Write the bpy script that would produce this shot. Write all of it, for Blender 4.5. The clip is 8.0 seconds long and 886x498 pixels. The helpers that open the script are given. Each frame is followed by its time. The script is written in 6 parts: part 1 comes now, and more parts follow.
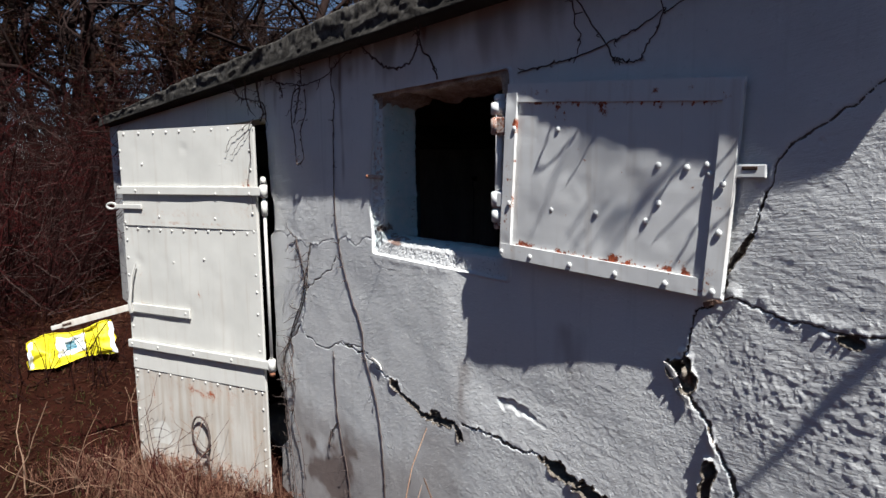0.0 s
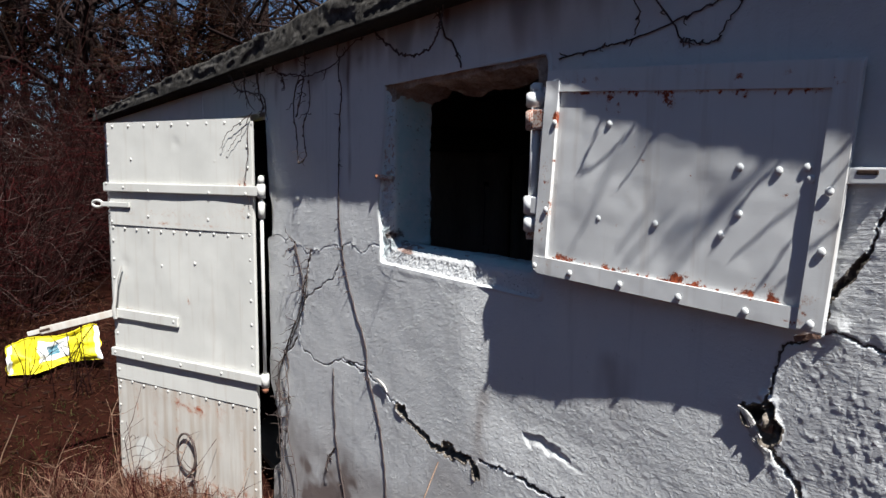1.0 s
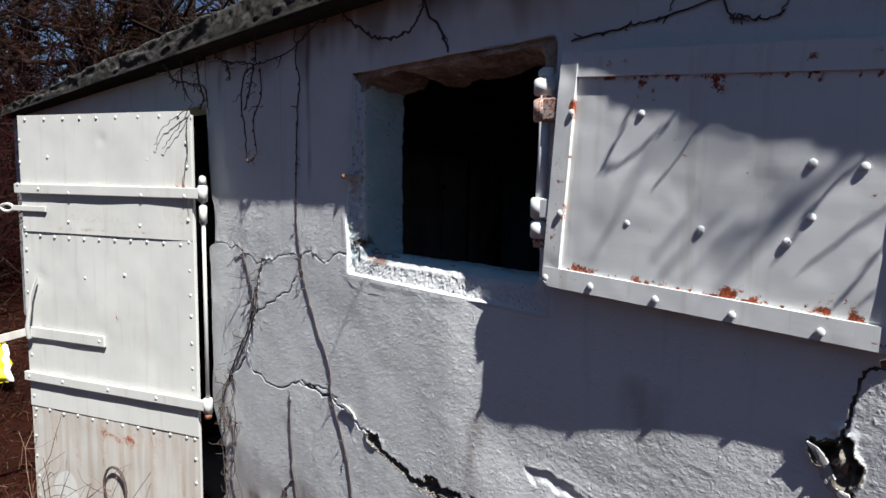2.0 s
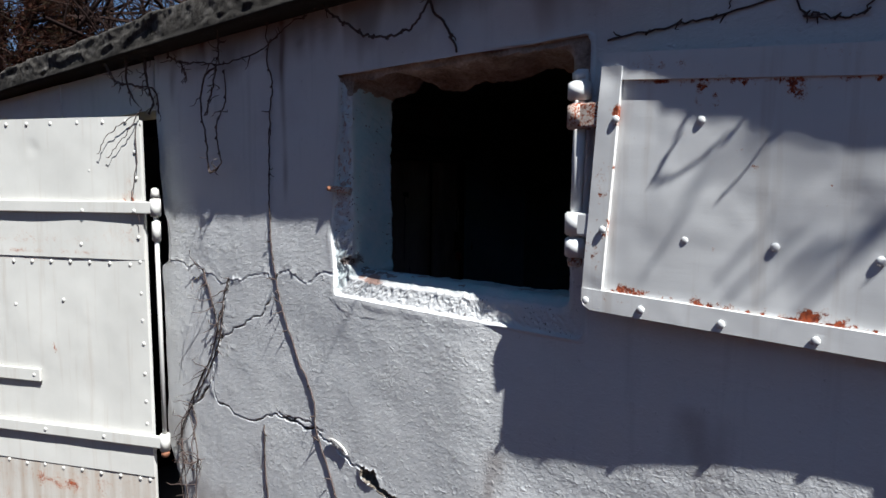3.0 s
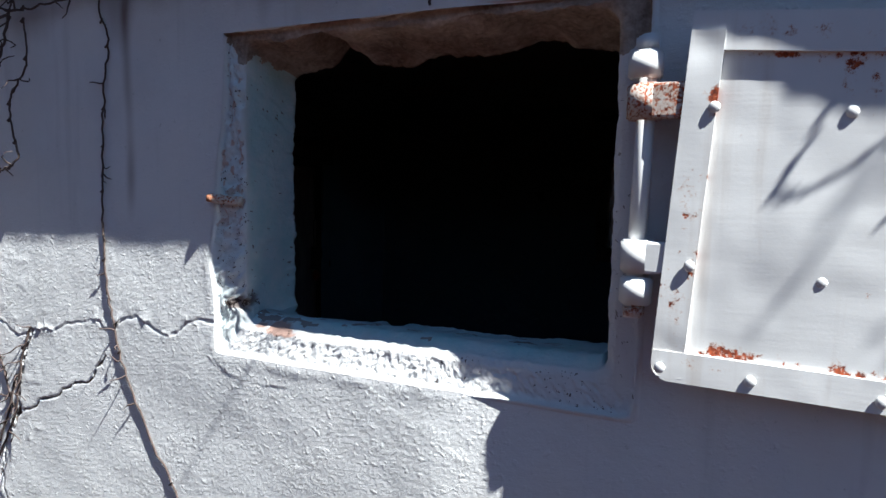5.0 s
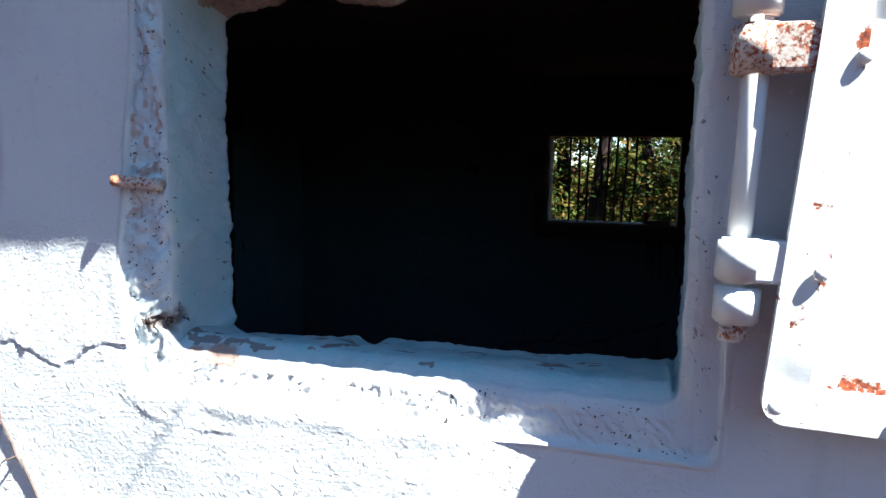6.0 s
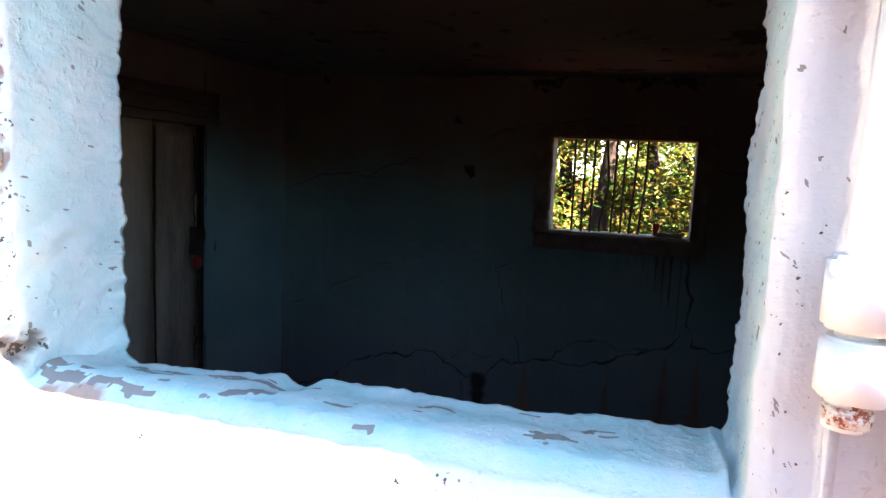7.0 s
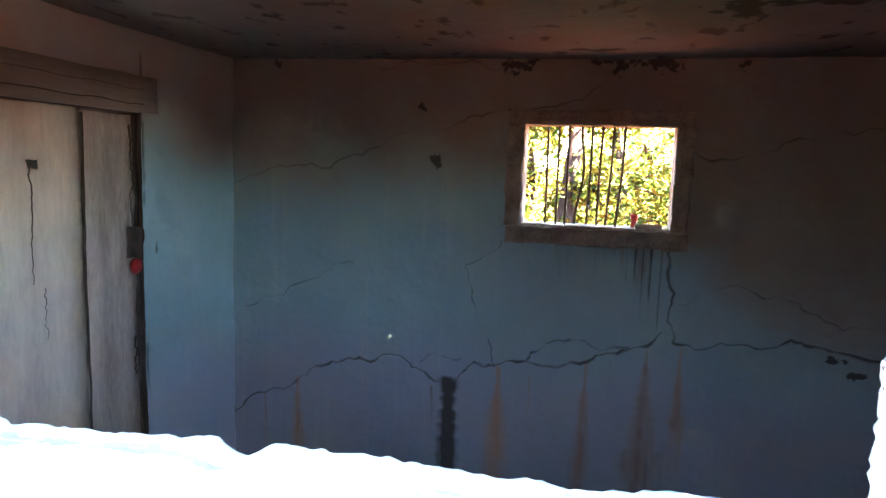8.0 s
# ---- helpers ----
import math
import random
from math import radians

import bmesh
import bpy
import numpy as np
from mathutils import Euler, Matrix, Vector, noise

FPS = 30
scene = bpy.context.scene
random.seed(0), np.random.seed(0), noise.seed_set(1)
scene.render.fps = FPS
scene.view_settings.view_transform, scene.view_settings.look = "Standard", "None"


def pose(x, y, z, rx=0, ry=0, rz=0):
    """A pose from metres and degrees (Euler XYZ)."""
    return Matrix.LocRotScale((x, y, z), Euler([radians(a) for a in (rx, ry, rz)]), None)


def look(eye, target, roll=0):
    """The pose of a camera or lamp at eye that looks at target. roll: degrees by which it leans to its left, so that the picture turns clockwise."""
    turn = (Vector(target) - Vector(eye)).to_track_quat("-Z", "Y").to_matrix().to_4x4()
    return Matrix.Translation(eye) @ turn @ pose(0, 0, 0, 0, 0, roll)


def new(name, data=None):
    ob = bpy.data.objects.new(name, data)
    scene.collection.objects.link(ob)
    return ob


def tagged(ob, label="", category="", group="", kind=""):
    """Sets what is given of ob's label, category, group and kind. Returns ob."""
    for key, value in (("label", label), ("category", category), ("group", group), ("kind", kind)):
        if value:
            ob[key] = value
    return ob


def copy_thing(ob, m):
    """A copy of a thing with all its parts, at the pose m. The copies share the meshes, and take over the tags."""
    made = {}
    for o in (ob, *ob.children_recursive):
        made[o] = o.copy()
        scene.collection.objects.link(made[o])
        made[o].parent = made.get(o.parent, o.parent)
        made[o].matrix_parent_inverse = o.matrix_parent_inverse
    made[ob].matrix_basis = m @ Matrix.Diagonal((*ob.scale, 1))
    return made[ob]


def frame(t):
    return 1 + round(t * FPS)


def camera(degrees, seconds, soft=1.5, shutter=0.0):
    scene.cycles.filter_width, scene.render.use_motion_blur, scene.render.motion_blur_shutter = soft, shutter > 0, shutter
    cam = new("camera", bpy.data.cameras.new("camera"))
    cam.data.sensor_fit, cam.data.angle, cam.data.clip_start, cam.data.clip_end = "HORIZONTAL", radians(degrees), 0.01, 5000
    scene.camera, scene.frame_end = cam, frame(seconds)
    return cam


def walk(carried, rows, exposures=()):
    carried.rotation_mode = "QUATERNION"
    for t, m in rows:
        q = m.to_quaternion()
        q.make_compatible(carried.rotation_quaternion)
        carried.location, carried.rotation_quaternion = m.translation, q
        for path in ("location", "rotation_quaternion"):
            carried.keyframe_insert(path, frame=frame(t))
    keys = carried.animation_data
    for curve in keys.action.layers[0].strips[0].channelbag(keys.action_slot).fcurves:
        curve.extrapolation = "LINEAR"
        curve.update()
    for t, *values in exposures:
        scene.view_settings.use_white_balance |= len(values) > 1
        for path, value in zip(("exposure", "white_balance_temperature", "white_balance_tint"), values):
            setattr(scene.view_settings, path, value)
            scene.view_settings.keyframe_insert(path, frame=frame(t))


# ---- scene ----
cam = camera(68.1, 8.0)
PATH = [
    (0, (2.353, -1.31, 1.693), (0.741, -0.154, 1.438), -0.8),
    (0.5, (2.229, -1.29, 1.69), (0.625, -0.128, 1.414), -1.0),
    (1, (2.096, -1.207, 1.671), (0.486, -0.044, 1.437), 0.6),
    (1.5, (1.962, -1.127, 1.656), (0.372, 0.066, 1.436), 1.6),
    (1.7, (1.902, -1.147, 1.654), (0.353, 0.097, 1.431), 1.4),
    (2.8, (1.597, -1.197, 1.668), (0.239, 0.258, 1.471), 0.4),
    (3, (1.553, -1.205, 1.673), (0.22, 0.272, 1.468), 0.2),
    (3.5, (1.423, -1.198, 1.669), (0.151, 0.334, 1.48), -0.1),
    (4, (1.281, -1.155, 1.667), (0.112, 0.455, 1.462), 0.7),
    (4.5, (1.138, -1.073, 1.675), (0.146, 0.656, 1.515), 1.2),
    (4.7, (1.092, -1.038, 1.671), (0.148, 0.718, 1.519), 1.3),
    (5.8, (0.785, -0.826, 1.698), (0.183, 1.063, 1.43), 0.6),
    (6, (0.756, -0.78, 1.685), (0.186, 1.119, 1.423), 0.9),
    (6.2, (0.73, -0.747, 1.678), (0.198, 1.164, 1.419), 1.4),
    (6.5, (0.725, -0.633, 1.656), (0.15, 1.267, 1.417), 1.6),
    (7, (0.721, -0.497, 1.654), (0.148, 1.404, 1.414), 2.6),
    (7.5, (0.688, -0.388, 1.633), (0.163, 1.528, 1.4), 2.7),
    (8, (0.627, -0.292, 1.637), (0.175, 1.64, 1.383), 1.9),
]
# the picture brightens as the camera closes in on the dark opening
EXPOSURES = [(0.0, 0.36, 6120, 9), (3.5, 0.53, 5950, 8), (4.7, 1.0, 5950, 7), (5.8, 1.85, 5800, 3), (6.5, 3.62, 6600, -2), (7.0, 4.85, 7800, 3), (7.5, 6.35, 8100, 10), (8.0, 7.85, 8600, 10)]
walk(cam, [(t, look(eye, target, roll)) for t, eye, target, roll in PATH], EXPOSURES)

# ---- daylight ----
TO_SUN = Vector((0.245, -0.062, 0.375)).normalized()
world = bpy.data.worlds.new("sky")
scene.world = world
world.use_nodes = True
sky = world.node_tree.nodes.new("ShaderNodeTexSky")
sky.sky_type = 'NISHITA'
sky.sun_disc = False
sky.sun_elevation = math.asin(TO_SUN.z)
sky.sun_rotation = math.atan2(TO_SUN.x, TO_SUN.y)
sky.altitude = 2600
sky.air_density, sky.dust_density, sky.ozone_density = 1.0, 0.15, 1.8
world.node_tree.nodes["Background"].inputs["Strength"].default_value = 0.05
world.node_tree.links.new(sky.outputs[0], world.node_tree.nodes["Background"].inputs["Color"])
sun = new("sun", bpy.data.lights.new("sun", 'SUN'))
sun.data.energy, sun.data.angle, sun.data.color = 7.8, radians(0.53), (1.0, 0.955, 0.885)
sun.rotation_mode = 'QUATERNION'
sun.rotation_quaternion = TO_SUN.to_track_quat('Z', 'Y')

# ---- small maths ----
TABLE = np.random.RandomState(7).rand(256, 256)


def vnoise(a, b, seed=0):
    """Smooth value noise between -1 and 1 on two coordinates."""
    a, b = np.asarray(a, float) + seed * 17.31, np.asarray(b, float) + seed * 9.77
    i, j = np.floor(a).astype(int), np.floor(b).astype(int)
    f, g = a - i, b - j
    f, g = f * f * (3 - 2 * f), g * g * (3 - 2 * g)
    t = lambda p, q: TABLE[p % 256, q % 256]
    return 2 * ((t(i, j) * (1 - f) + t(i + 1, j) * f) * (1 - g) + (t(i, j + 1) * (1 - f) + t(i + 1, j + 1) * f) * g) - 1


def fbm(a, b, octaves=4, seed=0):
    a, b = np.asarray(a, float), np.asarray(b, float)
    return sum(vnoise(a * 2.03 ** k, b * 2.03 ** k, seed + 3 * k) * 0.5 ** k for k in range(octaves))


def smooth(e0, e1, v):
    t = np.clip((v - e0) / (e1 - e0), 0, 1)
    return t * t * (3 - 2 * t)


def jagged(points, seed, amount=0.12, levels=3):
    """A broken line between a few points, with midpoints thrown off sideways."""
    rng = random.Random(seed)
    pts = [np.array(p, float) for p in points]
    for level in range(levels):
        out = [pts[0]]
        for p, q in zip(pts, pts[1:]):
            d = q - p
            side = np.array((-d[1], d[0]))
            out += [(p + q) / 2 + side * rng.uniform(-amount, amount), q]
        pts = out
    return np.array(pts)


def line_distance(x, z, pts):
    """Distance to a broken line, the side (sign) and how far along (0 to 1)."""
    best = np.full(x.shape, 9.0)
    side, along = np.zeros(x.shape), np.zeros(x.shape)
    lo, hi = pts.min(0) - 0.16, pts.max(0) + 0.16
    near = (x > lo[0]) & (x < hi[0]) & (z > lo[1]) & (z < hi[1])
    px, pz = x[near], z[near]
    b, s, al = best[near], side[near], along[near]
    n = len(pts) - 1
    for k in range(n):
        p, d = pts[k], pts[k + 1] - pts[k]
        t = np.clip(((px - p[0]) * d[0] + (pz - p[1]) * d[1]) / (d @ d + 1e-12), 0, 1)
        ex, ez = px - p[0] - t * d[0], pz - p[1] - t * d[1]
        r = np.hypot(ex, ez)
        m = r < b
        b[m], al[m] = r[m], (k + t[m]) / n
        s[m] = np.sign(d[0] * ez - d[1] * ex)[m]
    best[near], side[near], along[near] = b, s, al
    return best, side, along


# ---- mesh helpers ----
def mesh_of(name, verts, faces, mats=(), index=None, shade=True, masks=None):
    me = bpy.data.meshes.new(name)
    me.from_pydata([tuple(v) for v in verts] if not isinstance(verts, np.ndarray) else verts.tolist(), [], faces if not isinstance(faces, np.ndarray) else faces.tolist())
    for m in mats:
        me.materials.append(m)
    if index is not None:
        me.polygons.foreach_set("material_index", np.asarray(index, dtype=np.int32))
    me.polygons.foreach_set("use_smooth", np.full(len(me.polygons), shade))
    for key, values in (masks or {}).items():
        me.attributes.new(key, 'FLOAT', 'POINT').data.foreach_set("value", np.asarray(values, dtype=np.float32))
    me.update()
    return me


def grid_faces(nu, nv, keep=None, flip=False):
    i = np.arange((nu - 1) * (nv - 1))
    u, v = i // (nv - 1), i % (nv - 1)
    a = u * nv + v
    f = np.stack([a, a + nv, a + nv + 1, a + 1], 1)
    if flip:
        f = f[:, ::-1]
    return f if keep is None else f[keep]


def part(name, data, material, parent, label=""):
    """One mesh object under a thing or under a part; data is a mesh or a bmesh."""
    if isinstance(data, bmesh.types.BMesh):
        me = bpy.data.meshes.new(name)
        data.to_mesh(me)
        data.free()
    else:
        me = data
    if material and not me.materials:
        me.materials.append(material)
    ob = new(name, me)
    ob.parent = parent
    return tagged(ob, label)


def thing(name, place, label, category, group="", kind="", turn=0.0):
    ob = new(name)
    ob.empty_display_size = 0.05
    ob.matrix_basis = pose(*place, 0, 0, turn)
    return tagged(ob, label, category, group, kind)


def box_bm(x0, x1, y0, y1, z0, z1, bevel=0.0, bm=None):
    bm = bm or bmesh.new()
    made = bmesh.ops.create_cube(bm, size=1.0, matrix=Matrix.Translation(((x0 + x1) / 2, (y0 + y1) / 2, (z0 + z1) / 2)) @ Matrix.Diagonal((x1 - x0, y1 - y0, z1 - z0, 1)))
    if bevel:
        edges = list({e for v in made["verts"] for e in v.link_edges})
        bmesh.ops.bevel(bm, geom=edges, offset=bevel, segments=2, affect='EDGES', profile=0.6)
    return bm


def rod_bm(p, q, r0, r1=None, sides=14, bm=None, bevel=0.0):
    bm = bm or bmesh.new()
    p, q = Vector(p), Vector(q)
    m = Matrix.Translation((p + q) / 2) @ (q - p).to_track_quat('Z', 'Y').to_matrix().to_4x4()
    made = bmesh.ops.create_cone(bm, cap_ends=True, segments=sides, radius1=r0, radius2=r1 if r1 is not None else r0, depth=(q - p).length, matrix=m)
    if bevel:
        caps = [f for f in {f for v in made["verts"] for f in v.link_faces} if len(f.verts) > 4]
        bmesh.ops.bevel(bm, geom=list({e for f in caps for e in f.edges}), offset=bevel, segments=2, affect='EDGES')
    for f in bm.faces:
        f.smooth = len(f.verts) <= 4
    return bm


class Tubes:
    """Gathers many thin tapered tubes into one mesh."""

    def __init__(self):
        self.v, self.f = [], []

    def add(self, pts, r0, r1, sides=4):
        pts = [Vector(p) for p in pts]
        n, start = len(pts), len(self.v)
        for k, p in enumerate(pts):
            d = pts[min(k + 1, n - 1)] - pts[max(k - 1, 0)]
            d = d.normalized() if d.length > 1e-9 else Vector((0, 0, 1))
            a = d.cross(Vector((0.31, 0.9, 0.3)))
            a = a.normalized() if a.length > 1e-6 else Vector((1, 0, 0))
            b = d.cross(a)
            r = r0 + (r1 - r0) * k / max(n - 1, 1)
            for s in range(sides):
                w = 2 * math.pi * s / sides
                self.v.append(tuple(p + a * (r * math.cos(w)) + b * (r * math.sin(w))))
        for k in range(n - 1):
            for s in range(sides):
                i, j = start + k * sides + s, start + k * sides + (s + 1) % sides
                self.f.append((i, j, j + sides, i + sides))
        return self

    def mesh(self, name, mat):
        return mesh_of(name, self.v, self.f, [mat])


def wander(p, d, length, steps, rng, bend=0.25, lift=0.0):
    """Points of a crooked twig from p along d."""
    p, d = Vector(p), Vector(d).normalized()
    out = [p.copy()]
    for k in range(steps):
        d = (d + Vector((rng.gauss(0, bend), rng.gauss(0, bend), rng.gauss(0, bend) + lift))).normalized()
        p = p + d * (length / steps)
        out.append(p.copy())
    return out


# ---- materials ----
def nodes_of(name):
    m = bpy.data.materials.new(name)
    m.use_nodes = True
    t = m.node_tree
    return m, t, t.nodes["Principled BSDF"]


def add(t, kind, **values):
    n = t.nodes.new(kind)
    for k, v in values.items():
        n.inputs[k].default_value = v
    return n


def coords(t, scale=(1, 1, 1), kind="Object"):
    c = t.nodes.new("ShaderNodeTexCoord")
    m = add(t, "ShaderNodeMapping", Scale=scale)
    t.links.new(c.outputs[kind], m.inputs["Vector"])
    return m.outputs[0]


def noise_of(t, vec, scale, detail=6.0, rough=0.6, distortion=0.0):
    n = add(t, "ShaderNodeTexNoise", Scale=scale, Detail=detail, Roughness=rough, Distortion=distortion)
    t.links.new(vec, n.inputs["Vector"])
    return n.outputs["Fac"]


def ramp(t, fac, *stops):
    r = t.nodes.new("ShaderNodeValToRGB")
    e = r.color_ramp.elements
    while len(e) < len(stops):
        e.new(0.5)
    for k, (p, c) in enumerate(stops):
        e[k].position = p
        e[k].color = (*c, 1) if not isinstance(c, (int, float)) else (c, c, c, 1)
    t.links.new(fac, r.inputs[0])
    return r.outputs[0]


def mix(t, fac, a, b, how='MIX'):
    m = t.nodes.new("ShaderNodeMix")
    m.data_type, m.blend_type = 'RGBA', how
    for sock, v in ((m.inputs[0], fac), (m.inputs[6], a), (m.inputs[7], b)):
        if isinstance(v, (int, float)):
            sock.default_value = v
        elif isinstance(v, tuple):
            sock.default_value = (*v, 1)
        else:
            t.links.new(v, sock)
    return m.outputs[2]


def maths(t, op, a, b=0.0):
    m = t.nodes.new("ShaderNodeMath")
    m.operation = op
    for sock, v in ((m.inputs[0], a), (m.inputs[1], b)):
        if isinstance(v, (int, float)):
            sock.default_value = v
        else:
            t.links.new(v, sock)
    return m.outputs[0]


def mask_of(t, key):
    n = t.nodes.new("ShaderNodeAttribute")
    n.attribute_name = key
    return n.outputs["Fac"]


def bump(t, bsdf, height, strength, distance=0.01):
    b = add(t, "ShaderNodeBump", Strength=strength, Distance=distance)
    t.links.new(height, b.inputs["Height"])
    t.links.new(b.outputs[0], bsdf.inputs["Normal"])


def plain(name, c1, c2, scale=8.0, rough=0.8, relief=0.3, grain=120.0, metal=0.0, stretch=(1, 1, 1), distance=0.004, spec=0.3):
    """Two tones in large and small patches, with a fine grain in the relief."""
    m, t, p = nodes_of(name)
    v = coords(t, stretch)
    big, small = noise_of(t, v, scale), noise_of(t, v, scale * 9, 4.0)
    fac = maths(t, 'ADD', maths(t, 'MULTIPLY', big, 0.65), maths(t, 'MULTIPLY', small, 0.35))
    t.links.new(ramp(t, fac, (0.3, c1), (0.7, c2)), p.inputs["Base Color"])
    p.inputs["Roughness"].default_value, p.inputs["Metallic"].default_value = rough, metal
    p.inputs["Specular IOR Level"].default_value = spec
    bump(t, p, noise_of(t, v, grain, 5.0), relief, distance)
    return m


def painted_wall():
    """Old white limewash on cement render, chalky and stained."""
    m, t, p = nodes_of("whitewashed_render")
    v = coords(t)
    big = noise_of(t, v, 2.2, 7.0, 0.65)
    col = ramp(t, big, (0.28, (0.60, 0.60, 0.60)), (0.5, (0.69, 0.69, 0.685)), (0.75, (0.74, 0.735, 0.72)))
    aqua = maths(t, 'MULTIPLY', mask_of(t, "aqua"), ramp(t, noise_of(t, v, 12.0, 5.0, 0.7), (0.35, 0.35), (0.6, 1.0)))
    col = mix(t, aqua, col, (0.37, 0.595, 0.61))
    run = noise_of(t, coords(t, (14, 14, 0.9)), 1.0, 4.0, 0.7)
    col = mix(t, ramp(t, run, (0.56, 0.0), (0.8, 0.4)), col, (0.40, 0.40, 0.39))
    specks = noise_of(t, v, 55.0, 3.0, 0.8)
    col = mix(t, ramp(t, specks, (0.66, 0.0), (0.74, 0.35)), col, (0.27, 0.26, 0.24))
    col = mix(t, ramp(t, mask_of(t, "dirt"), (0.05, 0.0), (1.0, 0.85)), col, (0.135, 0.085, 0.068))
    col = mix(t, ramp(t, mask_of(t, "brick"), (0.3, 0.0), (0.6, 0.8)), col, (0.42, 0.22, 0.15))
    col = mix(t, ramp(t, mask_of(t, "chip"), (0.42, 0.0), (0.5, 1.0)), col, (0.25, 0.235, 0.225))
    t.links.new(col, p.inputs["Base Color"])
    p.inputs["Roughness"].default_value, p.inputs["Specular IOR Level"].default_value = 0.85, 0.2
    fleck = maths(t, 'ADD', noise_of(t, v, 150.0, 2.0, 0.6), maths(t, 'MULTIPLY', mask_of(t, "fleck"), 0.25))
    col = mix(t, ramp(t, fleck, (0.855, 0.0), (0.875, 0.9)), col, (0.045, 0.030, 0.024))
    crumble = ramp(t, noise_of(t, v, 40.0, 5.0, 0.7), (0.35, (0.09, 0.075, 0.06)), (0.7, (0.27, 0.23, 0.19)))
    t.links.new(mix(t, ramp(t, mask_of(t, "raw"), (0.35, 0.0), (0.6, 1.0)), col, crumble), p.inputs["Base Color"])
    # brush and trowel marks, a little slanted, over a sandy grain; how strong they are drifts from place to place
    c = t.nodes.new("ShaderNodeTexCoord")
    slant = add(t, "ShaderNodeMapping", Rotation=(0, radians(7), 0))
    t.links.new(c.outputs["Object"], slant.inputs["Vector"])
    stretch = add(t, "ShaderNodeMapping", Scale=(17, 17, 230))
    t.links.new(slant.outputs[0], stretch.inputs["Vector"])
    strokes = noise_of(t, stretch.outputs[0], 1.0, 3.0, 0.65, 0.3)
    much = maths(t, 'ADD', ramp(t, noise_of(t, v, 3.5, 3.0), (0.40, 0.05), (0.70, 0.35)), maths(t, 'MULTIPLY', mask_of(t, "combed"), 0.32))
    grain = noise_of(t, v, 150.0, 4.0, 0.65)
    specks = ramp(t, noise_of(t, v, 75.0, 2.0, 0.5), (0.60, 0.0), (0.72, 1.0))
    flakes = ramp(t, noise_of(t, v, 21.0, 7.0, 0.72), (0.50, 0.0), (0.56, 0.8), (0.75, 1.0))
    h = maths(t, 'ADD', maths(t, 'MULTIPLY', strokes, maths(t, 'MULTIPLY', much, 1.5)), maths(t, 'ADD', maths(t, 'MULTIPLY', grain, 0.62), maths(t, 'ADD', maths(t, 'MULTIPLY', maths(t, 'MULTIPLY', flakes, ramp(t, noise_of(t, v, 5.0, 2.0), (0.42, 0.0), (0.62, 1.0))), 0.30), maths(t, 'MULTIPLY', specks, 0.30))))
    bump(t, p, h, 1.0, 0.0020)
    return m


def painted_steel(name, white, rust_bias, runs=0.5):
    """Sheet steel under thick off-white brush paint, with rust that breaks through in spots."""
    m, t, p = nodes_of(name)
    v = coords(t)
    big = noise_of(t, v, 4.0, 6.0, 0.6)
    col = ramp(t, big, (0.3, tuple(0.86 * c for c in white)), (0.7, white))
    streak = noise_of(t, coords(t, (26, 26, 1.6)), 1.0, 4.0, 0.6)
    col = mix(t, ramp(t, streak, (0.55 - 0.15 * (runs > 0.6), 0.0), (0.85, runs)), col, (0.34, 0.26, 0.19))
    mask = mask_of(t, "rust")
    fine = noise_of(t, v, 210.0, 3.0, 0.7)
    coarse = noise_of(t, v, 45.0, 3.0, 0.6)
    spots = maths(t, 'ADD', maths(t, 'MULTIPLY', mask, 0.34), maths(t, 'ADD', maths(t, 'MULTIPLY', fine, 0.62), maths(t, 'MULTIPLY', coarse, 0.25)))
    spots = maths(t, 'ADD', spots, rust_bias)
    fac = ramp(t, spots, (0.62, 0.0), (0.70, 1.0))
    halo = ramp(t, spots, (0.54, 0.0), (0.66, 0.45))
    col = mix(t, halo, col, (0.46, 0.25, 0.14))
    rust = ramp(t, noise_of(t, v, 150.0, 4.0), (0.35, (0.10, 0.018, 0.008)), (0.65, (0.42, 0.085, 0.025)))
    t.links.new(mix(t, fac, col, rust), p.inputs["Base Color"])
    t.links.new(ramp(t, fac, (0.0, 0.42), (1.0, 0.9)), p.inputs["Roughness"])
    p.inputs["Specular IOR Level"].default_value = 0.4
    brush = noise_of(t, coords(t, (12, 12, 140)), 1.0, 4.0, 0.6)
    h = maths(t, 'ADD', maths(t, 'MULTIPLY', brush, 0.28), maths(t, 'ADD', maths(t, 'MULTIPLY', fine, 0.25), maths(t, 'MULTIPLY', fac, -0.4)))
    bump(t, p, h, 0.6, 0.0007)
    return m


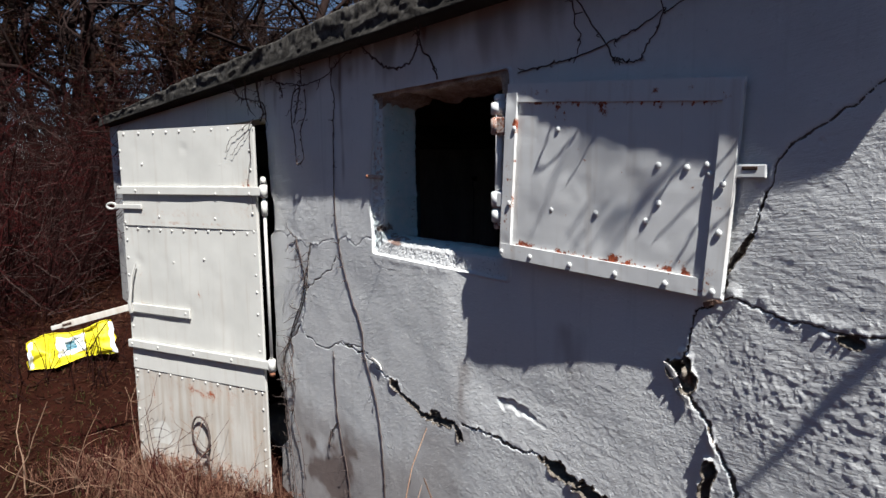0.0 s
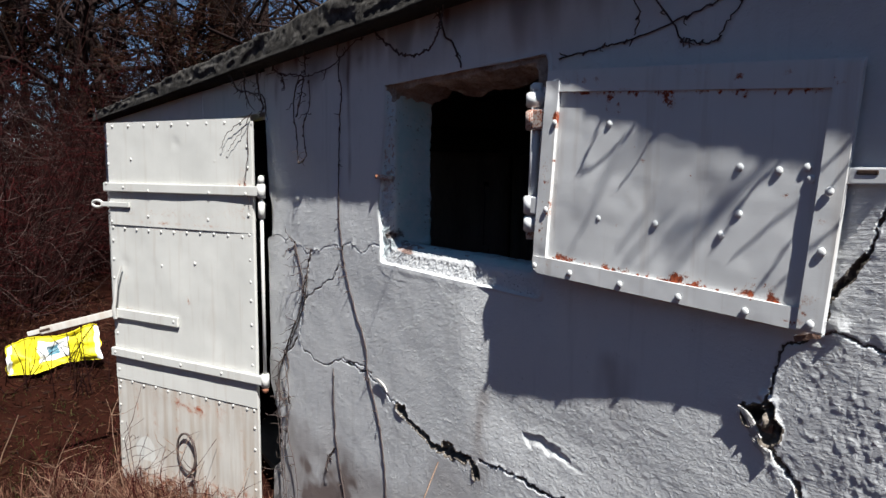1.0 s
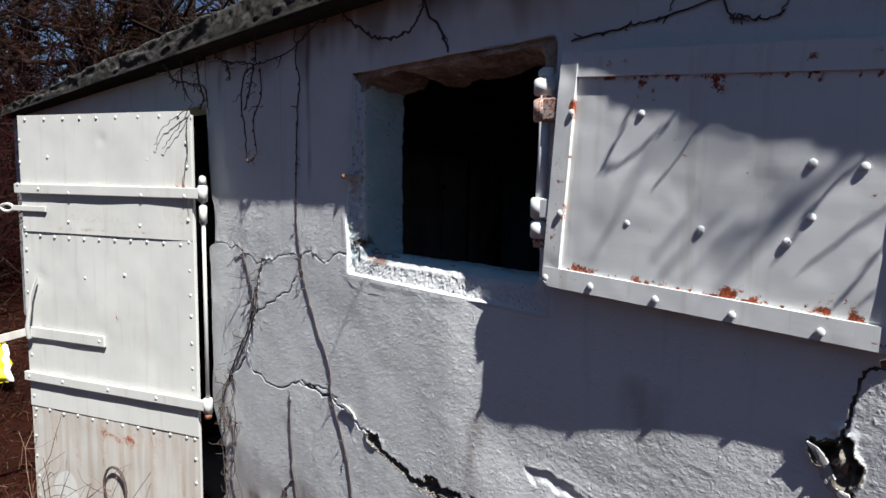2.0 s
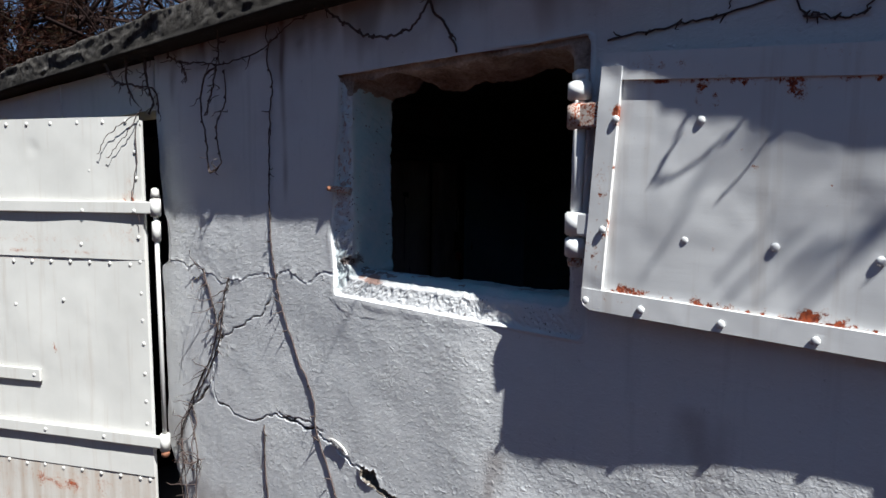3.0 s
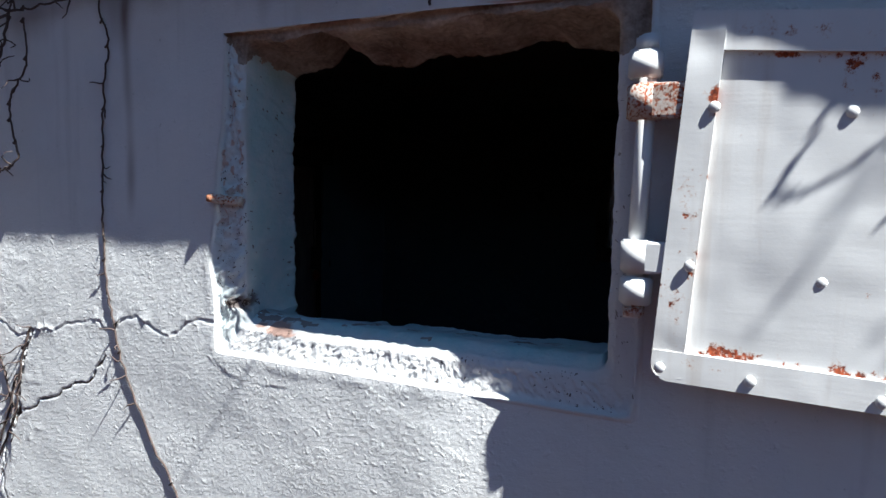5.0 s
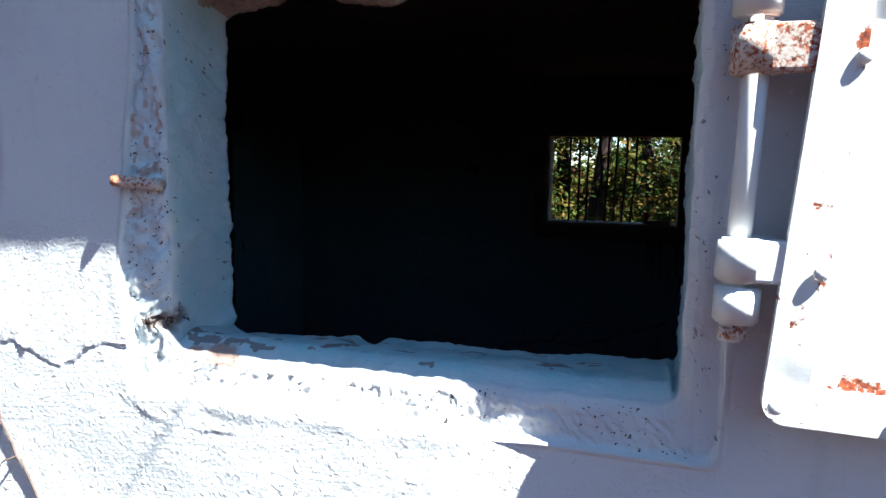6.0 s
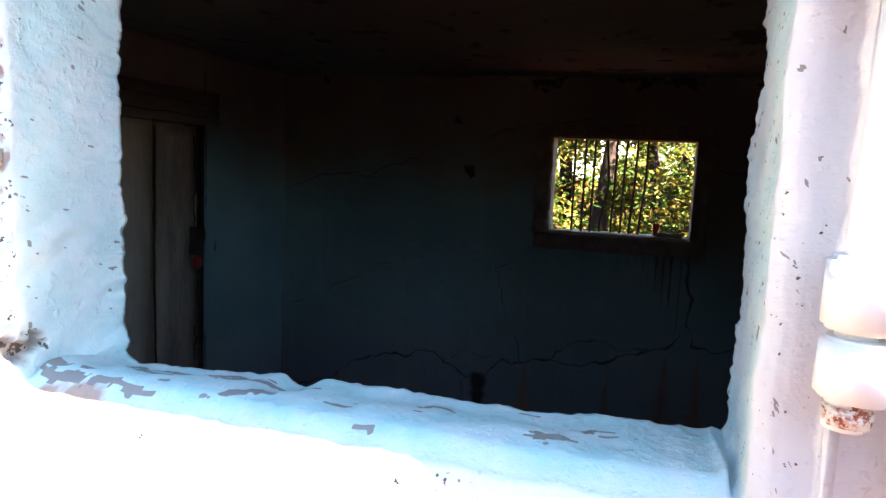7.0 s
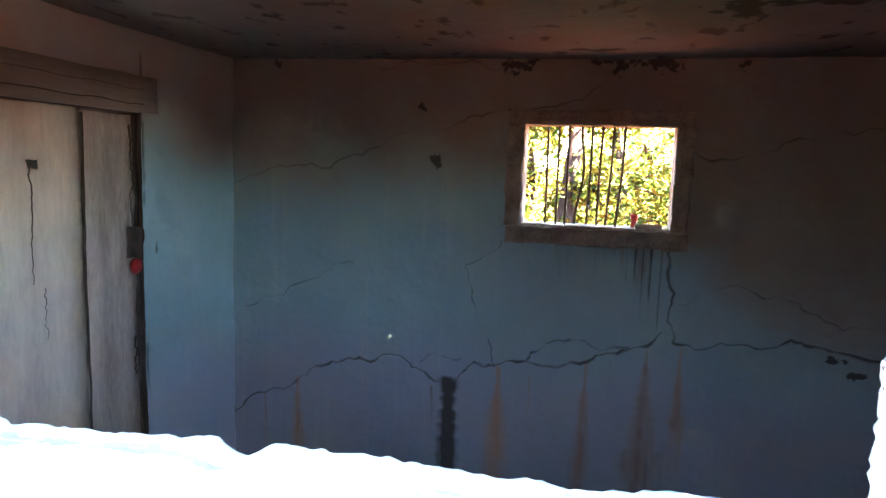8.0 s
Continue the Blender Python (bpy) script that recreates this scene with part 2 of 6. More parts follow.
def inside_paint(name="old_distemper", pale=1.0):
    """Flaking pale distemper indoors; the mask holds damp runs below the cracks."""
    m, t, p = nodes_of(name)
    v = coords(t)
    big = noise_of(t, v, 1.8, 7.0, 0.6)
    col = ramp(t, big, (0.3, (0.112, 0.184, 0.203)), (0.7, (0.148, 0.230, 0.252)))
    # tones the light gives are painted in: grey-blue low down, brown high up
    col = mix(t, mask_of(t, "blue_low"), col, (0.165, 0.190, 0.235))
    run = noise_of(t, coords(t, (16, 16, 0.7)), 1.0, 4.0, 0.7)
    col = mix(t, ramp(t, run, (0.55, 0.0), (0.85, 0.35)), col, (0.30, 0.27, 0.24))
    specks = noise_of(t, v, 38.0, 3.0, 0.8)
    col = mix(t, ramp(t, specks, (0.70, 0.0), (0.76, 0.6)), col, (0.16, 0.13, 0.11))
    brown_shade = maths(t, 'MULTIPLY', mask_of(t, "brown_shade"), ramp(t, noise_of(t, v, 5.0, 5.0, 0.65), (0.3, 0.75), (0.6, 1.0)))
    col = mix(t, brown_shade, col, (0.142, 0.112, 0.098))
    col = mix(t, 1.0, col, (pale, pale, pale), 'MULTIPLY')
    col = mix(t, ramp(t, mask_of(t, "rusty"), (0.05, 0.0), (0.8, 0.88)), col, (0.235, 0.135, 0.09))
    col = mix(t, ramp(t, mask_of(t, "dirt"), (0.1, 0.0), (1.0, 0.95)), col, (0.025, 0.024, 0.022))
    t.links.new(col, p.inputs["Base Color"])
    p.inputs["Roughness"].default_value, p.inputs["Specular IOR Level"].default_value = 0.85, 0.2
    bump(t, p, noise_of(t, v, 90.0, 5.0), 0.35, 0.003)
    return m


def roof_cement():
    """Weathered cement with lichen-pale crust, darkened where the mask says."""
    m, t, p = nodes_of("weathered_roof_cement")
    v = coords(t)
    col = ramp(t, noise_of(t, v, 15.0, 7.0, 0.75), (0.34, (0.018, 0.016, 0.014)), (0.5, (0.066, 0.060, 0.053)), (0.72, (0.165, 0.155, 0.142)))
    col = mix(t, ramp(t, noise_of(t, v, 52.0, 4.0, 0.7), (0.60, 0.0), (0.70, 0.22)), col, (0.36, 0.345, 0.32))
    edge = maths(t, 'ADD', mask_of(t, "dark_low"), maths(t, 'MULTIPLY', noise_of(t, v, 9.0, 5.0, 0.7), 0.9))
    col = mix(t, ramp(t, edge, (0.72, 0.0), (0.98, 0.93)), col, (0.020, 0.018, 0.016))
    t.links.new(col, p.inputs["Base Color"])
    p.inputs["Roughness"].default_value, p.inputs["Specular IOR Level"].default_value = 0.95, 0.15
    bump(t, p, noise_of(t, v, 45.0, 6.0, 0.7), 1.0, 0.006)
    return m


def leafy(name, c1, c2, c3):
    m, t, p = nodes_of(name)
    g = t.nodes.new("ShaderNodeNewGeometry")
    t.links.new(ramp(t, g.outputs["Random Per Island"], (0.1, c1), (0.5, c2), (0.9, c3)), p.inputs["Base Color"])
    p.inputs["Roughness"].default_value, p.inputs["Specular IOR Level"].default_value = 0.65, 0.10
    tr = t.nodes.new("ShaderNodeBsdfTranslucent")
    t.links.new(ramp(t, g.outputs["Random Per Island"], (0.1, c1), (0.5, c2), (0.9, c3)), tr.inputs["Color"])
    mx = add(t, "ShaderNodeMixShader", Fac=0.35)
    out = t.nodes["Material Output"]
    t.links.new(p.outputs[0], mx.inputs[1])
    t.links.new(tr.outputs[0], mx.inputs[2])
    t.links.new(mx.outputs[0], out.inputs["Surface"])
    return m


WALL = painted_wall()
RAW = plain("bare_crumbling_cement", (0.10, 0.085, 0.07), (0.24, 0.21, 0.17), 14, 0.95, 0.8, 70, distance=0.006)
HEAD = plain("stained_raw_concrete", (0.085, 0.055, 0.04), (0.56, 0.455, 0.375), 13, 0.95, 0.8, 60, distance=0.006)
STEEL = painted_steel("door_paint", (0.62, 0.61, 0.57), -0.02)
STAINED = painted_steel("stained_door_paint", (0.56, 0.535, 0.49), 0.03, 0.95)
SHUT = painted_steel("shutter_paint", (0.75, 0.75, 0.74), -0.03)
ROOF = roof_cement()
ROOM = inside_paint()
# brightness put into the colour: ROOM's paint multiplied up for the partition
PALEROOM = inside_paint("brightened_distemper", 2.5)
FLOOR = plain("dusty_cement_floor", (0.09, 0.08, 0.07), (0.15, 0.135, 0.12), 3, 0.9)
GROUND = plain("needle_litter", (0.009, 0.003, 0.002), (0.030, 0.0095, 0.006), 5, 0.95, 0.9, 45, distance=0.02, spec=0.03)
VINE = plain("dry_vine_bark", (0.040, 0.029, 0.025), (0.125, 0.092, 0.082), 30, 0.9, 0.5, 300)
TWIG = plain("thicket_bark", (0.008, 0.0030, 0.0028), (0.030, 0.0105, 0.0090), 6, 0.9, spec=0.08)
# lit twigs: the sun's brightness is put into this paler bark colour
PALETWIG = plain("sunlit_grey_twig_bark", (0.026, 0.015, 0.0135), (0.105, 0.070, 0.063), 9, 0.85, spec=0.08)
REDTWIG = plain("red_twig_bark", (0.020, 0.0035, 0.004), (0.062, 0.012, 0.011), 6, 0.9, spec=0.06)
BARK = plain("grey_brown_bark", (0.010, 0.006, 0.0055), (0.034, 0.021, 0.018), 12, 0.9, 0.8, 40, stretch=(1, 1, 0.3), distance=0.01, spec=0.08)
STRAW = leafy("dead_grass", (0.12, 0.052, 0.034), (0.26, 0.145, 0.098), (0.06, 0.022, 0.015))
NEEDLES = leafy("rusty_grass", (0.050, 0.015, 0.009), (0.13, 0.052, 0.030), (0.030, 0.009, 0.006))
GREEN = leafy("green_grass", (0.032, 0.040, 0.012), (0.060, 0.066, 0.022), (0.09, 0.075, 0.030))
LEAVES = leafy("turning_leaves", (0.016, 0.036, 0.006), (0.052, 0.066, 0.011), (0.095, 0.058, 0.011))
CEDAR = leafy("rusty_cedar_sprays", (0.030, 0.012, 0.008), (0.052, 0.020, 0.012), (0.022, 0.018, 0.010))
IRON = plain("dark_rusty_iron", (0.03, 0.02, 0.016), (0.09, 0.05, 0.035), 20, 0.8, 0.5, 200, 0.3)
RUST = plain("flaking_rust", (0.16, 0.055, 0.025), (0.42, 0.20, 0.12), 40, 0.9, 0.7, 220)
SURROUND = plain("stained_cement_surround", (0.06, 0.042, 0.034), (0.25, 0.185, 0.150), 11, 0.95, 0.7, 60, distance=0.006)
OLDDOOR = plain("worn_white_door_paint", (0.50, 0.395, 0.345), (0.82, 0.70, 0.61), 6, 0.75, 0.4, 60, stretch=(1, 1, 0.25))
STILE = plain("bare_worn_board", (0.24, 0.185, 0.165), (0.60, 0.51, 0.47), 11, 0.8, 0.5, 60, stretch=(1, 1, 0.2))
TRIM = plain("grey_painted_trim", (0.155, 0.128, 0.112), (0.28, 0.245, 0.22), 6, 0.85, 0.5, 60, stretch=(1, 0.25, 1))
DARKWOOD = plain("dark_rotten_wood", (0.03, 0.022, 0.018), (0.10, 0.07, 0.055), 15, 0.9, 0.7, 80)
REDPLASTIC = plain("faded_red_plastic", (0.26, 0.014, 0.018), (0.40, 0.03, 0.03), 30, 0.5)
YELLOW = plain("yellow_woven_plastic", (0.72, 0.60, 0.01), (0.80, 0.70, 0.03), 12, 0.45, 0.4, 250)
WHITEPRINT = plain("white_print", (0.68, 0.69, 0.70), (0.80, 0.80, 0.80), 20, 0.5)
BLUEPRINT = plain("blue_print", (0.06, 0.16, 0.22), (0.12, 0.26, 0.30), 20, 0.5)

# ---- ground ----
def ground_height(x, y):
    rise = 0.34 * smooth(-2.0, -4.2, np.asarray(x, float)) + 0.05 * smooth(-6, -30, np.asarray(x, float))
    return -0.12 + rise + 0.035 * fbm(np.asarray(x) * 0.9, np.asarray(y) * 0.9, 3, 4) * smooth(0.2, 2.5, np.hypot(np.asarray(x) - 0.5, np.asarray(y) - 1.2) - 1.2)


def make_ground():
    s = np.sinh(np.linspace(-5.4, 5.4, 220)) * 3.6
    gx, gy = np.meshgrid(s - 1.0, s - 0.5, indexing="ij")
    gz = ground_height(gx, gy) + 0.012 * fbm(gx * 6, gy * 6, 3, 9)
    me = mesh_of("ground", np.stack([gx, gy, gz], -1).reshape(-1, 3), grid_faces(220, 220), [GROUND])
    tagged(new("ground", me), "brown ground under pine needles and dead leaves", "ground", kind="structure")


make_ground()

# ---- the shed ----
X_LEFT, X_JAMB, X_RIGHT = -5.75, -1.10, 2.06
Y_IN, Y_BACK, Y_OUT = 0.19, 2.643, 2.80
Z_LOW, Z_EAVE, Z_CEIL, Z_FLOOR = -0.35, 2.15, 2.108, -0.10
X_PART, X_ROOM = -1.142, 1.90
WIN = (0.032, 0.857, 1.338, 1.970)

CRACKS = [
    # points, half width, depth, raised lip
    ([(-1.06, 1.37), (-0.88, 1.34), (-0.70, 1.33), (-0.56, 1.32), (-0.41, 1.35), (-0.29, 1.35), (-0.20, 1.39), (0.05, 1.40)], 0.0014, 0.0030, 0.005),
    ([(-0.56, 1.32), (-0.60, 1.23), (-0.62, 1.11), (-0.70, 0.95), (-0.90, 0.78)], 0.0045, 0.016, 0.0015),
    ([(-0.62, 1.10), (-0.45, 1.19), (-0.30, 1.29)], 0.0024, 0.0055, 0.001),
    ([(-0.70, 0.95), (-0.67, 0.85), (-0.51, 0.83), (-0.34, 0.88), (-0.14, 0.91), (-0.04, 0.90)], 0.0020, 0.005, 0.001),
    ([(-0.27, 0.903), (-0.084, 0.901), (-0.045, 0.885), (0.049, 0.851), (0.148, 0.841)], 0.0032, 0.014, 0.0016),
    ([(0.148, 0.841), (0.240, 0.796), (0.332, 0.774), (0.427, 0.763)], 0.008, 0.050, 0.005),
    ([(0.427, 0.763), (0.50, 0.772), (0.568, 0.785), (0.617, 0.745)], 0.013, 0.060, 0.003),
    ([(0.62, 0.80), (0.726, 0.815), (0.813, 0.819), (0.907, 0.815), (0.995, 0.829)], 0.0036, 0.014, 0.005),
    ([(1.010, 0.822), (1.077, 0.812), (1.132, 0.803), (1.195, 0.796), (1.236, 0.78), (1.32, 0.75), (1.42, 0.70)], 0.013, 0.055, 0.005),
    ([(1.92, 1.86), (1.854, 1.821), (1.825, 1.790), (1.788, 1.772), (1.760, 1.754), (1.730, 1.734), (1.699, 1.708), (1.679, 1.675), (1.667, 1.635)], 0.0018, 0.006, 0.0),
    ([(1.667, 1.635), (1.657, 1.612), (1.649, 1.578), (1.634, 1.536)], 0.0024, 0.012, 0.002),
    ([(1.634, 1.536), (1.616, 1.510), (1.593, 1.478), (1.575, 1.445), (1.563, 1.400)], 0.0042, 0.030, 0.003),
    ([(1.563, 1.395), (1.515, 1.365), (1.497, 1.343), (1.491, 1.303), (1.485, 1.261), (1.472, 1.231)], 0.0020, 0.016, 0.003),
    ([(1.500, 1.147), (1.527, 1.125), (1.549, 1.105), (1.565, 1.071), (1.587, 1.032), (1.601, 1.018), (1.615, 0.997), (1.624, 0.959), (1.632, 0.88), (1.62, 0.74)][::-1], 0.0040, 0.016, 0.012),
    ([(1.571, 1.395), (1.622, 1.397), (1.659, 1.391), (1.695, 1.380), (1.729, 1.374), (1.771, 1.377), (1.822, 1.374), (1.860, 1.373), (1.90, 1.383)], 0.0016, 0.007, 0.008),
    ([(1.434, 1.222), (1.455, 1.205), (1.472, 1.185), (1.500, 1.150)], 0.0055, 0.04, 0.005),
]
HOLES = [  # centre x, z, radii, slant, depth, lifted rim
    (1.458, 1.208, 0.020, 0.020, -0.5, 0.050, 0.010), (1.490, 1.218, 0.014, 0.036, 0.3, 0.055, 0.010), (1.488, 1.178, 0.017, 0.024, -0.5, 0.050, 0.008), (0.172, 0.822, 0.034, 0.021, 0.8, 0.035, 0.005),
    (0.49, 0.770, 0.055, 0.010, -0.3, 0.06, 0.003), (0.603, 0.762, 0.013, 0.024, -0.4, 0.05, 0.003), (1.548, 0.962, 0.017, 0.052, -0.2, 0.06, 0.007), (1.838, 1.361, 0.032, 0.0075, 0.1, 0.03, 0.004),
    (1.766, 1.724, 0.0085, 0.0085, 0.0, 0.004, 0.0), (1.10, 0.803, 0.05, 0.012, -0.3, 0.05, 0.004), (1.20, 0.787, 0.05, 0.014, -0.3, 0.05, 0.006),
]


def recess(x, z):
    """The render sags back a little under and behind the shutter."""
    return 0.015 * smooth(0.50, 0.72, x) * smooth(1.45, 0.80, x) * smooth(0.80, 1.02, z) * smooth(2.10, 1.98, z)


def edge_shift(z):
    """The outer edge of the opening leans: in at the top, out half way down."""
    return 0.026 * smooth(1.60, 1.95, z) - 0.012 * np.exp(-((z - 1.53) / 0.07) ** 2)


def wall_relief(x, z):
    right = smooth(1.35, 1.75, x)
    low = smooth(1.25, 0.95, z) * smooth(0.3, 1.0, x)
    rough = 0.30 + 0.30 * np.maximum(right, low) + 0.25 * smooth(1.30, 1.55, z) * smooth(-0.4, -0.7, x)
    h = 0.080 * np.clip(x - 1.50, 0, 0.5) + 0.005 * fbm(x * 1.7, z * 1.7, 2, 1) + 0.0010 * fbm(x * 8, z * 8, 2, 2)
    h = h + rough * (0.0006 * fbm(x * 26 + 0.6 * vnoise(x * 5, z * 5), z * 36, 2, 3) + 0.0006 * fbm(x * 85, z * 105, 2, 5))
    blobs = np.clip(vnoise(x * 26, z * 34, 7) - 0.55, 0, 1) * np.clip(vnoise(x * 5, z * 5, 9) + 0.2, 0, 1)
    h = h + 0.0028 * blobs
    comb = vnoise(x * 5.0 + 2 * z, (z + 0.12 * (x - 1.7) + 0.02 * vnoise(x * 3, z * 3, 8)) * 165, 6)
    h = h + np.maximum(right, 0.6 * low) * 0.00022 * comb * smooth(-0.6, 0.4, vnoise(x * 3, z * 4, 11) + 0.4)
    lumps = fbm(x * 78, z * 92, 3, 12)
    h = h + 0.0011 * right * smooth(0.0, 0.42, lumps) * smooth(-0.3, 0.4, vnoise(x * 4, z * 5, 13)) * smooth(1.75, 1.3, z)
    return h


def make_front_wall():
    xs = np.concatenate([np.arange(X_JAMB, 1.42, 0.0035), np.arange(1.42, 1.70, 0.0027), np.arange(1.70, 1.93, 0.0035), np.arange(1.93, X_RIGHT + 0.01, 0.012)])
    zs = np.concatenate([np.arange(Z_LOW, 0.48, 0.009), np.arange(0.48, Z_EAVE + 0.02, 0.0032)])
    xs = np.concatenate([[xs[0], xs[0]], xs, [xs[-1], xs[-1]]])
    x, z = np.meshgrid(xs, zs, indexing="ij")
    h = wall_relief(x, z) - recess(x, z)
    deep = np.zeros(x.shape)
    for k, (pts, half, depth, lip) in enumerate(CRACKS):
        d, side, along = line_distance(x, z, jagged(pts, 40 + k, 0.15 if half < 0.004 else 0.12))
        taper = smooth(0.0, 0.06, along) * smooth(1.0, 0.94, along)
        w = half * np.clip(0.75 + 1.1 * vnoise(along * 9, along * 3, k) + 0.5 * vnoise(along * 41, along, k + 50), 0.4, 1.9) * (0.45 + 0.55 * taper)
        d = np.abs(d + 0.5 * half * fbm(x * 110, z * 110, 2, 33 + k))
        c = depth * np.sqrt(np.clip(1 - (d / np.maximum(w, 0.0025)) ** 2, 0, 1))
        deep = np.maximum(deep, c)
        lift = 0.15 + 1.0 * fbm(x * 34, z * 34, 3, k)
        h = h + lip * np.clip(lift, 0, 2) * np.exp(-d / 0.012) * np.where(side > 0, 1.0, 0.3) * taper
    for k, (cx, cz, rx, rz, slant, depth, rim) in enumerate(HOLES):
        u, v = x - cx + slant * (z - cz) * 0.6, z - cz
        r = np.hypot(u / rx, v / rz) + 0.5 * fbm(x * 34, z * 34, 3, 20 + k)
        deep = np.maximum(deep, depth * smooth(1.05, 0.85, r) * (0.8 + 0.25 * fbm(x * 30, z * 30, 2, 80 + k)))
        h = h + rim * np.exp(-((r - 1.10) / 0.25) ** 2) * np.where(u < 0.3 * rx, 1.0, 0.35)
    # a sheet of render that has lifted off
    d, side, along = line_distance(x, z, jagged([(0.751, 0.945), (0.813, 0.938), (0.958, 0.931), (1.076, 0.918), (1.12, 0.905)], 77))
    h = h + np.where(side > 0, -0.0016, 0.0018) * np.exp(-d / 0.020) * np.clip(0.7 + 0.8 * fbm(x * 18, z * 30, 3, 39), 0, 2) * smooth(0.35, 0.6, along) * smooth(1, 0.85, along)
    hollow = np.hypot((x - 0.865) / 0.085, (z - 0.944 + 0.10 * (x - 0.865)) / 0.018) + 0.75 * fbm(x * 20, z * 36, 3, 37)
    h = h - 0.0048 * smooth(1.1, 0.4, hollow) + 0.0009 * np.exp(-((hollow - 1.15) / 0.25) ** 2) * (z > 0.944 - 0.10 * (x - 0.865))
    # the sill's render ends in a swept, slightly lifted edge
    d, side, along = line_distance(x, z, jagged([(0.012, 1.40), (0.030, 1.325), (0.060, 1.302), (0.110, 1.292), (0.170, 1.290), (0.25, 1.288), (0.36, 1.282)], 79, 0.06))
    h = h + np.where(side > 0, 0.0009 * np.exp(-d / 0.014), 0.0) * smooth(0, 0.1, along) * smooth(1, 0.7, along) * np.clip(0.8 + 0.7 * fbm(x * 30, z * 30, 2, 36), 0.1, 2)
    raw_depth = deep
    h = h - deep * (0.8 + 0.4 * fbm(x * 60, z * 60, 2, 31))
    # the swept lip of render round the opening
    ox = np.maximum(np.maximum(WIN[0] - x, x - WIN[1]), 0)
    oz = np.maximum(np.maximum(WIN[2] - z, z - WIN[3]), 0)
    edge = np.hypot(ox, oz)
    h = h + 0.0008 * (1 + 0.8 * fbm(x * 26, z * 26, 3, 19)) * np.exp(-((edge - 0.012) / 0.012) ** 2) * smooth(1.62, 1.5, z) * smooth(0.62, 0.5, x)
    y = -h
    y[:2], y[-2:] = 0.02, 0.02
    y[0], y[-1] = 0.12, 0.12
    wx = x + 0.004 * vnoise(x * 9, z * 9, 14) * np.exp(-(edge / 0.05) ** 2) + edge_shift(z) * np.exp(-((x - WIN[0]) / 0.05) ** 2)
    left = np.exp(-((x - X_JAMB) / 0.05) ** 2)
    bite = 0.026 + 0.012 * fbm(z * 0 + 0.3, z * 7, 3, 15) + 0.055 * smooth(1.62, 1.42, z) * smooth(1.32, 1.36, z) + 0.03 * smooth(1.9, 1.4, z) * smooth(1.3, 1.4, z)
    wx = wx + left * bite + 0.13 * np.exp(-((x - X_JAMB) / 0.20) ** 2) * smooth(0.62, 0.36, z) * smooth(0.10, 0.24, z) * (1 + 0.25 * fbm(z * 0, z * 26, 3, 34))
    dirt = 0.55 * smooth(0.75, 0.15, z + 0.3 * fbm(x * 4, z * 4, 3, 16)) * smooth(1.4, 0.2, x)
    dirt = dirt + 0.9 * smooth(0.35, 0.9, np.exp(-((x + 0.40) / 0.30) ** 2 - ((z - 0.20) / 0.24) ** 2) + 0.35 * fbm(x * 7, z * 9, 3, 38))
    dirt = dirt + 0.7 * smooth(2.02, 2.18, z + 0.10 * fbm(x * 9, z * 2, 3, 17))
    for sx, top, low, half in ((-0.21, 2.15, 1.52, 0.014), (0.42, 2.15, 1.98, 0.02), (-0.70, 2.15, 1.98, 0.03), (-0.93, 2.15, 1.9, 0.03), (1.12, 1.22, 1.0, 0.05), (0.62, 1.0, 0.6, 0.04)):
        dirt = dirt + 0.75 * np.exp(-((x - sx - 0.008 * vnoise(z * 9, z * 0, 3)) / half) ** 2) * smooth(low, low + 0.2, z) * smooth(top + 0.05, top, z) * (0.6 + 0.4 * vnoise(x * 40, z * 9, 18))
    nu, nv = x.shape
    f = grid_faces(nu, nv)
    cx = x.reshape(-1)[f].mean(1)
    cz = z.reshape(-1)[f].mean(1)
    keep = ~((cx > WIN[0]) & (cx < WIN[1]) & (cz > WIN[2]) & (cz < WIN[3]))
    wide = np.maximum.reduce([np.roll(raw_depth, k, axis) for k in (-2, -1, 1, 2) for axis in (0, 1)])
    raw = smooth(0.0005, 0.006, np.maximum(raw_depth, np.where(wide > 0.02, 0.5 * wide, 0)))
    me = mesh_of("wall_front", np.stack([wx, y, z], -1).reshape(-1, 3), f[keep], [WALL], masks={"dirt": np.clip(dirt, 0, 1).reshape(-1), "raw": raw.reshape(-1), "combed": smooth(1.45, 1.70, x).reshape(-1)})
    wall = tagged(new("wall_front", me), "cracked white rendered shed wall with spalled plaster", "wall", kind="structure")
    return wall


def ring(rect, y, radius, counts=(340, 210), arc=10):
    """A rounded rectangle, anticlockwise from the lower left corner, with its side numbers and outward normals."""
    x0, x1, z0, z1 = rect
    pts, sides, normals = [], [], []
    for k, (a, b, n) in enumerate((((x0 + radius, z0), (x1 - radius, z0), counts[0]), ((x1, z0 + radius), (x1, z1 - radius), counts[1]), ((x1 - radius, z1), (x0 + radius, z1), counts[0]), ((x0, z1 - radius), (x0, z0 + radius), counts[1]))):
        nn = ((0, -1), (1, 0), (0, 1), (-1, 0))[k]
        for s in np.linspace(0, 1, n):
            pts.append((a[0] + (b[0] - a[0]) * s, y, a[1] + (b[1] - a[1]) * s))
            sides.append(k)
            normals.append(nn)
        centre = ((x1 - radius, z0 + radius), (x1 - radius, z1 - radius), (x0 + radius, z1 - radius), (x0 + radius, z0 + radius))[k]
        for s in np.linspace(0, 1, arc + 2)[1:-1]:
            w = math.radians(-90 + 90 * k + 90 * s)
            pts.append((centre[0] + radius * math.cos(w), y, centre[1] + radius * math.sin(w)))
            sides.append(k if s < 0.5 else (k + 1) % 4)
            normals.append((math.cos(w), math.sin(w)))
    return np.array(pts), np.array(sides), np.array(normals)


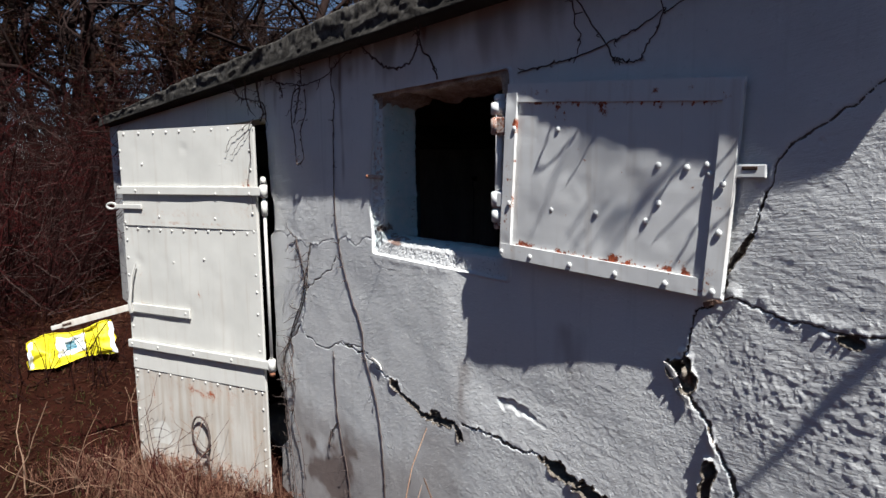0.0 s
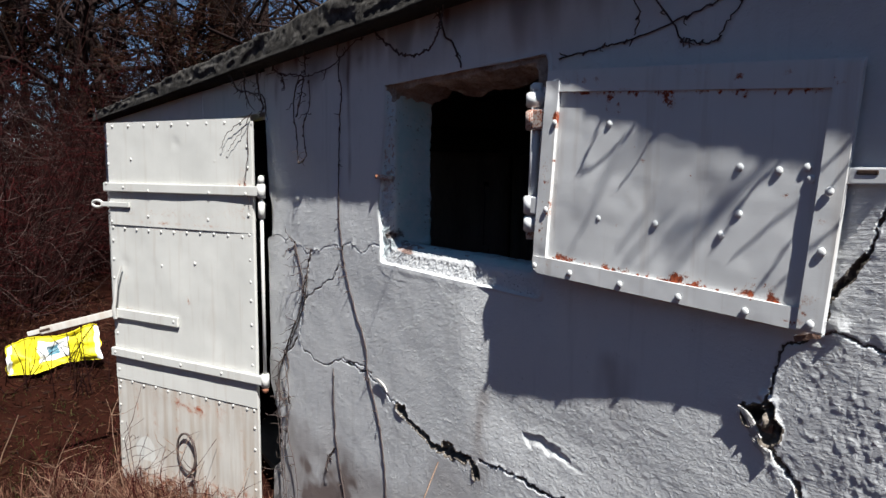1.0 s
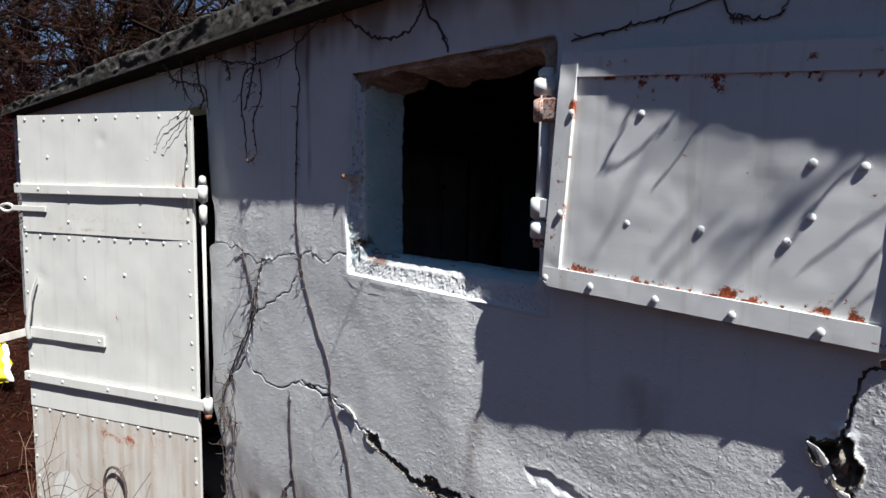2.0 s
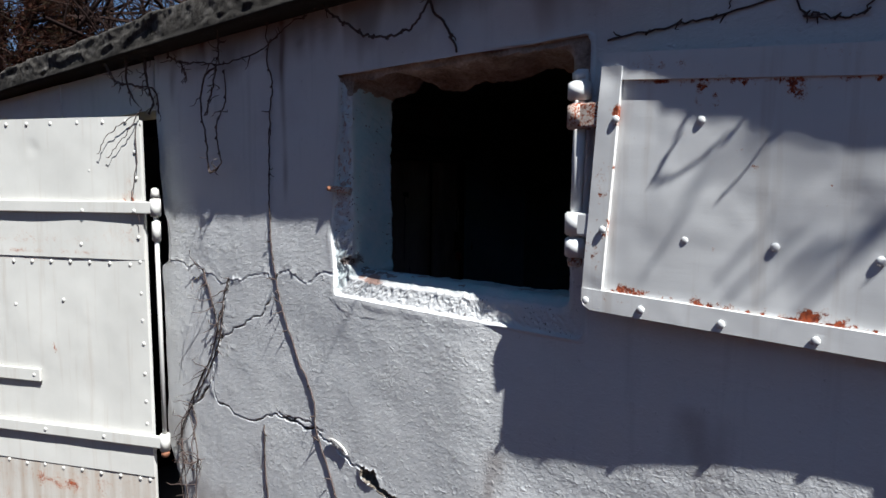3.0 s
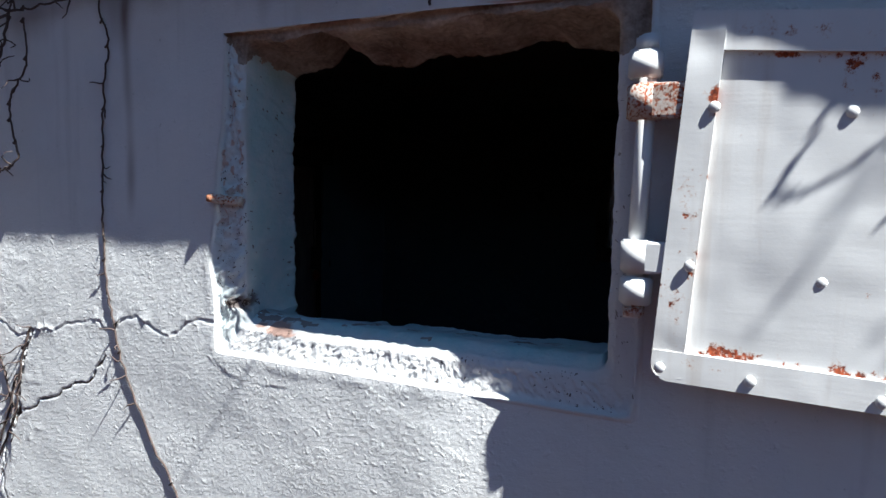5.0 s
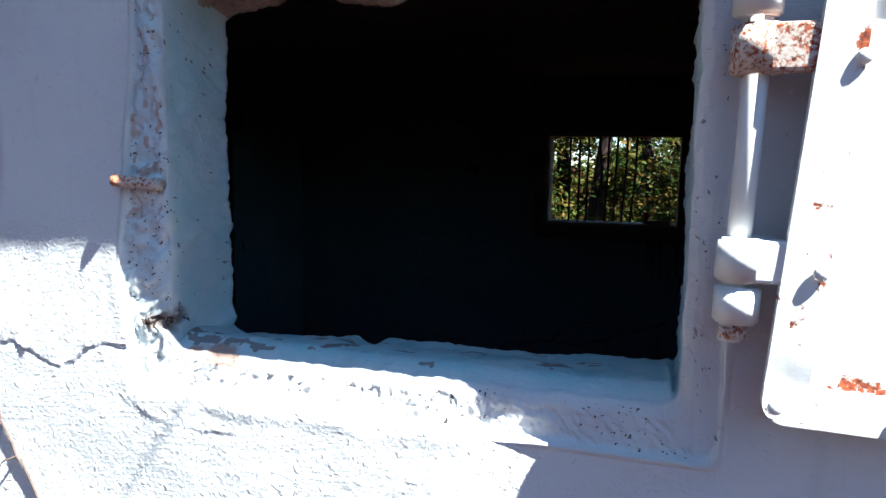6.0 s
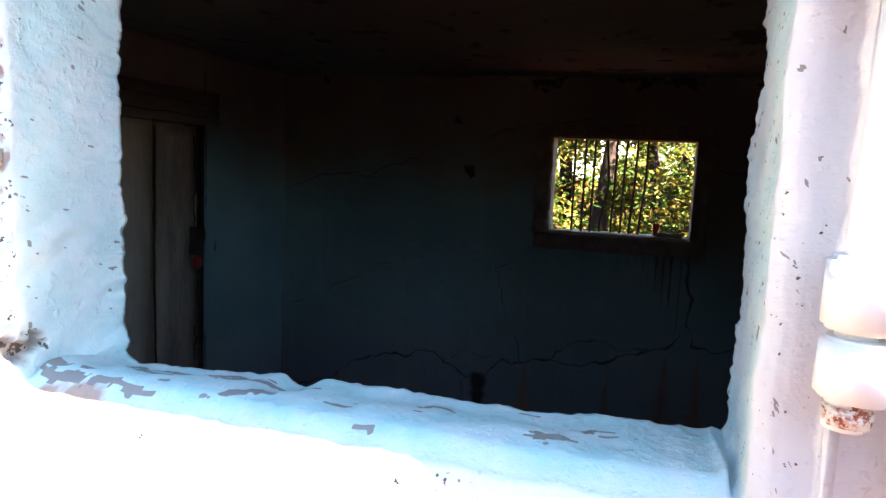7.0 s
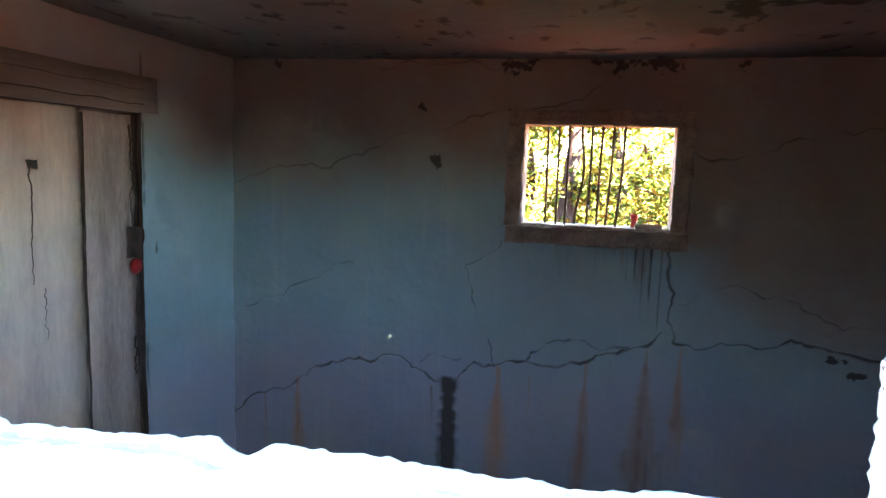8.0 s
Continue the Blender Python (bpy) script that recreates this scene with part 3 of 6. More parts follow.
def make_reveal(parent):
    rects = [((0.018, 0.871, 1.324, 1.984), 0.0030, 0.02), ((0.030, 0.859, 1.336, 1.972), 0.0026, 0.02), ((0.090, 0.812, 1.398, 1.950), 0.027, 0.025), ((0.084, 0.818, 1.400, 1.925), 0.185, 0.030), ((-0.02, 0.93, 1.26, 2.08), 0.197, 0.03)]
    counts = (2, 26, 34, 2)
    rings = [ring(*r) for r in rects]
    rows, stage = [], []
    for k, n in enumerate(counts):
        for s in np.linspace(0, 1, n, endpoint=False):
            # the first steps of the rebate go straight back, then the band runs up to the jamb and the sill
            across, back = (np.interp(s, (0, 0.14, 1), (0, 0.07, 1)), np.interp(s, (0, 0.14, 0.8, 1), (0, 0.55, 0.72, 1))) if k == 1 else (s, s)
            row = rings[k][0] + (rings[k + 1][0] - rings[k][0]) * np.array((across, back, across))
            if k == 2:
                row[:, 2] += np.where(rings[0][1] == 0, 0.017 * float(smooth(0.0, 0.2, s)) * (1 - float(smooth(0.25, 1.0, s))), 0)
            rows.append(row)
            stage.append(k + s)
    rows.append(rings[-1][0])
    stage.append(4.0)
    p = np.array(rows)
    stage = np.array(stage)[:, None] * np.ones(p.shape[1])
    sides, normal = rings[0][1], rings[0][2]
    x, y, z = p[..., 0], p[..., 1], p[..., 2]
    x = x + np.where(sides == 3, edge_shift(z) * smooth(1.9, 1.0, stage), 0)
    run = np.cumsum(np.hypot(*np.diff(p[0][:, (0, 2)], axis=0, prepend=p[0][:1, (0, 2)]).T))[None, :] * np.ones(p.shape[:2])
    y = y + np.where(stage < 1.6, recess(x, z) * (1 - stage / 1.6), 0)
    y = y - wall_relief(x, z) * smooth(1.9, 1.0, stage)
    body = smooth(0.9, 1.2, stage) * smooth(3.2, 3.0, stage)
    band = smooth(1.0, 1.15, stage) * smooth(2.05, 1.9, stage)
    lower, upper, left = sides == 0, sides == 2, sides == 3
    acr = np.interp(stage, [0, 1, 2, 3, 4], [0, 0.012, 0.07, 0.19, 0.3])
    off = body * 0.0022 * fbm(run * 30, acr * 30, 3, 51) + 0.0014 * band * fbm(run * 95, acr * 130, 3, 52)
    off = off + np.where(lower, band * 0.0012 * fbm(run * 45, acr * 70, 2, 53), 0)
    gravel = np.where(lower, band * (0.0032 * np.abs(vnoise(run * 125, acr * 150, 54)) + 0.0018 * fbm(run * 95, acr * 110, 3, 64) + 0.0030 * smooth(0.40, 0.70, fbm(run * 80, acr * 95, 3, 67)) + 0.003 * smooth(0.3, 0.6, fbm(run * 120, acr * 130, 2, 71)) * smooth(0.25, 0.5, x)), 0) + np.where(left, band * 0.007 * fbm(run * 38, acr * 60, 4, 65), 0)
    gravel = gravel * np.where(lower, 0.62 * smooth(1.88, 1.66, stage), 1.0)
    y = y + gravel
    notch = np.where(left, smooth(0.35, 0.75, np.exp(-((z - 1.442) / 0.016) ** 2 - ((stage - 1.8) / 0.45) ** 2) + 0.28 * fbm(run * 55, acr * 90, 3, 66)), 0)
    off = off + 0.012 * notch
    off = off + np.where(upper, body * (0.008 * fbm(run * 14, acr * 18, 4, 55) + 0.003), 0)
    inner = smooth(2.75, 3.0, stage) * smooth(3.15, 3.0, stage)
    off = off + inner * np.where(lower, 0.45, 1.0) * (0.0017 * fbm(run * 105, run * 0, 2, 56) + 0.0022 * fbm(run * 9, run * 0, 2, 57) - 0.002)
    hump = 0.044 * np.exp(-((x - 0.242) / 0.032) ** 2) + 0.020 * np.exp(-((x - 0.65) / 0.05) ** 2) + 0.004 * np.exp(-((x - 0.45) / 0.08) ** 2)
    off = off + np.where(upper, smooth(1.7, 2.5, stage) * smooth(3.6, 3.1, stage) * hump, 0)
    dip = 0.012 * smooth(0.40, 0.15, x) + 0.012 * np.exp(-((x - 0.352) / 0.016) ** 2) - 0.008 * smooth(0.60, 0.78, x)
    off = off + np.where(lower, smooth(2.3, 3.0, stage) * smooth(3.4, 3.0, stage) * dip, 0)
    x, z = x + off * normal[None, :, 0], z + off * normal[None, :, 1]
    y = y + inner * 0.005 * fbm(run * 35, run * 0 + 4, 3, 58)
    nu, nv = x.shape
    idx = np.arange(nu * nv).reshape(nu, nv)
    a, b = idx[:-1], np.roll(idx[:-1], -1, 1)
    c, d = np.roll(idx[1:], -1, 1), idx[1:]
    f = np.stack([a, b, c, d], -1).reshape(-1, 4)
    st = stage[:-1].reshape(-1)
    sd = np.tile(sides, nu - 1)
    chips = fbm(run * 16, acr * 25, 3, 59)[:-1].reshape(-1)
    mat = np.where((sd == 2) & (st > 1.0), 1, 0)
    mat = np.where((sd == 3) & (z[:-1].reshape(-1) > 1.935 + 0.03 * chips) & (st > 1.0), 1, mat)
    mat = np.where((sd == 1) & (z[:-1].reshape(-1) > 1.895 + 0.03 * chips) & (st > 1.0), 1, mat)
    patchy = smooth(-0.5, 0.4, fbm(run * 10, acr * 16, 2, 60))
    fleck = np.where(lower | left, band * (0.45 + 0.6 * patchy), 0) + np.where(sides == 1, body * (0.3 + 0.6 * patchy), 0) + np.where(lower & (x > 0.42), 0.35 * body * patchy, 0) + np.where(left, 0.35 * body * patchy, 0)
    dirt = np.zeros(x.shape)
    dirt = dirt + 1.2 * notch + np.where(left, 0.5 * np.exp(-((z - 1.445) / 0.018) ** 2) * smooth(1.3, 1.8, stage) * smooth(2.4, 2.0, stage), 0)
    bare = fbm(run * 24, acr * 75, 4, 59) - 0.46 + 0.50 * smooth(0.40, 0.34, x) * smooth(2.1, 2.3, stage)
    chip = np.where(lower, smooth(0.55, 0.75, bare) * smooth(2.0, 2.1, stage) * smooth(3.0, 2.9, stage), 0) + np.where(left | (sides == 1), smooth(1.0, 1.15, fbm(run * 90, acr * 100, 3, 62)) * body, 0)
    for cx, cy, rx, ry in ((0.145, 0.046, 0.070, 0.0075), (0.27, 0.140, 0.10, 0.009), (0.20, 0.15, 0.05, 0.007), (0.656, 0.085, 0.020, 0.009), (0.443, 0.085, 0.010, 0.005), (0.36, 0.10, 0.013, 0.004), (0.52, 0.13, 0.010, 0.004)):
        chip = chip + np.where(lower & (stage > 2.0) & (stage < 3.0), smooth(1.05, 0.95, np.hypot((x - cx) / rx, (y - cy) / ry) + 0.85 * fbm(x * 48, y * 120, 4, 72)), 0)
    brick = np.where(left, 0.55 * smooth(0.15, 0.6, fbm(run * 48, acr * 110, 3, 68)) * band * smooth(1.5, 1.62, z), 0) + np.where(lower, np.exp(-((x - 0.165) / 0.05) ** 2 - ((stage - 1.95) / 0.16) ** 2) * (1 + 0.8 * fbm(run * 40, acr * 60, 3, 63)), 0)
    pits = np.where(left, smooth(0.40, 0.62, np.exp(-((z - 1.440) / 0.010) ** 2 - ((stage - 1.75) / 0.5) ** 2) + 0.35 * fbm(run * 70, acr * 90, 3, 69)), 0)
    pits = pits + np.where(left, smooth(0.62, 0.78, fbm(run * 70, acr * 60, 3, 70) + 0.35 * np.exp(-((z - 1.65) / 0.05) ** 2)) * smooth(1.3, 1.7, stage) * smooth(2.3, 2.1, stage), 0)
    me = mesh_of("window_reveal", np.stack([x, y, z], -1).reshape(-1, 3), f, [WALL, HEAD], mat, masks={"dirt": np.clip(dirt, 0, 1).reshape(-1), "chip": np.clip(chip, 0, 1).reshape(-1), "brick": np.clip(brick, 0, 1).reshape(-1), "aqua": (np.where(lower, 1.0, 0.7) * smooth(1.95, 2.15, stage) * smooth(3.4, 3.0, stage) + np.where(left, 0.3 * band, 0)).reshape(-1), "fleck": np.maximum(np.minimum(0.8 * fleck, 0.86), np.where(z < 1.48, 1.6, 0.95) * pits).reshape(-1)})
    part("window_reveal", me, None, parent, "rough chipped white window reveal with a broken brown head")


wall_front = make_front_wall()
make_reveal(wall_front)


def solid(name, label, category, boxes, mat, parent=None):
    bm = bmesh.new()
    for b in boxes:
        box_bm(*b, bm=bm)
    if parent:
        return part(name, bm, mat, parent, label)
    me = bpy.data.meshes.new(name)
    bm.to_mesh(me)
    bm.free()
    me.materials.append(mat)
    return tagged(new(name, me), label, category, kind="structure")


# masonry behind the render, and the far stretch of the front beyond the doorway
solid("masonry_core", "", "", [(-0.90, -0.02, 0.085, Y_IN, Z_LOW, Z_EAVE), (0.93, 2.05, 0.085, Y_IN, Z_LOW, Z_EAVE), (-0.02, 0.93, 0.085, Y_IN, Z_LOW, 1.26), (-0.02, 0.93, 0.085, Y_IN, 2.08, Z_EAVE)], RAW, wall_front)
solid("wall_front_far", "white rendered front wall around the doorway", "wall", [(X_LEFT, -2.14, 0.0, Y_IN, Z_LOW, Z_EAVE), (-2.14, X_JAMB, 0.004, Y_IN, 1.955, Z_EAVE)], WALL)
solid("wall_end", "white rendered end wall of the shed", "wall", [(X_LEFT, X_LEFT + 0.16, Y_IN, Y_OUT, Z_LOW, Z_EAVE)], WALL)
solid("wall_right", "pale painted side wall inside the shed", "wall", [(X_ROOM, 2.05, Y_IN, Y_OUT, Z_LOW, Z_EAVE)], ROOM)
solid("floor", "dusty grey cement floor", "floor", [(X_LEFT + 0.16, X_ROOM, Y_IN, Y_BACK, Z_FLOOR - 0.1, Z_FLOOR)], FLOOR)

# ---- roof ----
def make_roof():
    prof = []
    for s in np.linspace(0, 1, 14, endpoint=False):
        prof.append((0.35 - 0.45 * s, Z_EAVE))
    for s in np.linspace(0, 1, 18, endpoint=False):
        prof.append((-0.105 + 0.010 * s, Z_EAVE + 0.115 * s))
    for s in np.linspace(0, 1, 14):
        prof.append((-0.095 + 0.35 * s, Z_EAVE + 0.115 + 0.012 * s))
    prof.append((3.0, 2.36))
    prof.append((3.0, Z_EAVE))
    prof.append((0.36, Z_EAVE))
    prof = np.array(prof)
    xs = np.concatenate([np.arange(X_LEFT - 0.05, -2.5, 0.022), np.arange(-2.5, 1.2, 0.007), np.arange(1.2, 2.12, 0.010)])
    nx, npf = len(xs), len(prof)
    x = xs[:, None] * np.ones(npf)
    y = prof[None, :, 0] * np.ones((nx, 1))
    z = prof[None, :, 1] * np.ones((nx, 1))
    run = np.cumsum(np.hypot(*np.diff(prof, axis=0, prepend=prof[:1]).T))[None, :] * np.ones((nx, 1))
    edge = np.exp(-((y + 0.10) / 0.16) ** 2) * (y < 0.4)
    n1, n2 = fbm(x * 2.2, run * 5, 3, 70), fbm(x * 13, run * 17, 4, 71)
    over = np.interp(x, (-6.0, -0.6, 0.0, 0.4, 1.0, 1.18, 1.35, 1.5, 2.2), (-0.103, -0.103, -0.1015, -0.1015, -0.0985, -0.095, -0.1015, -0.105, -0.106))
    y = y + edge * (over + 0.105 - 0.0005 * n1 - 0.0005 * n2 - 0.0011 * fbm(x * 38, run * 26, 2, 73)) - 0.005 * np.exp(-((run - 0.56) / 0.03) ** 2) * edge * (1 + n2)
    z = z + 0.012 + edge * (0.002 * fbm(x * 3, run * 3, 2, 72) + 0.0015 * n2 * smooth(0.45, 0.50, run))
    # the face is broken back in plates and pits, its lower edge stays true
    face = smooth(0.458, 0.475, run) * smooth(0.62, 0.57, run)
    plates = fbm(x * 3.1, run * 11, 3, 75)
    y = y + face * (0.007 * smooth(0.10, 0.22, plates) + 0.006 * smooth(-0.40, -0.52, plates) + 0.003 * np.clip(fbm(x * 14, run * 30, 2, 76), 0, 1) + 0.0010 * fbm(x * 60, run * 90, 2, 77))
    crest = smooth(0.54, 0.565, run) * smooth(0.75, 0.60, run)
    z = z + crest * (0.005 * fbm(x * 4, x * 0, 2, 78) - 0.003 * np.clip(fbm(x * 9, run * 14, 2, 79), 0, 1) - 0.030 * smooth(-2.0, -4.5, x) + 0.012 * smooth(-0.60, -0.54, x))
    f = grid_faces(nx, npf)
    # darker along the underside, fading out up the front face
    dark_low = np.where(run < 0.45, 0.6, 0.5 - 5.5 * (run - 0.47)) * (run < 0.62) + 0.0
    me = mesh_of("roof", np.stack([x, y, z], -1).reshape(-1, 3), f, [ROOF], masks={"dark_low": np.clip(dark_low, 0, 1).reshape(-1)})
    bm = bmesh.new()
    bm.from_mesh(me)
    bm.verts.ensure_lookup_table()
    for row in (0, nx - 1):
        bm.faces.new([bm.verts[row * npf + k] for k in range(npf)])
    bmesh.ops.recalc_face_normals(bm, faces=bm.faces)
    bm.to_mesh(me)
    bm.free()
    tagged(new("roof", me), "thick rough weathered cement roof slab with a crumbling edge", "roof", kind="structure")


make_roof()


# ---- inside ----
def inner_sheet(name, label, category, nu, nv, place, masks, deep, hole=None, flip=False, mat=None):
    """A plastered surface; place gives x, y, z for arrays of the two plan coordinates."""
    a, b = np.meshgrid(nu, nv, indexing="ij")
    d = deep(a, b)
    h = 0.006 * fbm(a * 1.5, b * 1.5, 3, 81) + 0.0022 * fbm(a * 9, b * 9, 3, 82) + 0.0009 * fbm(a * 40, b * 40, 2, 83) - d
    f = grid_faces(len(nu), len(nv), flip=flip)
    if hole:
        ca, cb = a.reshape(-1)[f].mean(1), b.reshape(-1)[f].mean(1)
        f = f[~((ca > hole[0]) & (ca < hole[1]) & (cb > hole[2]) & (cb < hole[3]))]
    me = mesh_of(name, np.stack(place(a, b, h), -1).reshape(-1, 3), f, [mat or ROOM], masks={k: np.clip(v(a, b), 0, 1).reshape(-1) for k, v in masks.items()})
    return tagged(new(name, me), label, category, kind="structure")


BACK_CRACKS = [
    ([(-1.153, 0.329), (-0.944, 0.471), (-0.798, 0.532), (-0.694, 0.623), (-0.517, 0.683), (-0.309, 0.722), (-0.154, 0.658), (0.001, 0.615)], 0.013),
    ([(0.001, 0.615), (0.106, 0.727), (0.199, 0.716), (0.345, 0.755), (0.625, 0.783), (0.792, 0.853), (0.927, 0.944)], 0.013),
    ([(0.199, 0.716), (0.179, 0.819), (0.118, 0.923), (0.087, 1.058), (0.046, 1.182), (0.213, 1.304)], 0.006),
    ([(0.345, 0.755), (0.418, 0.827), (0.574, 0.876), (0.792, 0.863)], 0.012),
    ([(0.920, 1.357), (0.970, 1.119), (0.948, 0.996), (0.979, 0.902), (1.072, 0.881), (1.280, 0.919), (1.446, 0.959), (1.602, 0.926), (1.882, 0.860)], 0.010),
    ([(0.990, 1.067), (1.188, 1.168), (1.323, 1.125), (1.499, 1.082), (1.790, 1.047)], 0.006),
    ([(0.994, 1.728), (1.327, 1.745), (1.524, 1.815), (1.784, 1.812)], 0.006),
    ([(-1.135, 1.517), (-0.802, 1.616), (-0.459, 1.674), (-0.116, 1.773), (0.061, 1.863), (0.217, 1.893)], 0.005),
    ([(-1.128, 0.907), (-0.868, 0.966), (-0.660, 1.098), (-0.504, 1.158)], 0.005),
    ([(0.217, 1.893), (0.362, 1.901), (0.487, 1.931), (0.602, 1.991)], 0.007),
    ([(-0.394, 2.065), (-0.083, 2.077), (0.176, 2.063)], 0.006),
    ([(0.044, 0.738), (-0.091, 0.750), (-0.216, 0.690)], 0.005),
]
RUNS = [  # x, top, bottom, half width, black share
    (-0.009, 0.636, -0.552, 0.042, 1.0), (0.220, 0.715, -0.451, 0.048, 0.10), (0.615, 0.783, -0.250, 0.032, 0.3), (0.875, 0.852, -0.459, 0.060, 0.4), (1.020, 0.880, 0.20, 0.030, 0.25), (-0.788, 0.552, -0.542, 0.045, 0.15),
    (0.639, 1.309, 1.144, 0.02, 0.5), (0.826, 1.307, 0.980, 0.05, 0.55), (0.535, 1.310, 1.176, 0.03, 0.5), (0.743, 1.308, 1.112, 0.02, 0.45), (-0.965, 0.451, 0.079, 0.015, 0.3), (0.366, 0.745, 0.373, 0.008, 0.3), (0.719, 0.802, 0.472, 0.007, 0.4), (0.452, 1.311, 1.095, 0.02, 0.4), (-0.092, 0.585, 0.275, 0.008, 0.6),
]
PEELS = [(0.245, 2.075, 0.050, 0.026), (0.325, 2.105, 0.022, 0.018), (0.69, 2.075, 0.045, 0.034), (0.61, 2.095, 0.040, 0.012), (0.845, 2.085, 0.060, 0.024), (1.17, 2.082, 0.018, 0.026), (-0.10, 1.652, 0.022, 0.026), (-0.175, 1.895, 0.014, 0.012), (-0.90, 2.09, 0.018, 0.012), (1.62, 0.885, 0.035, 0.014), (1.70, 0.83, 0.04, 0.012)]


def back_crack(a, b):
    """Hairline cracks that open and close along their way: 0 to 1."""
    d = np.zeros(a.shape)
    for k, (pts, half) in enumerate(BACK_CRACKS):
        r, side, along = line_distance(a, b, jagged(pts, 140 + k, 0.16))
        w = half * np.clip(0.42 + 0.55 * vnoise(along * 17, along, k) + 0.25 * vnoise(along * 60, along, k + 9), 0.22, 1.1)
        strong = np.clip((0.55 if half < 0.0065 else 0.85) + 0.5 * vnoise(along * 11, along * 2, k + 4), 0.12, 1.0)
        d = np.maximum(d, strong * np.clip(1.25 - r / np.maximum(w, 0.0034), 0, 1))
    return d


def back_deep(a, b):
    return 0.006 * back_crack(a, b)


def back_dirt(a, b, black=True):
    v = np.zeros(a.shape)
    for k, (rx, top, low, half, share) in enumerate(RUNS):
        s = share if black else 1 - share
        w = half * (0.5 + 0.5 * smooth(low, top, b) if share > 0.4 else 0.22 + 1.0 * smooth(top, top - 0.5, b)) * (1 + 0.35 * vnoise(a * 0, b * 14, k) + 0.2 * vnoise(a * 0, b * 45, k))
        drop = np.exp(-np.abs((a - rx - 0.006 * vnoise(b * 6, b * 0, k)) / w) ** (2.6 if half > 0.04 and share > 0.4 else 2.0)) * smooth(low, low + 0.35, b) * smooth(top + 0.02, top - 0.01, b)
        v = v + (1.5 if share > 0.9 else 1.0) * s * drop * np.clip(0.85 + (0.15 if half > 0.03 else 0.5) * vnoise(a * 110, b * 2.2, 90 + k) + 0.25 * vnoise(a * 50, b * 20, 60 + k), 0.1, 1.3)
    if black:
        for k, (px, pz, rx, rz) in enumerate(PEELS):
            v = np.maximum(v, smooth(1.1, 0.8, np.hypot((a - px) / rx, (b - pz) / rz) + 0.9 * fbm(a * 45, b * 45, 3, 95 + k)))
        v = v + 0.15 * smooth(0.35, 0.9, fbm(a * 60, b * 4, 3, 99)) * smooth(0.7, 0.3, b)
        # drips off the sill, thickest below its broken end
        ends = 1.30 - 0.32 * np.abs(vnoise(a * 26, a * 0, 5)) * (0.5 + 0.9 * smooth(0.68, 0.82, a))
        v = v + smooth(-0.15, 0.55, fbm(a * 90, b * 1.3, 3, 98)) * smooth(ends - 0.06, ends + 0.02, b) * smooth(1.335, 1.315, b) * smooth(0.38, 0.50, a) * smooth(0.96, 0.92, a) * (0.22 + 0.45 * smooth(0.68, 0.80, a))
    return v


def brown_shade_high(a, b):
    """Brown shade put into the paint under the ceiling and over the end by the shutter."""
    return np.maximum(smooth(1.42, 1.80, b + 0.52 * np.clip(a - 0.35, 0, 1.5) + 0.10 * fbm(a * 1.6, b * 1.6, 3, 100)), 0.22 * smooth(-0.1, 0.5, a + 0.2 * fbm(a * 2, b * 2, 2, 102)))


BWIN = (0.293, 0.935, 1.380, 1.828)
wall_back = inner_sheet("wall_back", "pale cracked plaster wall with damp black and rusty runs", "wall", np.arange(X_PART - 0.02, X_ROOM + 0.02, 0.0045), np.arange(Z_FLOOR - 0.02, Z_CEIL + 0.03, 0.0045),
                        lambda a, b, h: (a, Y_BACK - h, b), {"dirt": lambda a, b: np.maximum(back_dirt(a, b), back_crack(a, b)), "rusty": lambda a, b: back_dirt(a, b, False), "brown_shade": brown_shade_high, "blue_low": lambda a, b: smooth(0.95, 0.55, b + 0.12 * fbm(a * 2, b * 2, 2, 101))}, back_deep, BWIN)
solid("masonry_core", "", "", [(X_LEFT, BWIN[0], Y_BACK + 0.03, Y_OUT, Z_LOW, Z_EAVE), (BWIN[1], 2.05, Y_BACK + 0.03, Y_OUT, Z_LOW, Z_EAVE), (BWIN[0], BWIN[1], Y_BACK + 0.03, Y_OUT, Z_LOW, BWIN[2]), (BWIN[0], BWIN[1], Y_BACK + 0.03, Y_OUT, BWIN[3], Z_EAVE)], SURROUND, wall_back)
solid("wall_back_far", "bare back wall of the entry room", "wall", [(X_LEFT + 0.16, -1.24, Y_BACK, Y_BACK + 0.03, Z_LOW, Z_EAVE)], RAW)


def ceiling_dirt(a, b):
    v = np.zeros(a.shape)
    for k, (px, py, rx, ry) in enumerate(((0.98, 1.75, 0.05, 0.10), (1.12, 1.72, 0.14, 0.03), (0.45, 2.45, 0.05, 0.03), (0.58, 2.40, 0.09, 0.03), (-0.45, 1.75, 0.03, 0.06), (0.05, 2.05, 0.02, 0.03), (1.35, 2.2, 0.03, 0.05), (-0.75, 2.3, 0.03, 0.04), (0.75, 2.2, 0.04, 0.02))):
        v = np.maximum(v, smooth(1.1, 0.8, np.hypot((a - px) / rx, (b - py) / ry) + 0.7 * fbm(a * 30, b * 30, 3, 110 + k)))
    return v + 0.8 * smooth(0.80, 1.0, fbm(a * 17, b * 9, 4, 120))


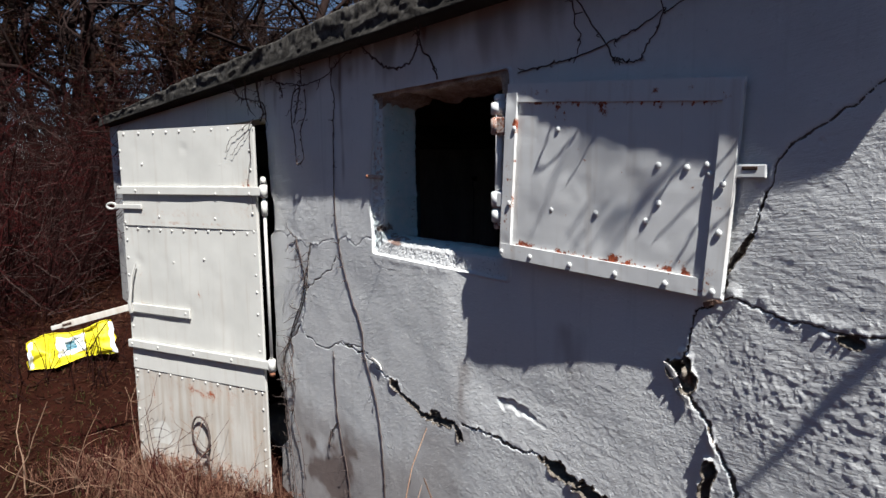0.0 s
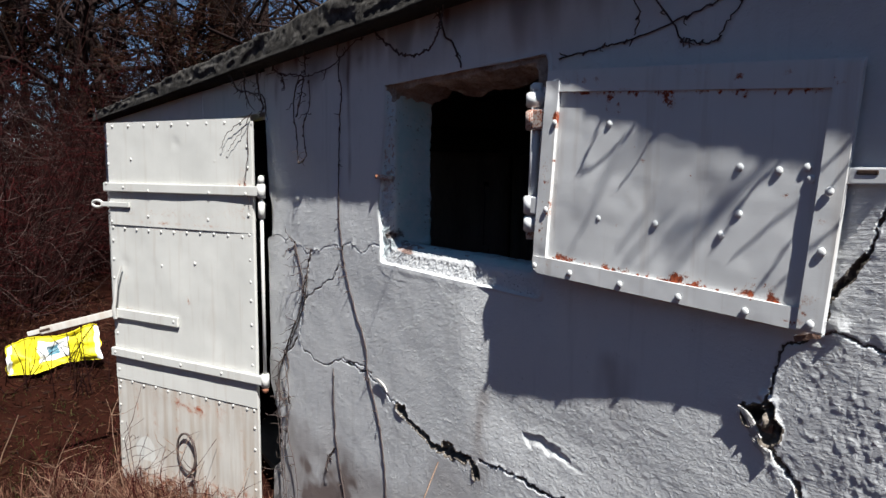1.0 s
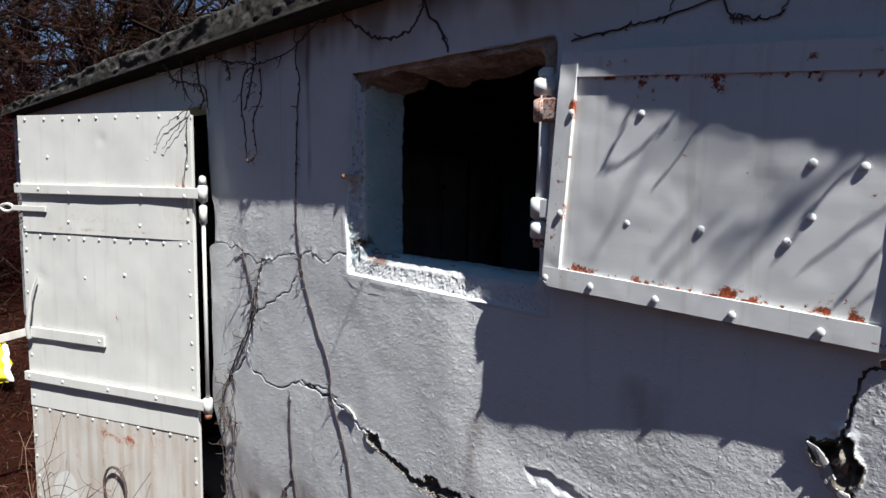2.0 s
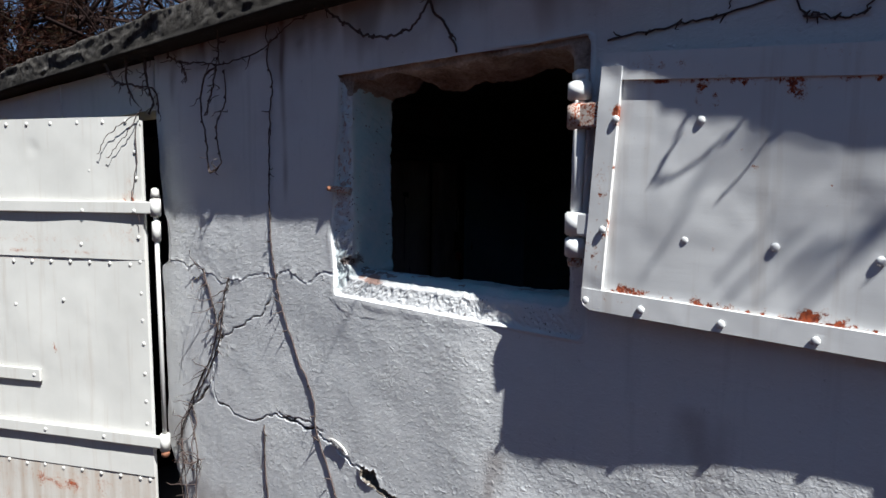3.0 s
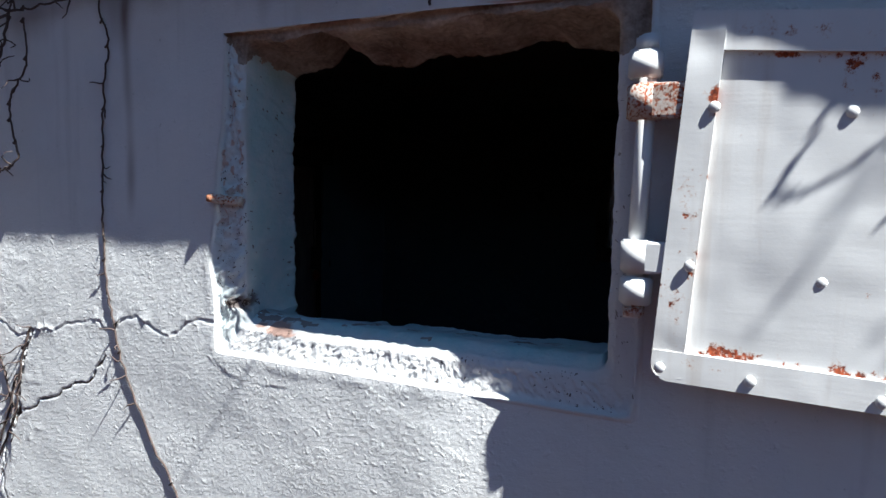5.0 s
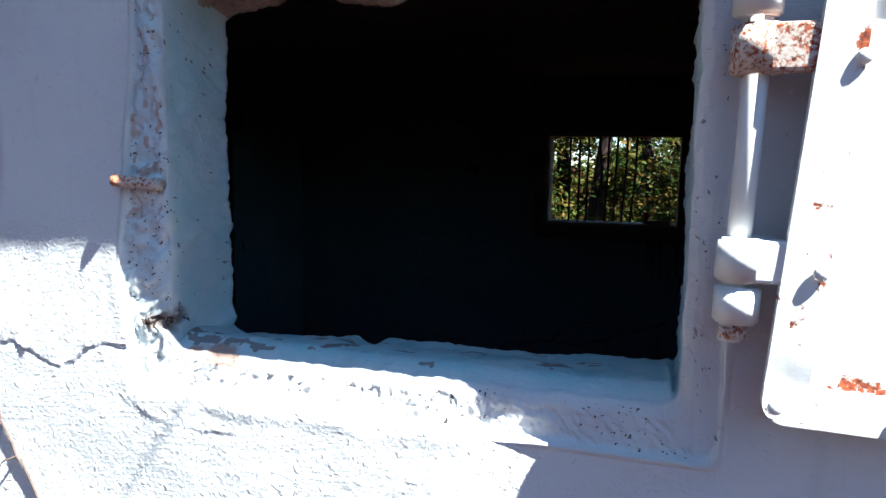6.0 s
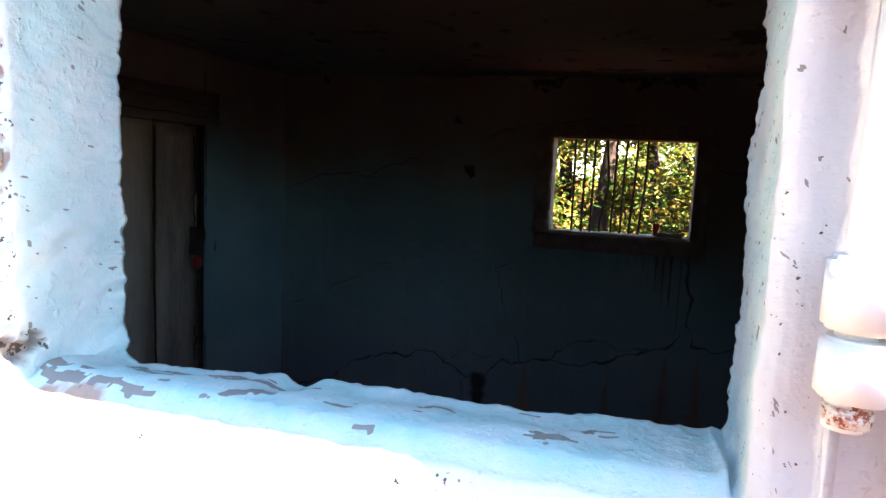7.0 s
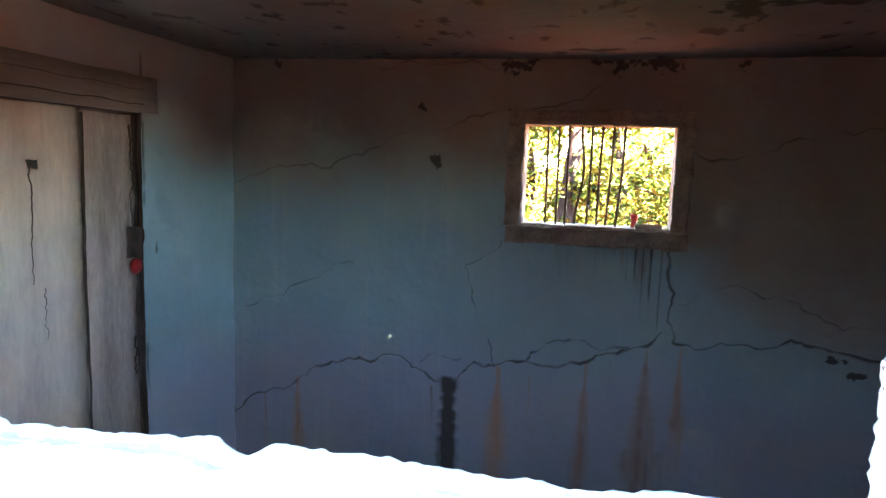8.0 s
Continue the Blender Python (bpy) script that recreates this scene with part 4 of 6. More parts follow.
inner_sheet("ceiling", "stained flaking pale ceiling", "ceiling", np.arange(X_PART - 0.02, X_ROOM + 0.02, 0.008), np.arange(Y_IN - 0.02, Y_BACK + 0.02, 0.008), lambda a, b, h: (a, b, Z_CEIL - h), {"dirt": ceiling_dirt, "brown_shade": lambda a, b: 0.88 + 0.12 * fbm(a * 3, b * 3, 3, 121)}, lambda a, b: np.zeros(a.shape), flip=True)
solid("ceiling_deck", "grey cement deck under the roof", "ceiling", [(X_LEFT + 0.02, 2.04, 0.17, 2.78, Z_CEIL + 0.03, Z_EAVE - 0.002)], ROOF)

IDOOR = (1.02, 1.985, 1.80)
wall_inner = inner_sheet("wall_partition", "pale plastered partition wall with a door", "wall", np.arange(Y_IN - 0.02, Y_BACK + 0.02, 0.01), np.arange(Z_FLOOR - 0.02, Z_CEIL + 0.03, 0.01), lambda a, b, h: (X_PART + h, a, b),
                         {"dirt": lambda a, b: 0.8 * smooth(2.005, 1.99, a) * smooth(0.0, 0.5, fbm(a * 60, b * 6, 3, 130)) * smooth(1.95, 1.985, a) + 0.9 * smooth(1.1, 0.7, np.hypot((a - 2.06) / 0.012, (b - 1.25) / 0.03) + 0.6 * fbm(a * 40, b * 40, 2, 131)), "brown_shade": lambda a, b: smooth(1.50, 1.85, b + 0.10 * fbm(a * 2, b * 2, 3, 132)), "blue_low": lambda a, b: smooth(0.95, 0.55, b)},
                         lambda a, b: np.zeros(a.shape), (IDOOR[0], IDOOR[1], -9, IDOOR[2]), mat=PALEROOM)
solid("masonry_core", "", "", [(-1.24, X_PART - 0.02, Y_IN, IDOOR[0], Z_FLOOR, Z_CEIL + 0.03), (-1.24, X_PART - 0.02, IDOOR[1], Y_BACK, Z_FLOOR, Z_CEIL + 0.03), (-1.24, X_PART - 0.02, IDOOR[0], IDOOR[1], IDOOR[2], Z_CEIL + 0.03)], DARKWOOD, wall_inner)


def rough_slab(x0, x1, y0, y1, z0, z1, step, amount, seed, cut=None):
    """A board with worn, slightly wavy faces and edges."""
    bm = box_bm(x0, x1, y0, y1, z0, z1)
    for axis, lo, hi in ((Vector((1, 0, 0)), x0, x1), (Vector((0, 1, 0)), y0, y1), (Vector((0, 0, 1)), z0, z1)):
        n = int((hi - lo) / step)
        for k in range(1, n):
            c = axis * (lo + (hi - lo) * k / n)
            bmesh.ops.bisect_plane(bm, geom=list(bm.verts) + list(bm.edges) + list(bm.faces), plane_co=c, plane_no=axis)
    for v in bm.verts:
        q = v.co * 11 + Vector((seed, seed * 2.3, 0))
        v.co += noise.noise_vector(q) * amount + noise.noise_vector(q * 3.7) * (amount * 0.5)
    for f in bm.faces:
        f.smooth = True
    return bm


def make_inner_door():
    door = thing("inner_door", (X_PART, IDOOR[0], Z_FLOOR), "worn white wooden door with a rusty lock and red knob", "door")
    w, h = IDOOR[1] - IDOOR[0], IDOOR[2] - Z_FLOOR
    part("panel", rough_slab(-0.075, -0.030, 0.005, 0.672, 0.01, h - 0.005, 0.08, 0.0035, 3), OLDDOOR, door)
    part("stile", rough_slab(-0.070, -0.008, 0.682, 0.922, 0.01, h - 0.012, 0.05, 0.0045, 5), STILE, door, "bare worn pale board")
    part("jamb", rough_slab(-0.09, -0.018, 0.936, w - 0.004, 0.0, h - 0.004, 0.06, 0.006, 8), DARKWOOD, door, "dark split jamb")
    part("head", rough_slab(-0.06, 0.016, -0.06, w + 0.08, h + 0.002, h + 0.142, 0.06, 0.004, 9), TRIM, door, "cracked grey timber head trim")
    part("lock", rough_slab(-0.012, 0.006, 0.868, 0.950, 1.335, 1.455, 0.014, 0.016, 11), DARKWOOD, door, "dark broken lock recess")
    bm = bmesh.new()
    bmesh.ops.create_uvsphere(bm, u_segments=16, v_segments=10, radius=0.03, matrix=Matrix.Translation((0.018, 0.890, 1.304)) @ Matrix.Diagonal((0.5, 1, 1.05, 1)))
    rod_bm((0.0, 0.890, 1.304), (0.03, 0.890, 1.304), 0.012, bm=bm)
    part("knob", bm, REDPLASTIC, door, "dark red round knob")
    rng = random.Random(4)

    def seam(name, x, y, z0, z1, sway, r0, r1, label):
        n = 26
        tube = Tubes()
        tube.add([(x, y + sway * fbm(k * 0.33, 0.7, 3, int(y * 90)) + rng.gauss(0, 0.0018), z0 + (z1 - z0) * k / n) for k in range(n + 1)], r0, r1, 5)
        part(name, tube.mesh(name, DARKWOOD), None, door, label)

    seam("split", -0.0275, 0.455, 1.69, 1.30, 0.006, 0.0028, 0.0012, "dark split in the panel")
    seam("split", -0.0275, 0.50, 1.28, 1.10, 0.012, 0.0016, 0.0010, "dark split in the panel")
    seam("split", -0.024, 0.677, h - 0.02, 0.3, 0.004, 0.0065, 0.0035, "dark gap beside the board")
    seam("split", -0.006, 0.902, h - 0.05, 1.46, 0.010, 0.0050, 0.0030, "dark split in the board")
    seam("split", -0.010, 0.930, h - 0.01, 0.2, 0.009, 0.0110, 0.0085, "dark ragged gap beside the jamb")
    seam("split", 0.0, 0.895, 1.02, 0.86, 0.010, 0.0040, 0.0030, "dark split in the board")
    for z, r in ((h + 0.030, 0.0030), (h + 0.088, 0.0020)):
        tube = Tubes()
        tube.add([(0.0165, 0.04 * k, z + 0.004 * fbm(k * 0.5, z * 9, 2, 7) + 0.012 * (1 - k / 25)) for k in range(25)], r, r * 0.7, 5)
        part("split", tube.mesh("split", DARKWOOD), None, door, "dark split in the trim")
    part("knot_hole", rough_slab(-0.032, -0.0255, 0.442, 0.482, 1.686, 1.712, 0.006, 0.011, 77), DARKWOOD, door, "dark broken hole in the panel")


make_inner_door()


def make_back_window():
    win = thing("window_1", (0.60, Y_BACK, 1.38), "small unglazed window with bent iron rods in a stained cement surround", "window", kind="structure")
    x0, x1, z0, z1 = (BWIN[0] - 0.60, BWIN[1] - 0.60, 0.0, BWIN[3] - 1.38)
    for k, b in enumerate(((x0 - 0.07, x1 + 0.065, -0.016, 0.02, z1 + 0.002, z1 + 0.062), (x0 - 0.07, x1 + 0.07, -0.022, 0.02, z0 - 0.075, z0 - 0.003), (x0 - 0.072, x0 - 0.002, -0.015, 0.02, z0 - 0.002, z1), (x1 + 0.002, x1 + 0.066, -0.015, 0.02, z0 - 0.002, z1))):
        part("surround", rough_slab(*b, 0.016, 0.010, 20 + k), SURROUND, win)
    part("sill", rough_slab(x0 + 0.004, x1 - 0.004, 0.0, 0.155, -0.012, 0.010, 0.02, 0.004, 31), HEAD, win, "pale cement sill")
    shape = ((-0.21, -0.205, 0), (-0.16, -0.158, 0), (-0.115, -0.118, 0), (-0.06, -0.075, 0.022), (-0.015, -0.022, 0.003), (0.03, 0.022, -0.002), (0.078, 0.062, 0.004), (0.125, 0.105, 0.006))
    for k, (top, low, bend) in enumerate(shape):
        pts = []
        for s in np.linspace(0, 1, 13):
            pts.append((top + (low - top) * s + bend * math.sin(s * math.pi * 1.1) ** 2, 0.085, z1 + 0.01 - (z1 + 0.02) * s))
        part("iron_rod", Tubes().add(pts, 0.0062, 0.0062, 8).mesh("iron_rod", IRON), None, win)
    bm = rough_slab(-0.013, 0.013, -0.010, 0.010, 0.0, 0.055, 0.007, 0.012, 44)
    scrap = new("red_scrap", bpy.data.meshes.new("red_scrap"))
    bm.to_mesh(scrap.data)
    bm.free()
    scrap.data.materials.append(REDPLASTIC)
    scrap.matrix_basis = pose(0.79, Y_BACK + 0.10, 1.388)
    tagged(scrap, "small crumpled scrap of red plastic on a sill", "scrap")
    bm = rough_slab(-0.06, 0.05, -0.02, 0.02, 0.0, 0.022, 0.01, 0.008, 47)
    lump = new("cement_lump", bpy.data.meshes.new("cement_lump"))
    bm.to_mesh(lump.data)
    bm.free()
    lump.data.materials.append(HEAD)
    lump.matrix_basis = pose(0.85, Y_BACK + 0.05, 1.387)
    tagged(lump, "pale broken lump of cement on a sill", "rubble")


make_back_window()

# ---- rivets ----
def rivet_mesh(name, r, mat):
    bm = bmesh.new()
    bmesh.ops.create_uvsphere(bm, u_segments=10, v_segments=6, radius=r, matrix=Matrix.Diagonal((1, 0.45, 1, 1)))
    bmesh.ops.delete(bm, geom=[v for v in bm.verts if v.co.y < -r * 0.25], context='VERTS')
    for f in bm.faces:
        f.smooth = True
    me = bpy.data.meshes.new(name)
    bm.to_mesh(me)
    bm.free()
    me.materials.append(mat)
    return me


def dented(w0, w1, z0, z1, step, dents, seed, thick=0.004, wave=0.002, rust=None):
    """A metal sheet facing +y with soft dents and a turned edge, as arrays for mesh_of."""
    us, vs = np.linspace(w0, w1, max(2, int((w1 - w0) / step))), np.linspace(z0, z1, max(2, int((z1 - z0) / step)))
    u, v = np.meshgrid(us, vs, indexing="ij")
    h = wave * fbm(u * 3.1, v * 3.1, 3, seed) + wave * 0.3 * fbm(u * 14, v * 14, 2, seed + 1)
    for du, dv, r, a in dents:
        h = h + a * np.exp(-((u - du) ** 2 + (v - dv) ** 2) / r ** 2)
    front = np.stack([u, h, v], -1).reshape(-1, 3)
    back = np.stack([u, h * 0 - thick, v], -1).reshape(-1, 3)
    nu, nv = u.shape
    f = grid_faces(nu, nv).tolist()
    n = nu * nv
    faces = f + [tuple(i + n for i in q[::-1]) for q in f]
    rim = [i * nv for i in range(nu)] + [(nu - 1) * nv + j for j in range(1, nv)] + [i * nv + nv - 1 for i in range(nu - 2, -1, -1)] + [j for j in range(nv - 2, 0, -1)]
    for a, b in zip(rim, rim[1:] + rim[:1]):
        faces.append((a + 2 * n, b + 2 * n, b + 3 * n, a + 3 * n))
    r = np.zeros(n) if rust is None else np.clip(rust(u, v), 0, 1).reshape(-1)
    me = mesh_of("sheet", np.concatenate([front, back, front, back]), faces, masks={"rust": np.concatenate([r, r, r, r])})
    for p in me.polygons:
        p.use_smooth = p.index < len(f)
    return me


def rusty(spots, seed):
    return lambda u, v: sum(a * np.exp(-(((u - su) / ru) ** 2 + ((v - sv) / rv) ** 2)) for su, sv, ru, rv, a in spots) * (0.7 + 0.6 * vnoise(u * 60, v * 60, seed))


# ---- open steel door ----
def make_steel_door():
    base = -0.11
    door = thing("steel_door", (-0.967, -0.094, base), "open white-painted riveted steel door on strap hinges", "door", turn=207)
    door.scale = (0.972, 1, 1)
    z = lambda v: v - base
    part("core", box_bm(0.03, 1.10, -0.022, -0.006, z(-0.10), z(1.90), 0.004), STEEL, door)
    top = dented(0.03, 1.095, z(1.365), z(1.915), 0.02, ((0.55, z(1.8), 0.02, -0.006), (0.3, z(1.6), 0.12, 0.003)), 200, rust=rusty(((0.5, z(1.385), 0.5, 0.010, 0.6), (0.08, z(1.62), 0.03, 0.10, 0.6), (0.2, z(1.70), 0.01, 0.03, 0.6), (0.70, z(1.74), 0.012, 0.02, 0.7), (0.95, z(1.52), 0.06, 0.015, 0.8), (0.15, z(1.46), 0.16, 0.06, 0.42), (0.55, z(1.44), 0.30, 0.05, 0.36), (0.9, z(1.44), 0.2, 0.04, 0.40), (0.12, z(1.60), 0.10, 0.03, 0.45)), 1))
    part("top_sheet", top, STEEL, door).location = (0, 0.004, 0)
    mid = dented(0.028, 1.11, z(0.49), z(1.375), 0.02, ((0.6, z(1.0), 0.15, 0.004), (0.3, z(0.8), 0.1, -0.003), (1.0, z(1.15), 0.03, -0.004)), 210, rust=rusty(((0.98, z(0.9), 0.05, 0.02, 0.8), (0.5, z(0.99), 0.012, 0.03, 0.7), (0.62, z(1.36), 0.25, 0.010, 0.75), (0.98, z(1.08), 0.03, 0.02, 0.7), (0.40, z(1.30), 0.01, 0.05, 0.6),), 2))
    part("middle_sheet", mid, STEEL, door).location = (0, 0.000, 0)
    low = dented(0.03, 1.11, z(-0.11), z(0.497), 0.02, ((0.5, z(0.2), 0.2, 0.004), (0.9, z(0.1), 0.1, -0.003)), 220, rust=rusty(((0.5, z(0.43), 0.4, 0.05, 0.32), (0.3, z(0.3), 0.03, 0.15, 0.35), (0.85, z(-0.05), 0.3, 0.05, 0.5), (0.3, z(-0.02), 0.4, 0.07, 0.5), (0.62, z(0.30), 0.02, 0.16, 0.5), (0.80, z(0.25), 0.025, 0.2, 0.45), (0.14, z(0.2), 0.02, 0.2, 0.45), (0.48, z(0.40), 0.10, 0.03, 0.55), (0.95, z(0.35), 0.015, 0.12, 0.5)), 3))
    part("bottom_sheet", low, STAINED, door, "rust-stained steel sheet").location = (0, -0.004, 0)
    for zz in (1.57, 0.645):
        strap = part("strap", box_bm(-0.03, 1.12, 0.002, 0.022, z(zz - 0.023), z(zz + 0.023), 0.004), STEEL, door)
        part("eye", rod_bm((-0.035, 0.006, z(zz - 0.034)), (-0.035, 0.006, z(zz + 0.034)), 0.020, sides=16, bevel=0.003), STEEL, strap)
    part("hinge_rod", rod_bm((-0.035, 0.006, z(0.60)), (-0.035, 0.006, z(1.63)), 0.0085, sides=12), STEEL, door)
    part("collar", rod_bm((-0.035, 0.006, z(1.44)), (-0.035, 0.006, z(1.52)), 0.016, sides=14, bevel=0.004), STEEL, door)
    part("collar", rod_bm((-0.035, 0.006, z(0.585)), (-0.035, 0.006, z(0.615)), 0.016, sides=14, bevel=0.004), RUST, door, "rust-stained collar")
    part("cap", rod_bm((-0.035, 0.006, z(1.605)), (-0.035, 0.006, z(1.645)), 0.018, 0.012, sides=12, bevel=0.004), STEEL, door)
    rivet = rivet_mesh("rivet", 0.0082, STEEL)
    spots = [(0.09 + 0.118 * k + 0.012 * math.sin(5 * k), 1.895) for k in range(9)]
    spots += [(0.10 + 0.098 * k, 1.345 + 0.004 * math.sin(7 * k)) for k in range(11)]
    spots += [(0.10 + 0.098 * k, 0.475 + 0.004 * math.sin(3 * k)) for k in range(11)]
    spots += [(1.088 + 0.004 * math.sin(k), 1.80 - 0.105 * k) for k in range(18)]
    spots += [(0.052, 1.78 - 0.108 * k + 0.01 * math.sin(2 * k)) for k in range(18)]
    spots += [(0.90, 1.72), (0.27, 1.71), (0.33, 1.42), (0.78, 1.42), (0.69, 1.16), (0.44, 1.19), (0.75, 1.555), (0.30, 1.555), (0.95, 1.57), (0.55, 0.645), (0.25, 0.645), (0.85, 0.645)]
    for u, v in spots:
        r = part("rivet", rivet, None, door)
        strap = abs(v - 1.56) < 0.035 or abs(v - 0.645) < 0.02
        r.location = (u, 0.023 if strap else 0.005 if v > 1.36 else 0.001 if v > 0.49 else -0.002, z(v))
    bar = part("latch_strip", box_bm(0.57, 1.09, 0.003, 0.016, z(0.843), z(0.895), 0.003), STEEL, door)
    me = rivet
    part("rivet", me, None, bar).location = (0.60, 0.016, z(0.87))
    arm = bmesh.new()
    box_bm(0.0, 0.36, -0.006, 0.006, -0.019, 0.019, 0.003, arm)
    tip = box_bm(0.36, 0.42, -0.006, 0.006, -0.012, 0.012, 0.003, arm)
    arm_ob = part("latch_arm", arm, STAINED, door, "weathered swinging latch arm")
    arm_ob.matrix_basis = Matrix.Translation((1.10, 0.012, z(0.865))) @ (Vector((1.27, 0.34, z(0.807))) - Vector((1.10, 0.012, z(0.865)))).to_track_quat('X', 'Z').to_matrix().to_4x4()
    part("slot", box_bm(0.315, 0.365, -0.0075, 0.0075, -0.007, 0.007, 0.002), IRON, arm_ob, "dark slot in the arm")
    part("pin", Tubes().add([(1.07, 0.02, z(0.84)), (1.06, 0.035, z(0.90)), (1.045, 0.03, z(0.98)), (1.03, 0.03, z(1.06)), (1.00, 0.02, z(1.14))], 0.012, 0.006, 8).mesh("pin", STEEL), None, door, "bent painted pull strap")
    hasp = bmesh.new()
    box_bm(0.92, 1.16, 0.006, 0.016, z(1.462), z(1.488), 0.003, hasp)
    part("hasp", hasp, STEEL, door, "rust-edged hasp")
    ringm = Tubes()
    ringm.add([(1.19 + 0.044 * math.cos(a), 0.011, z(1.475) + 0.018 * math.sin(a)) for a in np.linspace(0, 2 * math.pi, 17)], 0.008, 0.008, 6)
    part("hasp_eye", ringm.mesh("hasp_eye", STEEL), None, door)


make_steel_door()


# ---- window shutter ----
def make_shutter():
    tl, tr, br, bl = Vector((0.921, -0.043, 1.917)), Vector((1.617, -0.025, 1.860)), Vector((1.585, -0.025, 1.398)), Vector((0.886, -0.045, 1.420))
    shutter = thing("shutter", tuple(bl), "open white-painted steel shutter with rust spots and rivets", "shutter")

    def at(s, t, out=0.0):
        u, v, r = s * 0.70, t * 0.485, 0.026
        d = math.hypot(r - u, r - v)
        if u < r and v < r and d > r:
            s, t = (r - (r - u) * r / d) / 0.70, (r - (r - v) * r / d) / 0.485
        q = (bl * (1 - s) + br * s) * (1 - t) + (tl * (1 - s) + tr * s) * t
        return q - bl + Vector((0, -out, 0))

    def piece(name, s0, s1, t0, t1, out, thick, rust=None, seed=0, wave=0.0015, dents=(), label=""):
        ns, nt = max(3, int((s1 - s0) * 210)), max(3, int((t1 - t0) * 135))
        ss, tt = np.meshgrid(np.linspace(s0, s1, ns), np.linspace(t0, t1, nt), indexing="ij")
        u, v = ss * 0.70, tt * 0.485
        h = wave * fbm(u * 4, v * 4, 3, seed) + 0.3 * wave * fbm(u * 17, v * 17, 2, seed + 1)
        for du, dv, r, a in dents:
            h = h + a * np.exp(-((u - du) ** 2 + (v - dv) ** 2) / r ** 2)
        verts, n = [], ns * nt
        for i in range(ns):
            for j in range(nt):
                verts.append(at(ss[i, j], tt[i, j], out + h[i, j]))
        for i in range(ns):
            for j in range(nt):
                verts.append(at(ss[i, j], tt[i, j], out - thick))
        f = grid_faces(ns, nt).tolist()
        faces = f + [tuple(k + n for k in q[::-1]) for q in f]
        verts += [v.copy() for v in verts]
        edge = [i * nt for i in range(ns)] + [(ns - 1) * nt + j for j in range(1, nt)] + [i * nt + nt - 1 for i in range(ns - 2, -1, -1)] + [j for j in range(nt - 2, 0, -1)]
        faces += [(a + 2 * n, b + 2 * n, b + 3 * n, a + 3 * n) for a, b in zip(edge, edge[1:] + edge[:1])]
        r = (0 * u if rust is None else np.clip(rust(ss, tt), 0, 1)).reshape(-1)
        me = mesh_of(name, verts, faces, [SHUT], masks={"rust": np.concatenate([r, r, r, r])})
        for p in me.polygons:
            p.use_smooth = p.index < 2 * len(f)
        return part(name, me, None, shutter, label)

    low = [(0.33, 0.095, 0.03, 0.03, 1.0), (0.40, 0.10, 0.02, 0.02, 0.9), (0.58, 0.10, 0.05, 0.035, 1.1), (0.65, 0.10, 0.02, 0.03, 0.9), (0.80, 0.11, 0.03, 0.055, 1.1), (0.87, 0.10, 0.03, 0.05, 1.1), (0.11, 0.105, 0.035, 0.022, 1.1), (0.16, 0.10, 0.02, 0.02, 0.9), (0.27, 0.89, 0.012, 0.04, 1.0), (0.48, 0.89, 0.015, 0.04, 1.0), (0.16, 0.895, 0.05, 0.012, 0.8), (0.72, 0.895, 0.02, 0.03, 0.9), (0.36, 0.895, 0.012, 0.03, 0.8), (0.90, 0.895, 0.03, 0.012, 0.8), (0.42, 0.6, 0.012, 0.015, 0.7), (0.86, 0.5, 0.012, 0.012, 0.7), (0.79, 0.61, 0.012, 0.02, 0.8), (0.35, 0.30, 0.008, 0.01, 0.8)]
    rng = random.Random(12)
    low += [(0.5, 0.893, 0.5, 0.008, 0.75), (0.5, 0.088, 0.5, 0.012, 0.45), (0.50, 0.86, 0.02, 0.05, 0.8), (0.27, 0.84, 0.012, 0.06, 0.8), (0.31, 0.83, 0.012, 0.05, 0.8)]
    low += [(rng.uniform(0.08, 0.92), rng.uniform(0.1, 0.9), 0.0045, 0.006, rng.uniform(0.6, 1.0)) for k in range(18)]
    low += [(rng.uniform(0.08, 0.92), 0.095 + rng.gauss(0, 0.012), 0.005, 0.008, rng.uniform(0.7, 1.1)) for k in range(30)]
    low += [(rng.uniform(0.08, 0.92), 0.890 - abs(rng.gauss(0, 0.012)), 0.005, 0.010, rng.uniform(0.7, 1.1)) for k in range(24)]
    speckle = [(rng.uniform(0.0, 0.07), rng.uniform(0.15, 0.66), 0.0040, 0.0060, rng.uniform(0.7, 1.1)) for k in range(42)]
    piece("sheet", 0.03, 0.97, 0.03, 0.97, 0.000, 0.014, rusty(low, 5), 300, 0.0022, ((0.44, 0.22, 0.05, -0.005), (0.15, 0.20, 0.09, 0.004), (0.30, 0.33, 0.10, 0.004)), "dented shutter sheet")
    piece("frame_strip", 0.0, 1.0, 0.90, 1.0, 0.006, 0.008, rusty(((0.1, 0.95, 0.03, 0.03, 0.5), (0.3, 0.95, 0.02, 0.02, 0.5), (0.55, 0.97, 0.05, 0.02, 0.6), (0.16, 0.96, 0.03, 0.03, 0.7), (0.22, 0.95, 0.02, 0.03, 0.7), (0.70, 0.95, 0.02, 0.02, 0.7), (0.83, 0.96, 0.02, 0.03, 0.6), (0.33, 0.905, 0.03, 0.01, 0.7)), 6), 310)
    piece("frame_strip", 0.0, 1.0, 0.0, 0.085, 0.008, 0.010, rusty(((0.07, 0.06, 0.015, 0.02, 0.9), (0.13, 0.05, 0.03, 0.02, 0.7), (0.92, 0.03, 0.03, 0.03, 0.8), (0.8, 0.08, 0.1, 0.01, 0.5)), 7), 320)
